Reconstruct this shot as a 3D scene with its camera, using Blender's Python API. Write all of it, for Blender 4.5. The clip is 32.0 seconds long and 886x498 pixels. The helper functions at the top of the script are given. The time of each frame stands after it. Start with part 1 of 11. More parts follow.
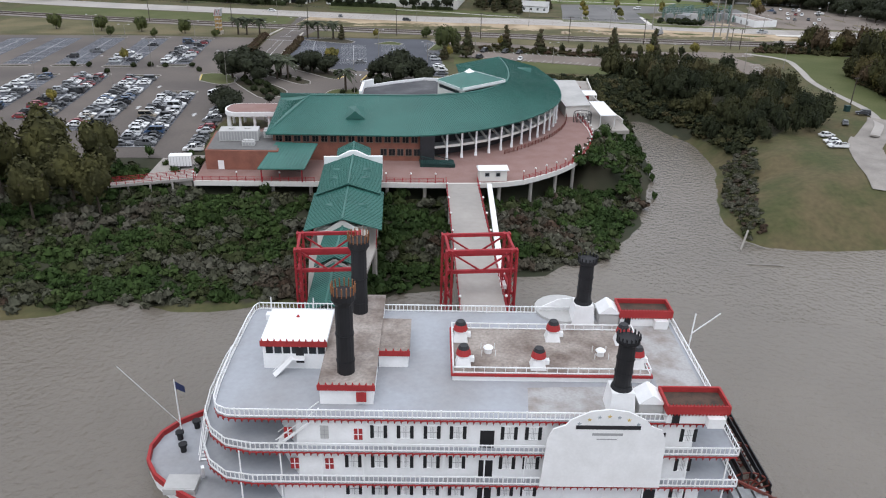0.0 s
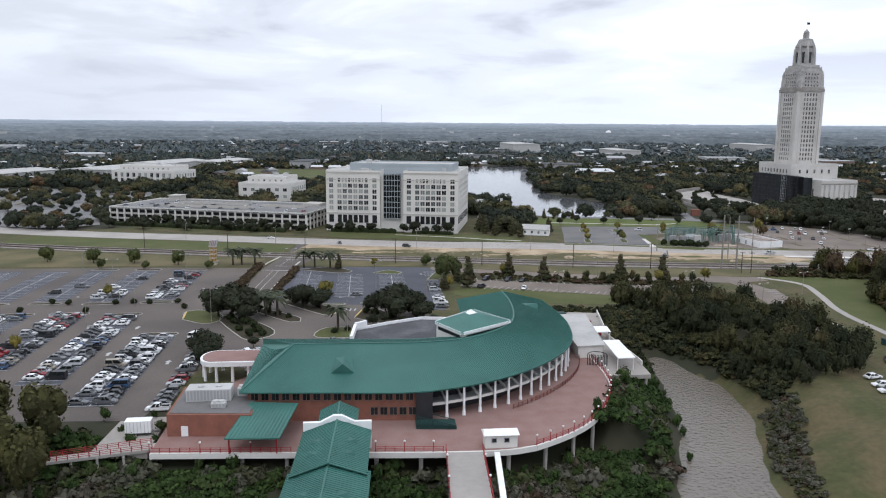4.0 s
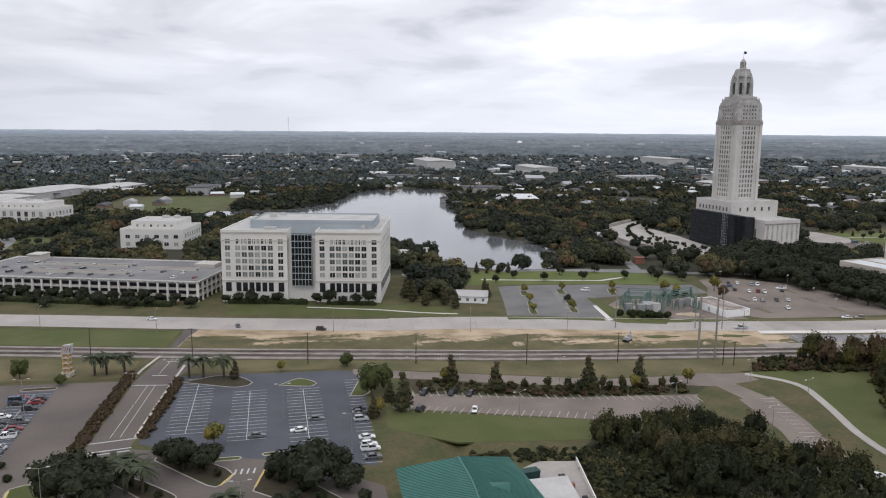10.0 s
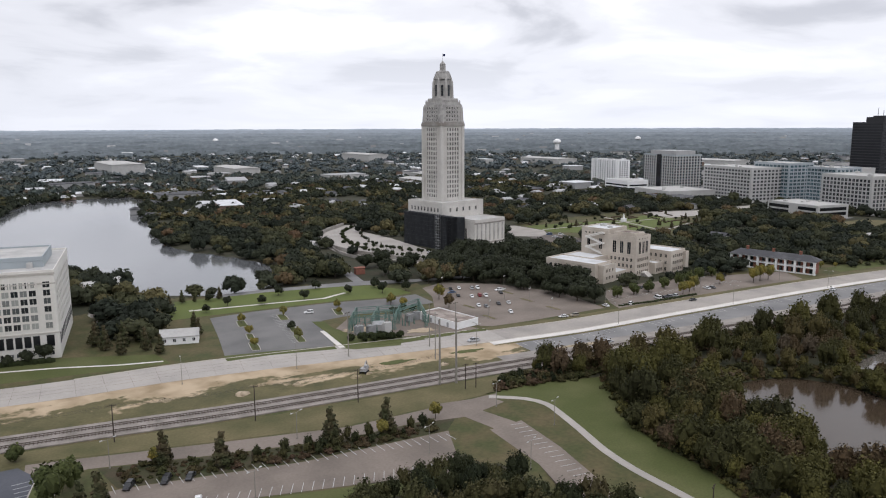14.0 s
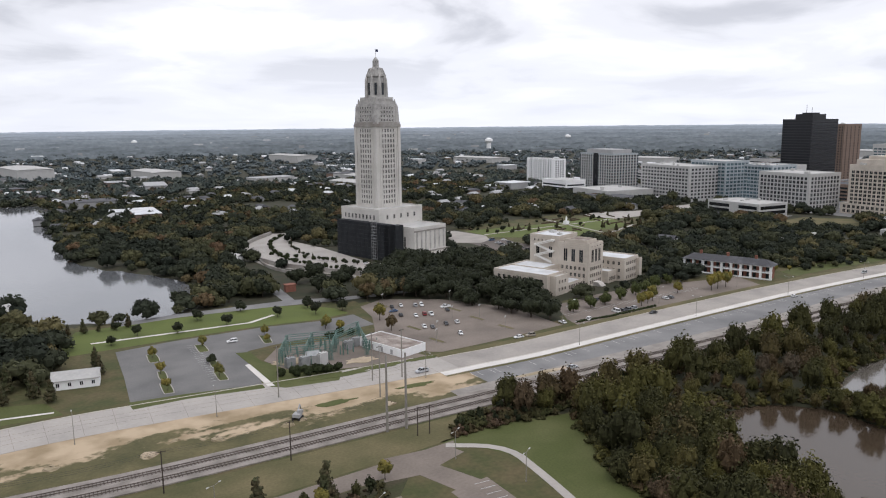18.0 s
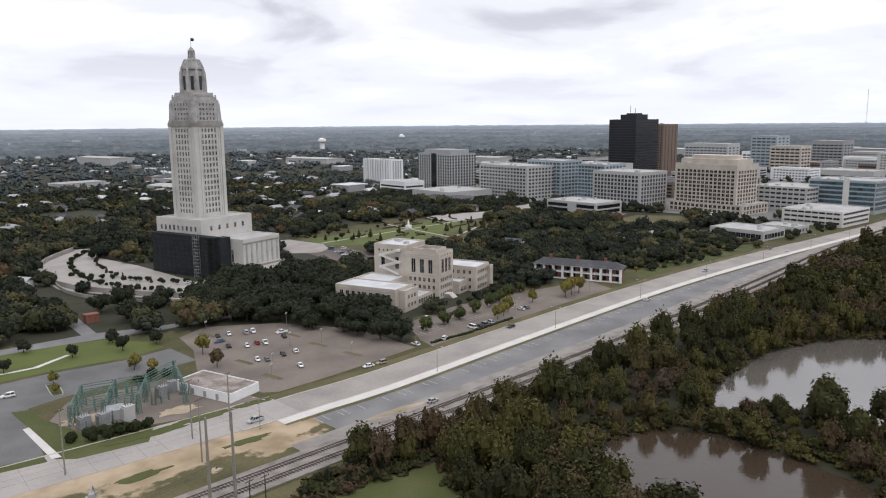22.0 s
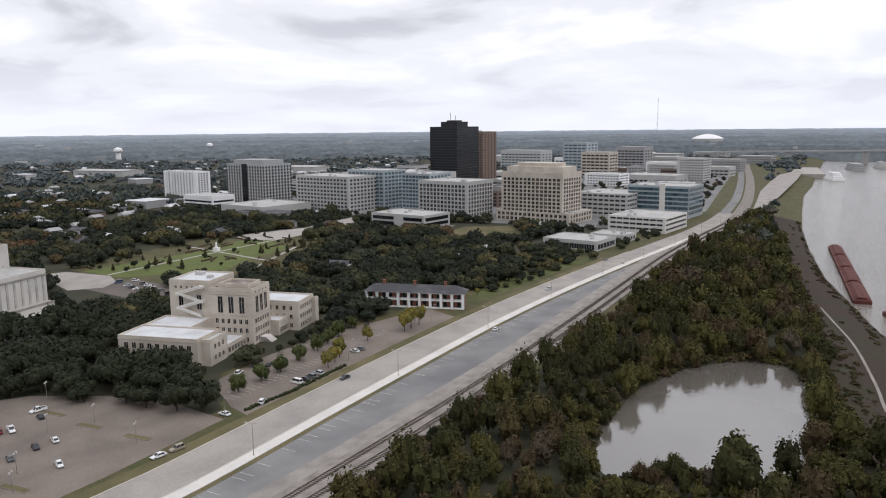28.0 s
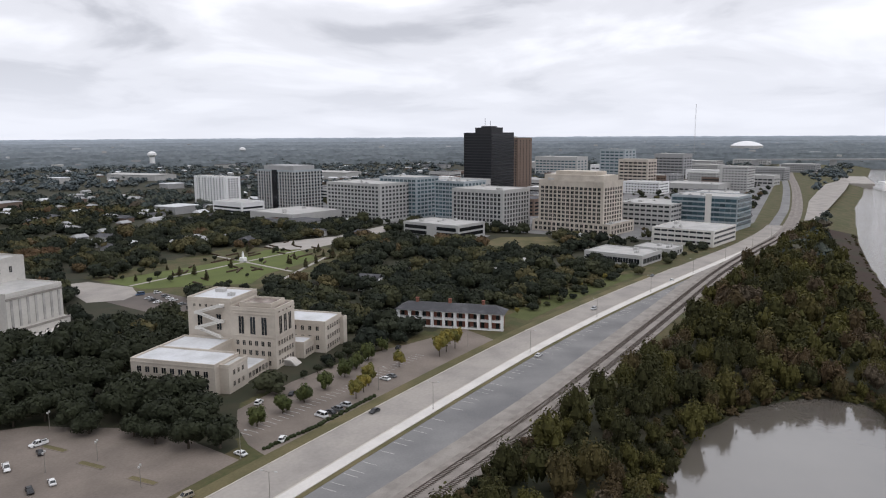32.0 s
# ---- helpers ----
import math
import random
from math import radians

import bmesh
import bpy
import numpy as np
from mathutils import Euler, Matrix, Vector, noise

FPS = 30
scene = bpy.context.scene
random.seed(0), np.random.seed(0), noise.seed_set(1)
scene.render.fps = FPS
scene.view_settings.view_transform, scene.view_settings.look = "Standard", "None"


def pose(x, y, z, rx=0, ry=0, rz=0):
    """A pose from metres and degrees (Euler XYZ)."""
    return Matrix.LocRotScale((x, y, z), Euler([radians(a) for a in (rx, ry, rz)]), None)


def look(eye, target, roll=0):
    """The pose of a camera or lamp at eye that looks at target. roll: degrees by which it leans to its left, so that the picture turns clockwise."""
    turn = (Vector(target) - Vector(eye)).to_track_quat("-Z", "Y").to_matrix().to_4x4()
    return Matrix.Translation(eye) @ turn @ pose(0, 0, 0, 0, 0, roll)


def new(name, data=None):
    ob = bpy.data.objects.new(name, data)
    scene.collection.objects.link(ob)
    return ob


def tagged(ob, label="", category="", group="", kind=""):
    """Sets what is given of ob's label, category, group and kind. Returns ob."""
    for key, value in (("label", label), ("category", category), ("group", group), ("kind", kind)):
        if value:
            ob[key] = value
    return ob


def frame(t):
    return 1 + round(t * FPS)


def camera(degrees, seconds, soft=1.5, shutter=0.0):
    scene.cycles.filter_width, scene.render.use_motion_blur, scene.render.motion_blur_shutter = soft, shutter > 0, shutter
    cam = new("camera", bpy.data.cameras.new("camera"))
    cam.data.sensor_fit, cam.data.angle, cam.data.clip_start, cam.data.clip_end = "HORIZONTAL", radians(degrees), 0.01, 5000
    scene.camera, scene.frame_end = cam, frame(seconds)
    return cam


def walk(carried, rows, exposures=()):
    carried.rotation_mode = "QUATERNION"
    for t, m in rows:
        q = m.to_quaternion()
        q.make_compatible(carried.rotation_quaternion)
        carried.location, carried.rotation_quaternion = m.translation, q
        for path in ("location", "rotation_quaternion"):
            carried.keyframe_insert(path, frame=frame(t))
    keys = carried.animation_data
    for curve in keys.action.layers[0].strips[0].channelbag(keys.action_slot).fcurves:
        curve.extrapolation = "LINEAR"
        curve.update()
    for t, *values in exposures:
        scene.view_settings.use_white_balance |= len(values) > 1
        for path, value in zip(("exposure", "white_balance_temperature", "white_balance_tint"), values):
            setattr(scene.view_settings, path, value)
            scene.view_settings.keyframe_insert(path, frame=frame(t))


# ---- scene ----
cam = camera(61.0, 32.0, soft=1.1)
PATH = [
    (0, (4.023, -30.301, 61.5), (4.231, -28.502, 60.652), 1.4),
    (0.5, (4.149, -29.165, 61.757), (4.36, -27.326, 60.999), 1.3),
    (1, (4.182, -27.269, 61.566), (4.397, -25.38, 60.946), 1.2),
    (1.5, (4.087, -24.617, 61.373), (4.308, -22.688, 60.89), 1.1),
    (2, (4.794, -21.356, 60.933), (5.01, -19.398, 60.589), 0.9),
    (2.5, (5.633, -18.038, 61.119), (5.844, -16.078, 60.78), 0.8),
    (3, (5.739, -14.095, 61.768), (5.951, -12.135, 61.432), 0.9),
    (3.5, (6.911, -9.941, 63.066), (7.115, -7.979, 62.736), 0.5),
    (5.5, (8.445, 11.811, 72.03), (8.654, 13.773, 71.703), 0.4),
    (6, (8.501, 17.881, 73.585), (8.713, 19.843, 73.262), 0.6),
    (6.5, (9.171, 23.394, 76.338), (9.383, 25.356, 76.012), 0.6),
    (7, (8.959, 30.478, 78.09), (9.177, 32.44, 77.764), 0.7),
    (7.5, (8.926, 34.551, 81.375), (9.147, 36.511, 81.045), 0.65),
    (8, (9.0, 41.626, 82.532), (9.245, 43.584, 82.205), 0.57),
    (8.5, (9.364, 46.824, 84.159), (9.658, 48.775, 83.835), 0.5),
    (9, (10.234, 54.642, 83.579), (10.584, 56.586, 83.269), 0.4),
    (9.5, (10.15, 60.556, 86.148), (10.548, 62.491, 85.832), 0.45),
    (10, (10.553, 65.738, 87.8), (10.992, 67.664, 87.486), 0.45),
    (11, (12.708, 77.215, 88.542), (13.241, 79.118, 88.233), 0.35),
    (11.5, (13.016, 79.545, 90.654), (13.662, 81.412, 90.34), 0.3),
    (12, (13.604, 85.091, 91.226), (14.366, 86.913, 90.91), 0.25),
    (12.5, (15.124, 89.986, 91.755), (15.988, 91.761, 91.435), 0.12),
    (13, (15.771, 93.177, 93.352), (16.734, 94.9, 93.032), 0.05),
    (13.5, (16.607, 98.062, 95.087), (17.66, 99.731, 94.759), 0.0),
    (14, (19.289, 102.998, 94.366), (20.428, 104.61, 94.04), -0.2),
    (14.5, (21.009, 107.434, 94.891), (22.23, 108.983, 94.563), -0.4),
    (15, (23.119, 112.207, 95.616), (24.392, 113.713, 95.284), -0.4),
    (15.5, (25.287, 117.466, 95.541), (26.578, 118.956, 95.209), -0.5),
    (17.5, (35.965, 133.971, 95.379), (37.248, 135.469, 95.05), -0.6),
    (18, (39.202, 137.83, 95.605), (40.483, 139.33, 95.275), -0.6),
    (18.5, (42.172, 141.738, 95.613), (43.457, 143.234, 95.282), -0.6),
    (19, (45.352, 145.749, 96.117), (46.656, 147.228, 95.783), -0.4),
    (19.5, (50.133, 151.511, 94.607), (51.468, 152.963, 94.278), -0.55),
    (20, (53.343, 154.898, 94.664), (54.721, 156.309, 94.335), -0.5),
    (20.5, (56.523, 158.403, 95.109), (57.948, 159.767, 94.779), -0.45),
    (21, (60.314, 162.103, 95.28), (61.785, 163.416, 94.949), -0.42),
    (21.5, (64.08, 166.056, 95.165), (65.602, 167.31, 94.832), -0.45),
    (22, (67.877, 170.081, 95.011), (69.453, 171.266, 94.677), -0.48),
    (22.5, (71.529, 174.147, 94.768), (73.156, 175.26, 94.431), -0.5),
    (23, (75.997, 177.907, 94.803), (77.671, 178.947, 94.464), -0.5),
    (23.5, (80.129, 181.74, 94.665), (81.847, 182.705, 94.326), -0.6),
    (24, (84.829, 185.924, 94.221), (86.59, 186.812, 93.884), -0.6),
    (24.5, (90.239, 189.747, 94.184), (92.035, 190.558, 93.847), -0.5),
    (25, (94.329, 192.719, 94.253), (96.154, 193.464, 93.916), -0.6),
    (25.5, (98.283, 194.915, 94.553), (100.107, 195.664, 94.219), -0.5),
    (26, (102.15, 196.448, 95.147), (103.972, 197.203, 94.813), -0.6),
    (26.5, (106.27, 198.841, 94.716), (108.09, 199.602, 94.387), -0.6),
    (28.5, (121.728, 207.282, 94.793), (123.543, 208.059, 94.476), -0.5),
    (29, (124.661, 208.752, 95.315), (126.474, 209.534, 94.998), -0.4),
    (29.5, (127.781, 210.408, 95.271), (129.593, 211.195, 94.956), -0.5),
    (30, (131.053, 212.581, 95.254), (132.864, 213.371, 94.943), -0.4),
    (30.5, (134.261, 214.74, 95.295), (136.066, 215.545, 94.986), -0.4),
    (31, (137.281, 216.675, 95.325), (139.074, 217.507, 95.018), -0.3),
    (31.5, (140.376, 218.461, 95.397), (142.163, 219.305, 95.093), -0.3),
    (32, (143.142, 220.286, 95.772), (144.928, 221.134, 95.467), -0.3),
]
walk(cam, [(t, look(eye, target, roll)) for t, eye, target, roll in PATH], [(0.0, 0.22, 6000, 12), (0.8, 0.36, 5900, 11), (1.5, 0.34, 5850, 11), (2.0, 0.28, 5850, 11), (3.0, 0.16, 5850, 11), (4.5, 0.05, 5980, 13), (7.0, -0.05, 6180, 15), (9.0, -0.07, 6200, 14), (14.0, -0.03, 6250, 14), (24.0, 0.0, 6250, 14), (29.0, -0.09, 6280, 14), (32.0, -0.16, 6250, 14)])

# ---- world and sun: an overcast sky ----
world = bpy.data.worlds.new("overcast_sky")
scene.world = world
world.use_nodes = True
wn, wl = world.node_tree.nodes, world.node_tree.links
wn.clear()
w_out = wn.new("ShaderNodeOutputWorld")
w_bg = wn.new("ShaderNodeBackground")
w_bg.inputs["Strength"].default_value = 1.0
wl.new(w_bg.outputs[0], w_out.inputs[0])
w_tc = wn.new("ShaderNodeTexCoord")
w_sep = wn.new("ShaderNodeSeparateXYZ")
wl.new(w_tc.outputs["Generated"], w_sep.inputs[0])
w_add = wn.new("ShaderNodeMath"); w_add.operation = "ADD"; w_add.inputs[1].default_value = 0.16
w_abs = wn.new("ShaderNodeMath"); w_abs.operation = "ABSOLUTE"
wl.new(w_sep.outputs["Z"], w_abs.inputs[0]); wl.new(w_abs.outputs[0], w_add.inputs[0])
w_div = []
for axis in ("X", "Y"):
    d = wn.new("ShaderNodeMath"); d.operation = "DIVIDE"
    wl.new(w_sep.outputs[axis], d.inputs[0]); wl.new(w_add.outputs[0], d.inputs[1])
    w_div.append(d)
w_com = wn.new("ShaderNodeCombineXYZ")
wl.new(w_div[0].outputs[0], w_com.inputs[0]); wl.new(w_div[1].outputs[0], w_com.inputs[1])
w_n1 = wn.new("ShaderNodeTexNoise")
w_n1.inputs["Scale"].default_value = 0.95; w_n1.inputs["Detail"].default_value = 6.0
w_n1.inputs["Roughness"].default_value = 0.52; w_n1.inputs["Distortion"].default_value = 0.35
wl.new(w_com.outputs[0], w_n1.inputs["Vector"])
w_ramp = wn.new("ShaderNodeValToRGB")
w_ramp.color_ramp.interpolation = "EASE"
e = w_ramp.color_ramp.elements
e[0].position, e[0].color = 0.35, (0.62, 0.632, 0.66, 1)
e[1].position, e[1].color = 0.64, (1.16, 1.17, 1.18, 1)
m1 = e.new(0.48); m1.color = (0.90, 0.908, 0.925, 1)
wl.new(w_n1.outputs["Fac"], w_ramp.inputs[0])
w_sky = wn.new("ShaderNodeTexSky")
w_sky.sky_type = "NISHITA"; w_sky.sun_disc = False
w_sky.sun_elevation, w_sky.sun_rotation = radians(48), radians(150)
w_sc = wn.new("ShaderNodeVectorMath"); w_sc.operation = "SCALE"; w_sc.inputs["Scale"].default_value = 0.1
wl.new(w_sky.outputs[0], w_sc.inputs[0])
w_mix = wn.new("ShaderNodeMix"); w_mix.data_type = "RGBA"; w_mix.inputs["Factor"].default_value = 0.94
wl.new(w_sc.outputs[0], w_mix.inputs[6]); wl.new(w_ramp.outputs[0], w_mix.inputs[7])
# the cloud thins to a bright even veil towards the horizon
w_hz = wn.new("ShaderNodeMapRange"); w_hz.interpolation_type = "SMOOTHSTEP"
w_hz.inputs["From Min"].default_value, w_hz.inputs["From Max"].default_value = 0.0, 0.16
w_hz.inputs["To Min"].default_value, w_hz.inputs["To Max"].default_value = 0.8, 0.0
wl.new(w_abs.outputs[0], w_hz.inputs["Value"])
w_mix2 = wn.new("ShaderNodeMix"); w_mix2.data_type = "RGBA"
w_mix2.inputs[7].default_value = (0.90, 0.93, 0.97, 1)
wl.new(w_hz.outputs[0], w_mix2.inputs["Factor"]); wl.new(w_mix.outputs[2], w_mix2.inputs[6])
# an overcast sky is brightest overhead
w_zen = wn.new("ShaderNodeMapRange")
w_zen.inputs["From Min"].default_value, w_zen.inputs["From Max"].default_value = 0.25, 0.9
w_zen.inputs["To Min"].default_value, w_zen.inputs["To Max"].default_value = 1.0, 1.45
wl.new(w_sep.outputs["Z"], w_zen.inputs["Value"])
w_sc2 = wn.new("ShaderNodeVectorMath"); w_sc2.operation = "SCALE"
w_west = wn.new("ShaderNodeMapRange"); w_west.interpolation_type = "SMOOTHSTEP"
w_west.inputs["From Min"].default_value, w_west.inputs["From Max"].default_value = -0.6, 0.6
w_west.inputs["To Min"].default_value, w_west.inputs["To Max"].default_value = 0.82, 1.05
wl.new(w_sep.outputs["X"], w_west.inputs["Value"])
w_mul = wn.new("ShaderNodeMath"); w_mul.operation = "MULTIPLY"
wl.new(w_zen.outputs[0], w_mul.inputs[0]); wl.new(w_west.outputs[0], w_mul.inputs[1])
wl.new(w_mix2.outputs[2], w_sc2.inputs[0]); wl.new(w_mul.outputs[0], w_sc2.inputs["Scale"])
wl.new(w_sc2.outputs[0], w_bg.inputs[0])
sun_data = bpy.data.lights.new("sun", "SUN")
sun_data.energy, sun_data.angle, sun_data.color = 0.7, radians(25), (1.0, 0.96, 0.9)
sun = new("sun", sun_data)
sun.matrix_world = look((0, 0, 300), (90, 150, 0))


# ---- materials ----
def material(name, base, rough=0.8, metal=0.0, vary=0.25, scale=0.5, fine=6.0, bump=0.15, spec=0.3, second=None, blend=0.5, stain=0.0, rand=0.0, island=0.0, band=None):
    """A surface with variation at two scales, in metres. second: another colour mixed in patches."""
    m = bpy.data.materials.new(name)
    m.use_nodes = True
    nt = m.node_tree
    b = nt.nodes["Principled BSDF"]
    b.inputs["Roughness"].default_value, b.inputs["Metallic"].default_value = rough, metal
    b.inputs["Specular IOR Level"].default_value = spec
    geo = nt.nodes.new("ShaderNodeNewGeometry")
    n1 = nt.nodes.new("ShaderNodeTexNoise"); n1.inputs["Scale"].default_value = scale; n1.inputs["Detail"].default_value = 5
    n2 = nt.nodes.new("ShaderNodeTexNoise"); n2.inputs["Scale"].default_value = fine; n2.inputs["Detail"].default_value = 4
    for n in (n1, n2):
        nt.links.new(geo.outputs["Position"], n.inputs["Vector"])
    r1 = nt.nodes.new("ShaderNodeValToRGB")
    two = second or tuple(c * (1 - vary) for c in base)
    r1.color_ramp.elements[0].position, r1.color_ramp.elements[0].color = max(0.0, blend - 0.16), (*two, 1)
    r1.color_ramp.elements[1].position, r1.color_ramp.elements[1].color = min(1.0, blend + 0.14), (*base, 1)
    nt.links.new(n1.outputs["Fac"], r1.inputs[0])
    val = nt.nodes.new("ShaderNodeMapRange")
    val.inputs["To Min"].default_value, val.inputs["To Max"].default_value = 1 - vary, 1 + vary
    nt.links.new(n2.outputs["Fac"], val.inputs["Value"])
    out = val.outputs[0]
    if rand or island:
        if rand:
            inf = nt.nodes.new("ShaderNodeObjectInfo"); src, amt = inf.outputs["Random"], rand
        else:
            src, amt = geo.outputs["Random Per Island"], island
        mr = nt.nodes.new("ShaderNodeMapRange")
        mr.inputs["To Min"].default_value, mr.inputs["To Max"].default_value = 1 - amt, 1 + amt
        nt.links.new(src, mr.inputs["Value"])
        mu = nt.nodes.new("ShaderNodeMath"); mu.operation = "MULTIPLY"
        nt.links.new(out, mu.inputs[0]); nt.links.new(mr.outputs[0], mu.inputs[1])
        out = mu.outputs[0]
    hs = nt.nodes.new("ShaderNodeHueSaturation")
    nt.links.new(out, hs.inputs["Value"]); nt.links.new(r1.outputs[0], hs.inputs["Color"])
    nt.links.new(hs.outputs[0], b.inputs["Base Color"])
    if bump:
        bp = nt.nodes.new("ShaderNodeBump"); bp.inputs["Strength"].default_value = bump; bp.inputs["Distance"].default_value = 0.05
        nt.links.new(n2.outputs["Fac"], bp.inputs["Height"]); nt.links.new(bp.outputs[0], b.inputs["Normal"])
    return m


def water_material(name, tint, rough, wave, bump, ior=1.33, deep=0.3):
    m = bpy.data.materials.new(name); m.use_nodes = True
    nt = m.node_tree; b = nt.nodes["Principled BSDF"]
    b.inputs["Base Color"].default_value = (*tint, 1); b.inputs["Roughness"].default_value = rough
    b.inputs["IOR"].default_value = ior; b.inputs["Specular IOR Level"].default_value = 0.5
    geo = nt.nodes.new("ShaderNodeNewGeometry")
    n1 = nt.nodes.new("ShaderNodeTexNoise"); n1.inputs["Scale"].default_value = wave; n1.inputs["Detail"].default_value = 6
    n3 = nt.nodes.new("ShaderNodeTexNoise"); n3.inputs["Scale"].default_value = 0.03; n3.inputs["Detail"].default_value = 4
    for n in (n1, n3):
        nt.links.new(geo.outputs["Position"], n.inputs["Vector"])
    mr = nt.nodes.new("ShaderNodeMapRange"); mr.inputs["To Min"].default_value, mr.inputs["To Max"].default_value = 0.8, 1.2
    nt.links.new(n3.outputs["Fac"], mr.inputs["Value"])
    hs = nt.nodes.new("ShaderNodeHueSaturation"); hs.inputs["Color"].default_value = (*tint, 1)
    nt.links.new(mr.outputs[0], hs.inputs["Value"]); nt.links.new(hs.outputs[0], b.inputs["Base Color"])
    bp = nt.nodes.new("ShaderNodeBump"); bp.inputs["Strength"].default_value = bump; bp.inputs["Distance"].default_value = deep
    nt.links.new(n1.outputs["Fac"], bp.inputs["Height"]); nt.links.new(bp.outputs[0], b.inputs["Normal"])
    return m


def canopy(name, stops, vary=0.25, fine=0.9, island=0.28):
    """Foliage whose colour runs along a palette, tree by tree, with finer changes inside each crown."""
    m = bpy.data.materials.new(name); m.use_nodes = True
    nt = m.node_tree; b = nt.nodes["Principled BSDF"]
    b.inputs["Roughness"].default_value, b.inputs["Specular IOR Level"].default_value = 0.85, 0.12
    at = nt.nodes.new("ShaderNodeAttribute"); at.attribute_name = "tint"
    ramp = nt.nodes.new("ShaderNodeValToRGB")
    el = ramp.color_ramp.elements
    el[0].position, el[0].color = stops[0][0], (*stops[0][1], 1)
    el[1].position, el[1].color = stops[-1][0], (*stops[-1][1], 1)
    for q, c in stops[1:-1]:
        k = el.new(q); k.color = (*c, 1)
    nt.links.new(at.outputs["Fac"], ramp.inputs[0])
    geo = nt.nodes.new("ShaderNodeNewGeometry")
    n = nt.nodes.new("ShaderNodeTexNoise"); n.inputs["Scale"].default_value = fine; n.inputs["Detail"].default_value = 4
    nt.links.new(geo.outputs["Position"], n.inputs["Vector"])
    v1 = nt.nodes.new("ShaderNodeMapRange"); v1.inputs["From Min"].default_value, v1.inputs["From Max"].default_value = 0.3, 0.7
    v1.inputs["To Min"].default_value, v1.inputs["To Max"].default_value = 1 - vary, 1 + vary
    nt.links.new(n.outputs["Fac"], v1.inputs["Value"])
    v2 = nt.nodes.new("ShaderNodeMapRange"); v2.inputs["To Min"].default_value, v2.inputs["To Max"].default_value = 1 - island, 1 + island
    nt.links.new(geo.outputs["Random Per Island"], v2.inputs["Value"])
    mu = nt.nodes.new("ShaderNodeMath"); mu.operation = "MULTIPLY"
    nt.links.new(v1.outputs[0], mu.inputs[0]); nt.links.new(v2.outputs[0], mu.inputs[1])
    hs = nt.nodes.new("ShaderNodeHueSaturation")
    nt.links.new(mu.outputs[0], hs.inputs["Value"]); nt.links.new(ramp.outputs[0], hs.inputs["Color"])
    nt.links.new(hs.outputs[0], b.inputs["Base Color"])
    return m


M = {}
M["canopy_wood"] = canopy("batture_canopy", [(0.0, (0.030, 0.031, 0.014)), (0.4, (0.048, 0.047, 0.017)), (0.68, (0.082, 0.076, 0.023)), (0.84, (0.063, 0.048, 0.024)), (0.95, (0.076, 0.052, 0.029)), (1.0, (0.088, 0.071, 0.050))], 0.3)
M["canopy_creek"] = canopy("creek_canopy", [(0.0, (0.020, 0.025, 0.013)), (0.6, (0.034, 0.038, 0.017)), (0.9, (0.055, 0.053, 0.022)), (1.0, (0.068, 0.058, 0.028))])
M["canopy_city"] = canopy("city_canopy", [(0.0, (0.020, 0.025, 0.018)), (0.45, (0.031, 0.036, 0.023)), (0.78, (0.058, 0.060, 0.030)), (0.93, (0.090, 0.079, 0.037)), (1.0, (0.100, 0.064, 0.037))])
# these two palettes carry haze in the leaf colour, paler and bluer
M["canopy_far"] = canopy("far_canopy_hazed", [(0.0, (0.046, 0.058, 0.055)), (0.55, (0.066, 0.079, 0.070)), (0.85, (0.088, 0.096, 0.073)), (1.0, (0.105, 0.084, 0.062))], 0.2, 0.1)
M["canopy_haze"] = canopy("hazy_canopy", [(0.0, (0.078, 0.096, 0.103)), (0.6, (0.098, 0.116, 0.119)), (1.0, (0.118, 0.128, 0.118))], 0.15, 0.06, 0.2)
M["canopy_scrub"] = canopy("bank_scrub", [(0.0, (0.026, 0.046, 0.013)), (0.4, (0.040, 0.064, 0.018)), (0.62, (0.042, 0.044, 0.020)), (0.75, (0.072, 0.074, 0.050)), (0.9, (0.092, 0.088, 0.066)), (1.0, (0.055, 0.036, 0.024))])
M["canopy_brush"] = canopy("bank_brush", [(0.0, (0.040, 0.044, 0.017)), (0.5, (0.056, 0.048, 0.022)), (1.0, (0.07, 0.046, 0.03))])
M["ground"] = material("mown_grass_and_soil", (0.060, 0.066, 0.024), 0.95, vary=0.4, scale=0.09, fine=0.7, bump=0.6, second=(0.104, 0.084, 0.042), blend=0.5)
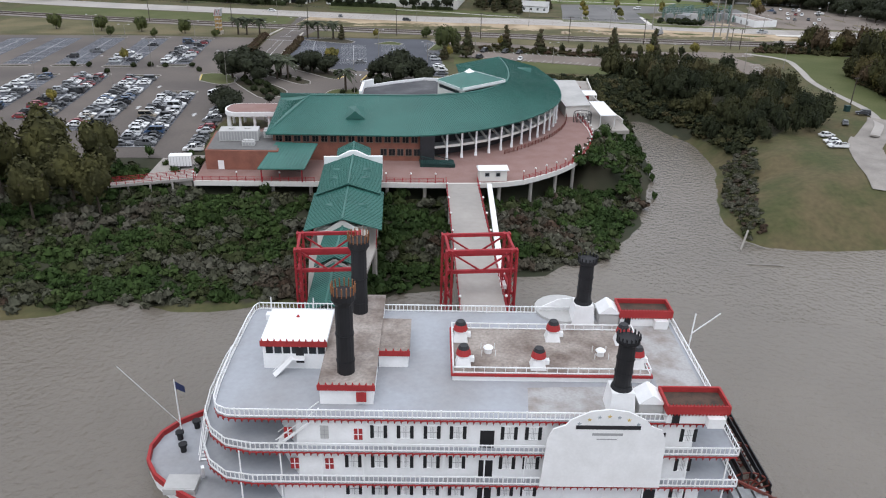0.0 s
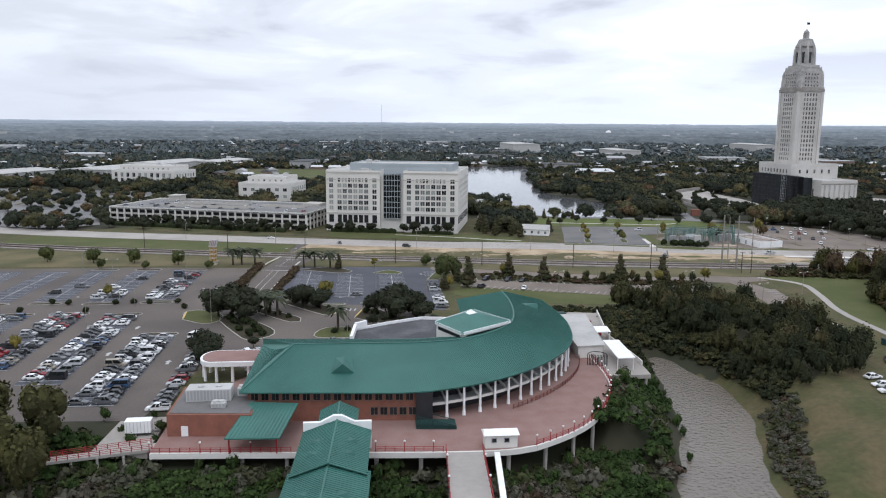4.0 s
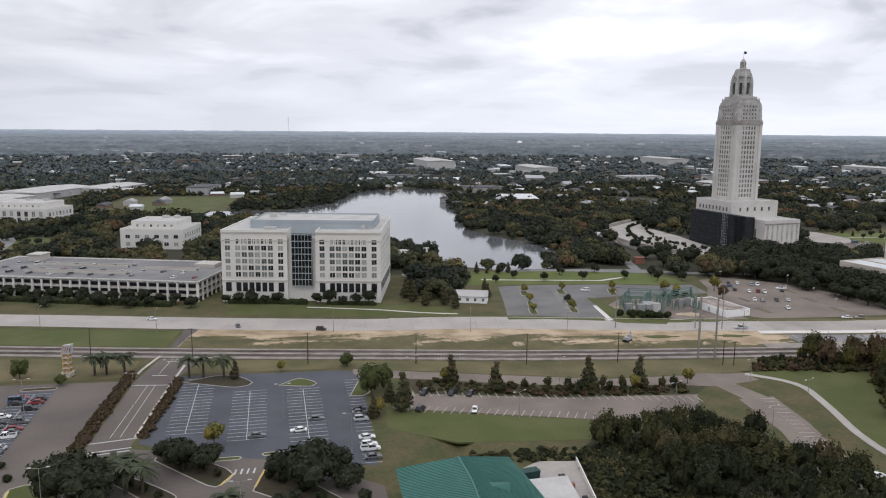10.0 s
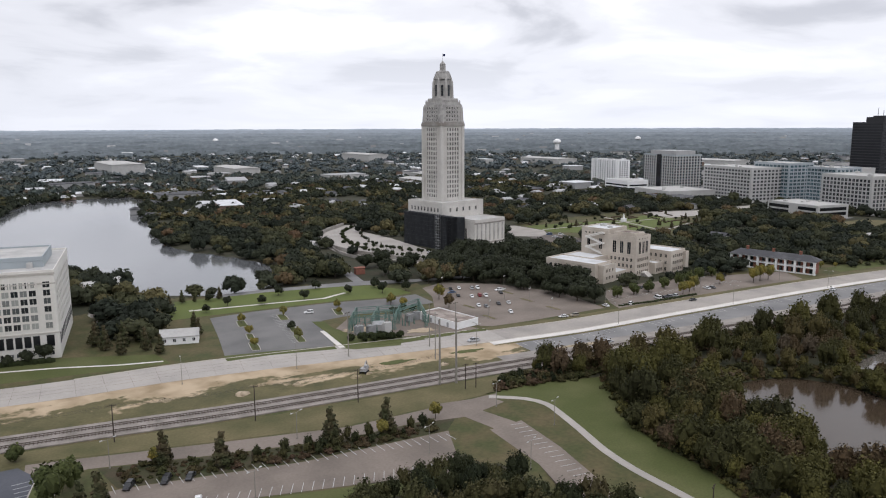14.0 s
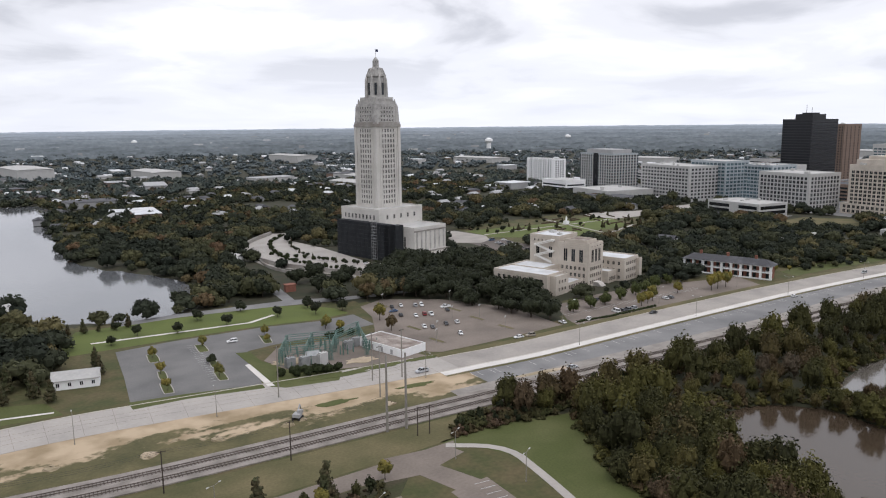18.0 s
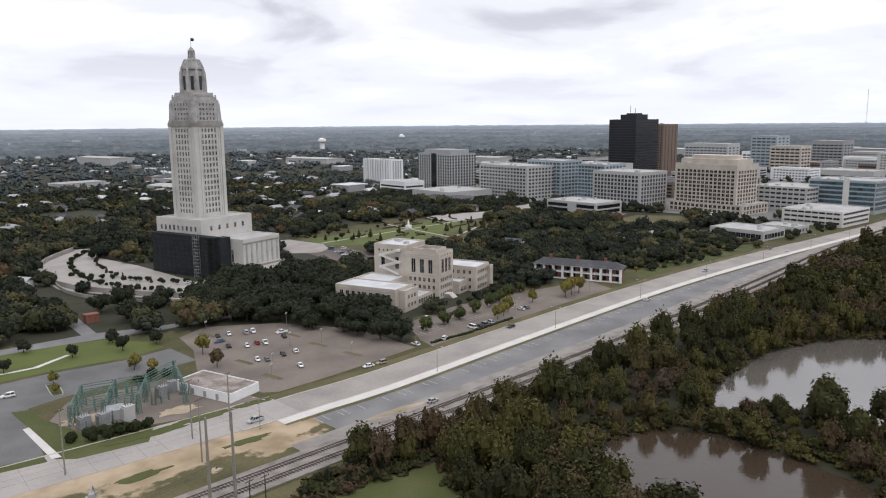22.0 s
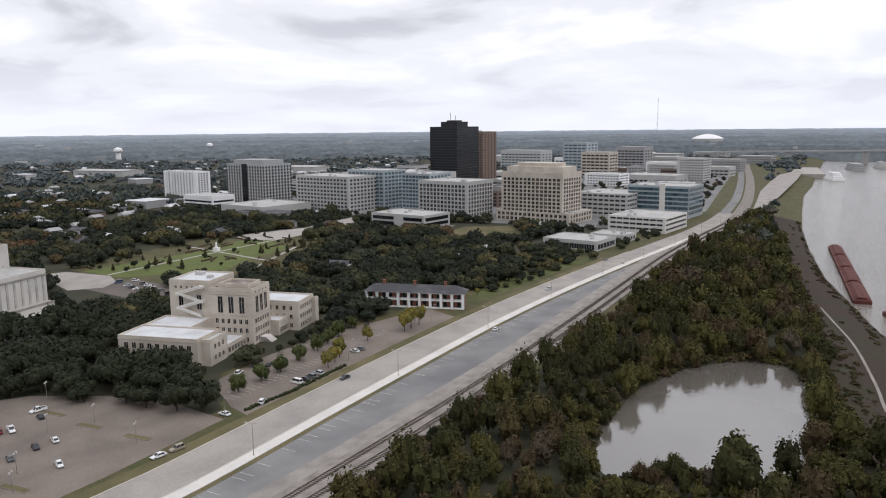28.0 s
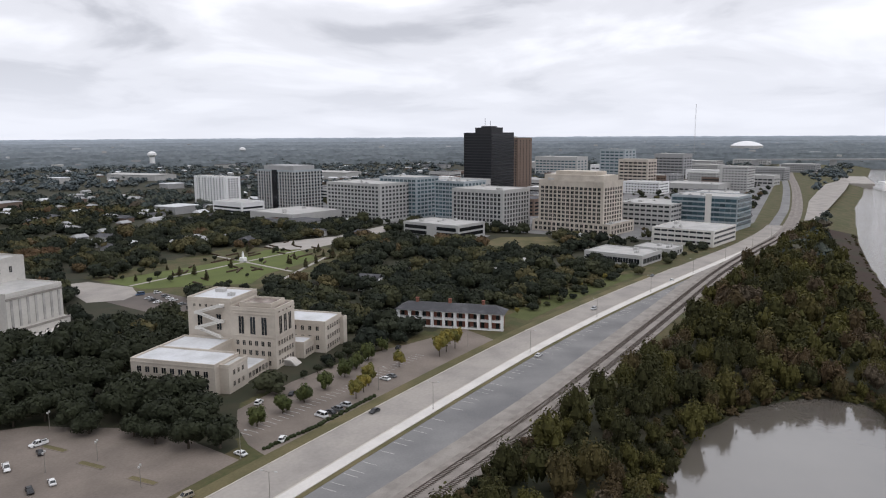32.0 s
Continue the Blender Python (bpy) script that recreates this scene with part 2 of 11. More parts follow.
def two_floors(m, other, name):
    """Mixes a second ground cover in where the mesh carries the named attribute, with a ragged edge."""
    nt = m.node_tree
    b = nt.nodes["Principled BSDF"]
    first = b.inputs["Base Color"].links[0].from_socket
    at = nt.nodes.new("ShaderNodeAttribute"); at.attribute_name = name
    geo = nt.nodes.new("ShaderNodeNewGeometry")
    n = nt.nodes.new("ShaderNodeTexNoise"); n.inputs["Scale"].default_value = 0.3; n.inputs["Detail"].default_value = 4
    n2 = nt.nodes.new("ShaderNodeTexNoise"); n2.inputs["Scale"].default_value = 0.09; n2.inputs["Detail"].default_value = 5
    for k in (n, n2):
        nt.links.new(geo.outputs["Position"], k.inputs["Vector"])
    ad = nt.nodes.new("ShaderNodeMath"); ad.operation = "ADD"
    nt.links.new(at.outputs["Fac"], ad.inputs[0]); nt.links.new(n.outputs["Fac"], ad.inputs[1])
    rp = nt.nodes.new("ShaderNodeMapRange"); rp.inputs["From Min"].default_value, rp.inputs["From Max"].default_value = 0.9, 1.1
    nt.links.new(ad.outputs[0], rp.inputs["Value"])
    col = nt.nodes.new("ShaderNodeValToRGB")
    col.color_ramp.elements[0].position, col.color_ramp.elements[0].color = 0.36, (*other[0], 1)
    col.color_ramp.elements[1].position, col.color_ramp.elements[1].color = 0.62, (*other[1], 1)
    nt.links.new(n2.outputs["Fac"], col.inputs[0])
    mx = nt.nodes.new("ShaderNodeMix"); mx.data_type = "RGBA"
    nt.links.new(rp.outputs[0], mx.inputs["Factor"]); nt.links.new(first, mx.inputs[6]); nt.links.new(col.outputs[0], mx.inputs[7])
    nt.links.new(mx.outputs[2], b.inputs["Base Color"])


two_floors(M["ground"], ((0.030, 0.034, 0.018), (0.044, 0.040, 0.024)), "woodland")
M["grass"] = material("lawn", (0.070, 0.082, 0.024), 0.95, vary=0.28, scale=0.06, fine=1.5, bump=0.3, second=(0.10, 0.105, 0.04), blend=0.44)
M["lawn_green"] = material("watered_lawn", (0.105, 0.128, 0.034), 0.95, vary=0.25, scale=0.06, fine=1.5, bump=0.3, second=(0.085, 0.105, 0.03), blend=0.46)
M["drygrass"] = material("dry_grass", (0.142, 0.118, 0.060), 0.95, vary=0.3, scale=0.05, fine=1.2, bump=0.3, second=(0.078, 0.076, 0.032), blend=0.5)
M["verge_soil"] = material("rough_verge", (0.125, 0.108, 0.052), 0.95, vary=0.35, scale=0.08, fine=1.0, bump=0.5, second=(0.070, 0.068, 0.030), blend=0.5)
two_floors(M["verge_soil"], ((0.27, 0.205, 0.125), (0.44, 0.345, 0.235)), "soil")
M["mulch"] = material("mulched_soil", (0.040, 0.046, 0.018), 0.95, vary=0.4, scale=0.2, fine=1.5, bump=0.5, second=(0.062, 0.050, 0.030), blend=0.5)
M["dirt"] = material("bare_construction_soil", (0.42, 0.34, 0.25), 0.95, vary=0.25, scale=0.045, fine=0.9, bump=0.5, second=(0.2, 0.17, 0.09), blend=0.46)
M["asphalt"] = material("worn_asphalt", (0.222, 0.218, 0.212), 0.9, vary=0.16, scale=0.05, fine=1.6, bump=0.1, second=(0.152, 0.15, 0.15), blend=0.5)
M["asphalt_grey"] = material("grey_asphalt", (0.175, 0.170, 0.163), 0.9, vary=0.2, scale=0.05, fine=1.6, bump=0.1, second=(0.12, 0.118, 0.115), blend=0.5)
M["asphalt_lot"] = material("casino_lot_asphalt", (0.140, 0.119, 0.103), 0.9, vary=0.18, scale=0.03, fine=1.2, bump=0.1, second=(0.094, 0.081, 0.073), blend=0.5)
M["asphalt_blue"] = material("dark_asphalt", (0.086, 0.090, 0.104), 0.9, vary=0.18, scale=0.06, fine=1.2, bump=0.1, second=(0.066, 0.069, 0.081), blend=0.5)
M["asphalt_brown"] = material("gravelly_lot", (0.205, 0.172, 0.145), 0.95, vary=0.22, scale=0.06, fine=1.2, bump=0.2, second=(0.145, 0.122, 0.103), blend=0.48)
M["concrete"] = material("road_concrete", (0.38, 0.352, 0.32), 0.9, vary=0.13, scale=0.06, fine=0.8, bump=0.1, second=(0.31, 0.29, 0.265), blend=0.46)
M["concrete_old"] = material("old_road_concrete", (0.34, 0.312, 0.28), 0.9, vary=0.16, scale=0.06, fine=0.8, bump=0.1, second=(0.255, 0.235, 0.215), blend=0.46)
M["concrete_pale"] = material("pale_concrete", (0.63, 0.60, 0.56), 0.9, vary=0.12, scale=0.12, fine=1.2, bump=0.1)
M["bankbrown"] = material("bare_river_bank", (0.040, 0.025, 0.018), 0.95, vary=0.35, scale=0.05, fine=0.5, bump=0.6, second=(0.030, 0.030, 0.013), blend=0.46)
M["litter"] = material("woodland_floor", (0.052, 0.040, 0.026), 0.95, vary=0.35, scale=0.08, fine=0.8, bump=0.5, second=(0.036, 0.038, 0.018), blend=0.5)
M["ballast"] = material("rail_ballast", (0.28, 0.25, 0.225), 0.95, vary=0.3, scale=0.2, fine=4, bump=0.6, second=(0.18, 0.16, 0.14))
M["ballast_pale"] = material("pale_gravel", (0.30, 0.275, 0.245), 0.95, vary=0.25, scale=0.15, fine=3, bump=0.5, second=(0.22, 0.2, 0.18))
M["rail"] = material("rail_steel", (0.12, 0.09, 0.075), 0.5, metal=0.7, vary=0.2)
M["sleeper"] = material("tarred_sleeper", (0.125, 0.105, 0.09), 0.9, vary=0.3, rand=0.2)
M["paint"] = material("road_paint", (0.50, 0.50, 0.49), 0.8, vary=0.2, scale=0.8, fine=4)
M["yellow"] = material("yellow_paint", (0.62, 0.47, 0.16), 0.8, vary=0.2, scale=0.8, fine=4)
M["kerb"] = material("kerb_concrete", (0.52, 0.48, 0.42), 0.9, vary=0.15, scale=0.4)
M["river"] = water_material("muddy_river", (0.155, 0.135, 0.110), 0.10, 0.9, 0.85, 1.5, 0.5)
M["lake"] = water_material("lake_water", (0.13, 0.135, 0.14), 0.06, 0.5, 0.15, 1.6)
M["pond"] = water_material("pond_water", (0.12, 0.108, 0.093), 0.07, 0.4, 0.1, 2.0)
M["pond_brown"] = water_material("brown_pond_water", (0.055, 0.040, 0.027), 0.09, 0.4, 0.1, 1.4)
M["limestone"] = material("weathered_limestone", (0.58, 0.558, 0.52), 0.9, vary=0.14, scale=0.07, fine=0.9, bump=0.1, second=(0.46, 0.44, 0.405), blend=0.42)
M["limestone_mid"] = material("greyed_limestone", (0.45, 0.435, 0.41), 0.9, vary=0.2, scale=0.22, fine=1.0, bump=0.1, second=(0.27, 0.262, 0.25), blend=0.45)
M["limestone_dark"] = material("stained_limestone", (0.34, 0.325, 0.30), 0.9, vary=0.2, scale=0.15, fine=1.2, second=(0.24, 0.215, 0.19))
M["cream"] = material("cream_precast", (0.68, 0.66, 0.615), 0.85, vary=0.08, scale=0.08, fine=0.8, bump=0.05, second=(0.64, 0.62, 0.58))
M["cream_dark"] = material("tan_precast", (0.48, 0.455, 0.415), 0.85, vary=0.08, scale=0.1)
M["buff"] = material("buff_stone", (0.56, 0.505, 0.435), 0.9, vary=0.12, scale=0.1, fine=0.9, second=(0.45, 0.40, 0.34))
M["white"] = material("white_paint", (0.84, 0.84, 0.835), 0.6, vary=0.06, scale=0.4, fine=3, bump=0.03, second=(0.77, 0.77, 0.76))
M["offwhite"] = material("dull_white", (0.48, 0.475, 0.46), 0.8, vary=0.1, scale=0.2, fine=2)
M["greyblue"] = material("grey_curtain_wall", (0.36, 0.40, 0.42), 0.6, vary=0.1, scale=0.1)
M["grey"] = material("grey_panel", (0.36, 0.36, 0.36), 0.8, vary=0.1, scale=0.2)
M["roofgrey"] = material("gravel_roof", (0.46, 0.45, 0.43), 0.95, vary=0.16, scale=0.12, fine=1.0, second=(0.36, 0.355, 0.34), blend=0.46)
M["roofpale"] = material("pale_roof_membrane", (0.60, 0.61, 0.62), 0.85, vary=0.14, scale=0.12, fine=0.8, bump=0.03, second=(0.47, 0.475, 0.475), blend=0.44)
M["roofdark"] = material("dark_roof_felt", (0.07, 0.07, 0.075), 0.9, vary=0.3, scale=0.15, fine=1.5, second=(0.13, 0.13, 0.135), blend=0.42)
M["roofbrown"] = material("weathered_deck_roof", (0.35, 0.31, 0.275), 0.9, vary=0.5, scale=0.22, fine=2.4, second=(0.16, 0.125, 0.105), blend=0.5)
M["glass"] = material("dark_window_glass", (0.022, 0.026, 0.03), 0.2, vary=0.3, scale=0.3, fine=1, bump=0, spec=0.35, rand=0.5)
M["officeglass"] = material("office_glass", (0.03, 0.034, 0.036), 0.2, vary=0.2, scale=0.3, fine=1, bump=0, spec=0.4)
nt_ = M["officeglass"].node_tree
inf_ = nt_.nodes.new("ShaderNodeObjectInfo")
rp_ = nt_.nodes.new("ShaderNodeValToRGB"); rp_.color_ramp.interpolation = "CONSTANT"
rp_.color_ramp.elements[0].color = (0.022, 0.025, 0.027, 1)
rp_.color_ramp.elements[1].position, rp_.color_ramp.elements[1].color = 0.72, (0.34, 0.35, 0.33, 1)
k_ = rp_.color_ramp.elements.new(0.4); k_.color = (0.09, 0.10, 0.10, 1)
k_ = rp_.color_ramp.elements.new(0.55); k_.color = (0.20, 0.21, 0.20, 1)
nt_.links.new(inf_.outputs["Random"], rp_.inputs[0]); nt_.links.new(rp_.outputs[0], nt_.nodes["Principled BSDF"].inputs["Base Color"])
M["glassblue"] = material("blue_tinted_glass", (0.06, 0.105, 0.125), 0.1, vary=0.2, scale=0.2, fine=1, bump=0, spec=0.7, rand=0.35)
M["blackglass"] = material("black_curtain_glass", (0.018, 0.019, 0.022), 0.18, vary=0.3, scale=0.1, fine=0.6, bump=0, spec=0.4)
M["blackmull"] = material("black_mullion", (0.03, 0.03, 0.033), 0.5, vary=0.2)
M["browntower"] = material("brown_brick_panel", (0.20, 0.145, 0.115), 0.8, vary=0.12, scale=0.2)
M["scaffold"] = material("black_debris_netting", (0.018, 0.02, 0.023), 0.95, vary=0.35, scale=0.25, fine=2, bump=0.3, second=(0.03, 0.033, 0.036))
M["steel"] = material("galvanised_steel", (0.38, 0.39, 0.39), 0.55, metal=0.5, vary=0.2, scale=0.6)
M["green_steel"] = material("pale_green_steel", (0.12, 0.20, 0.17), 0.6, vary=0.15, scale=0.5)
M["wood_pole"] = material("creosoted_pole", (0.07, 0.055, 0.045), 0.9, vary=0.3, scale=0.8)
M["grey_pole"] = material("weathered_pole", (0.27, 0.25, 0.22), 0.9, vary=0.2, scale=0.8)
M["greenroof"] = material("green_standing_seam", (0.046, 0.150, 0.122), 0.5, vary=0.16, scale=0.12, fine=1.4, bump=0.05, spec=0.35, second=(0.036, 0.118, 0.096), blend=0.47)
M["greenrib"] = material("green_seam_rib", (0.036, 0.122, 0.100), 0.5, vary=0.15, scale=0.3)
M["darkgreen"] = material("dark_green_metal", (0.02, 0.055, 0.05), 0.6, vary=0.2)
M["brick"] = material("red_brick", (0.27, 0.115, 0.08), 0.9, vary=0.18, scale=0.5, fine=5, bump=0.2, second=(0.21, 0.09, 0.065))
M["pavers"] = material("terracotta_pavers", (0.265, 0.17, 0.15), 0.9, vary=0.18, scale=0.25, fine=2.5, bump=0.1, second=(0.235, 0.14, 0.12))
M["red"] = material("red_painted_steel", (0.34, 0.028, 0.035), 0.6, vary=0.2, scale=0.6, fine=3)
M["redtrim"] = material("red_trim", (0.36, 0.035, 0.035), 0.65, vary=0.15, scale=0.8)
M["gold_paint"] = material("ochre_sign_paint", (0.42, 0.27, 0.10), 0.6, vary=0.15, scale=0.6)
M["rustroof"] = material("rusty_dark_roof", (0.095, 0.060, 0.045), 0.85, vary=0.3, scale=0.8, second=(0.055, 0.042, 0.034))
M["darkred"] = material("dull_red_roof", (0.17, 0.035, 0.025), 0.8, vary=0.3, scale=0.5, second=(0.10, 0.04, 0.03))
M["black"] = material("black_paint", (0.018, 0.018, 0.02), 0.6, vary=0.2)
M["gold"] = material("rusted_gold_crown", (0.28, 0.12, 0.05), 0.6, vary=0.3)
M["deckgrey"] = material("grey_deck_paint", (0.36, 0.375, 0.40), 0.75, vary=0.12, scale=0.12, fine=1.6, second=(0.30, 0.30, 0.305), blend=0.46)
M["worndeck"] = material("worn_deck_paint", (0.40, 0.395, 0.39), 0.85, vary=0.22, scale=0.4, fine=3.0, bump=0.05, second=(0.27, 0.24, 0.215), blend=0.46)
M["tyre"] = material("tyre_rubber", (0.02, 0.02, 0.021), 0.9, vary=0.2)
M["carglass"] = material("car_glass", (0.015, 0.018, 0.02), 0.1, vary=0.2, bump=0, spec=0.7)
M["bark"] = material("bark", (0.085, 0.068, 0.052), 0.95, vary=0.3, scale=0.8)
M["leaf_oak"] = material("live_oak_leaves", (0.030, 0.035, 0.018), 0.8, vary=0.3, scale=0.12, fine=0.9, bump=0, spec=0.2, island=0.22, second=(0.019, 0.023, 0.012), blend=0.5)
M["leaf_mid"] = material("mid_green_leaves", (0.068, 0.078, 0.025), 0.8, vary=0.3, scale=0.12, fine=0.9, bump=0, spec=0.2, island=0.22, second=(0.05, 0.062, 0.02), blend=0.5)
M["leaf_yellow"] = material("yellowing_leaves", (0.20, 0.16, 0.035), 0.8, vary=0.25, scale=0.2, fine=0.9, bump=0, spec=0.2, island=0.22, second=(0.10, 0.10, 0.03), blend=0.5)
M["leaf_rust"] = material("rust_leaves", (0.085, 0.058, 0.028), 0.8, vary=0.25, scale=0.2, fine=0.9, bump=0, spec=0.2, island=0.22, second=(0.075, 0.06, 0.028), blend=0.5)
M["leaf_cedar"] = material("cypress_needles", (0.05, 0.056, 0.026), 0.85, vary=0.3, scale=0.3, fine=1, bump=0, spec=0.15, island=0.22, second=(0.065, 0.05, 0.028), blend=0.5)
M["leaf_palm"] = material("palm_fronds", (0.05, 0.06, 0.03), 0.7, vary=0.3, scale=0.4, bump=0, spec=0.3, island=0.22)
M["leaf_tall"] = material("riverside_tree_leaves", (0.066, 0.063, 0.022), 0.85, vary=0.3, scale=0.09, fine=0.5, bump=0, spec=0.15, island=0.35, second=(0.034, 0.035, 0.015), blend=0.5)
M["hedge"] = material("clipped_hedge", (0.028, 0.036, 0.014), 0.9, vary=0.3, scale=0.5, fine=3, bump=0.6, spec=0.15)
M["hedge_brown"] = material("bare_hedge", (0.085, 0.062, 0.042), 0.9, vary=0.3, scale=0.5, fine=3, bump=0.6, spec=0.15)
M["globe"] = material("lamp_globe", (0.85, 0.85, 0.83), 0.4, vary=0.05)
M["flag"] = material("blue_flag_cloth", (0.03, 0.04, 0.10), 0.9, vary=0.2)
M["barge"] = material("rusty_barge_cover", (0.12, 0.04, 0.032), 0.85, vary=0.2, scale=0.2, second=(0.085, 0.032, 0.028))
# haze mixed into the base colour: each farther ridge paler and bluer
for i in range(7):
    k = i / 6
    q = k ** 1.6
    M[f"haze{i}"] = material(f"haze_tint_{i}", (0.29 + 0.32 * q, 0.325 + 0.34 * q, 0.348 + 0.38 * q), 1.0, vary=0.5 - 0.4 * k, scale=0.012, fine=0.06, bump=0, spec=0, second=(0.19 + 0.37 * q, 0.22 + 0.4 * q, 0.236 + 0.45 * q))

# ---- building blocks ----
class Shape:
    """Gathers boxes, prisms and rods into one mesh; each face keeps the index of its material."""
    def __init__(self):
        self.v, self.f, self.m = [], [], []

    def face(self, pts, mat=0):
        n = len(self.v)
        self.v += [tuple(p) for p in pts]
        self.f.append(tuple(range(n, n + len(pts)))); self.m.append(mat)
        return self

    def hexa(self, lo, hi, mat=0):
        n = len(self.v)
        self.v += [tuple(p) for p in lo] + [tuple(p) for p in hi]
        k = len(lo)
        self.f.append(tuple(n + i for i in reversed(range(k)))); self.m.append(mat)
        self.f.append(tuple(n + k + i for i in range(k))); self.m.append(mat)
        for i in range(k):
            j = (i + 1) % k
            self.f.append((n + i, n + j, n + k + j, n + k + i)); self.m.append(mat)
        return self

    def box(self, x0, x1, y0, y1, z0, z1, mat=0):
        c = [(x0, y0), (x1, y0), (x1, y1), (x0, y1)]
        return self.hexa([(x, y, z0) for x, y in c], [(x, y, z1) for x, y in c], mat)

    def prism(self, pts, z0, z1, mat=0):
        a = sum(p[0] * q[1] - q[0] * p[1] for p, q in zip(pts, pts[1:] + pts[:1]))
        if a < 0:
            pts = pts[::-1]
        return self.hexa([(x, y, z0) for x, y in pts], [(x, y, z1) for x, y in pts], mat)

    def cone(self, x, y, z0, z1, r0, r1, n=10, mat=0, turn=0.0):
        a = [2 * math.pi * (i + turn) / n for i in range(n)]
        return self.hexa([(x + r0 * math.cos(t), y + r0 * math.sin(t), z0) for t in a], [(x + r1 * math.cos(t), y + r1 * math.sin(t), z1) for t in a], mat)

    def rod(self, p, q, w=0.1, h=None, mat=0):
        p, q = Vector(p), Vector(q)
        d = q - p
        if d.length < 1e-6:
            return self
        d.normalize()
        up = Vector((0, 0, 1)) if abs(d.z) < 0.95 else Vector((1, 0, 0))
        s = d.cross(up).normalized(); u = s.cross(d).normalized()
        h = h or w
        c = [s * -w / 2 + u * -h / 2, s * w / 2 + u * -h / 2, s * w / 2 + u * h / 2, s * -w / 2 + u * h / 2]
        return self.hexa([p + k for k in c][::-1], [q + k for k in c][::-1], mat)

    def mesh(self, name, mats, smooth=False):
        me = bpy.data.meshes.new(name)
        me.from_pydata(self.v, [], self.f)
        for m in mats:
            me.materials.append(M[m])
        me.polygons.foreach_set("material_index", self.m)
        if smooth:
            me.polygons.foreach_set("use_smooth", [True] * len(self.f))
        me.update()
        return me

    def obj(self, name, mats, parent=None, label="", smooth=False):
        ob = new(name, self.mesh(name, mats, smooth))
        ob.parent = parent
        if label:
            ob["label"] = label
        return ob


def empty(name, m, label, category, group="", kind=""):
    ob = new(name)
    ob.matrix_world = m
    ob.empty_display_size = 0.5
    return tagged(ob, label, category, group, kind)


def put(name, me, parent, m):
    ob = new(name, me)
    ob.parent = parent
    ob.matrix_basis = m
    return ob


def smooth_line(pts, step=8.0):
    """A rounded line through the points, in even steps."""
    out = []
    p = [np.array(q, float) for q in pts]
    p = [2 * p[0] - p[1]] + p + [2 * p[-1] - p[-2]]
    for i in range(1, len(p) - 2):
        n = max(1, int(np.linalg.norm(p[i + 1] - p[i]) / step))
        for k in range(n):
            t = k / n
            out.append(0.5 * (2 * p[i] + (p[i + 1] - p[i - 1]) * t + (2 * p[i - 1] - 5 * p[i] + 4 * p[i + 1] - p[i + 2]) * t * t + (3 * p[i] - p[i - 1] - 3 * p[i + 1] + p[i + 2]) * t ** 3))
    out.append(p[-2])
    return out


def offset_line(line, off):
    """The line moved to its left by off (a number, or one per point)."""
    out = []
    for i, p in enumerate(line):
        d = line[min(i + 1, len(line) - 1)] - line[max(i - 1, 0)]
        d = d / np.linalg.norm(d)
        o = off if np.isscalar(off) else off[i]
        out.append(p + o * np.array([-d[1], d[0]]))
    return out


def ribbon(s, line, a, b, z0, z1, mat=0):
    """A slab along a line, from a to b metres to its left."""
    l, r = offset_line(line, b), offset_line(line, a)
    return strip(s, r, l, z0, z1, mat)


def strip(s, r, l, z0, z1, mat=0):
    """One continuous slab between a right-hand and a left-hand line."""
    n, k = len(s.v), len(r)
    for q in zip(r, l):
        s.v += [(q[0][0], q[0][1], z0), (q[1][0], q[1][1], z0), (q[1][0], q[1][1], z1), (q[0][0], q[0][1], z1)]
    for i in range(k - 1):
        a, b = n + 4 * i, n + 4 * i + 4
        for u in range(4):
            v = (u + 1) % 4
            s.f.append((a + u, a + v, b + v, b + u)); s.m.append(mat)
    s.f.append((n, n + 3, n + 2, n + 1)); s.m.append(mat)
    e = n + 4 * (k - 1)
    s.f.append((e, e + 1, e + 2, e + 3)); s.m.append(mat)
    return s

# ---- ground: one sheet, cut by the river, the creek, the lake and the ponds ----
SHORE = [(-6000, 320), (-1500, 190), (-300, 98), (-60, 93), (4, 95), (33, 103), (57, 108), (74, 138), (86, 170), (93, 200), (97, 222), (104, 223), (110, 198), (108.5, 170), (102, 155), (95.8, 143), (91.6, 131), (91.6, 117.5), (97, 114.5), (110, 113.5), (122, 112.5), (200, 111), (380, 122), (549, 149), (680, 163), (800, 167), (960, 167), (1137, 158), (1337, 150), (1527, 128), (1860, 103), (2600, 40), (6000, -300)]
LAKE = [(92, 625), (100, 595), (131, 541), (150, 524), (178, 518), (202, 545), (212, 575), (214, 600), (206, 628), (196, 655), (184, 690), (182, 740), (192, 800), (206, 880), (228, 1000), (262, 1150), (150, 1160), (104, 1060), (84, 980), (40, 920), (-10, 905), (-70, 880), (-75, 815), (10, 800), (50, 720)]
POND_A = [(318, 241), (344, 249), (398, 243), (428, 228), (444, 212), (443, 192), (412, 186), (352, 188), (333, 198), (327, 210), (336, 222), (326, 232)]
POND_B = [(250, 257), (264, 261), (280, 258), (291, 250), (298, 236), (295, 218), (291, 203), (286, 190), (262, 185), (242, 189), (233, 200), (232, 214), (240, 231), (246, 245)]


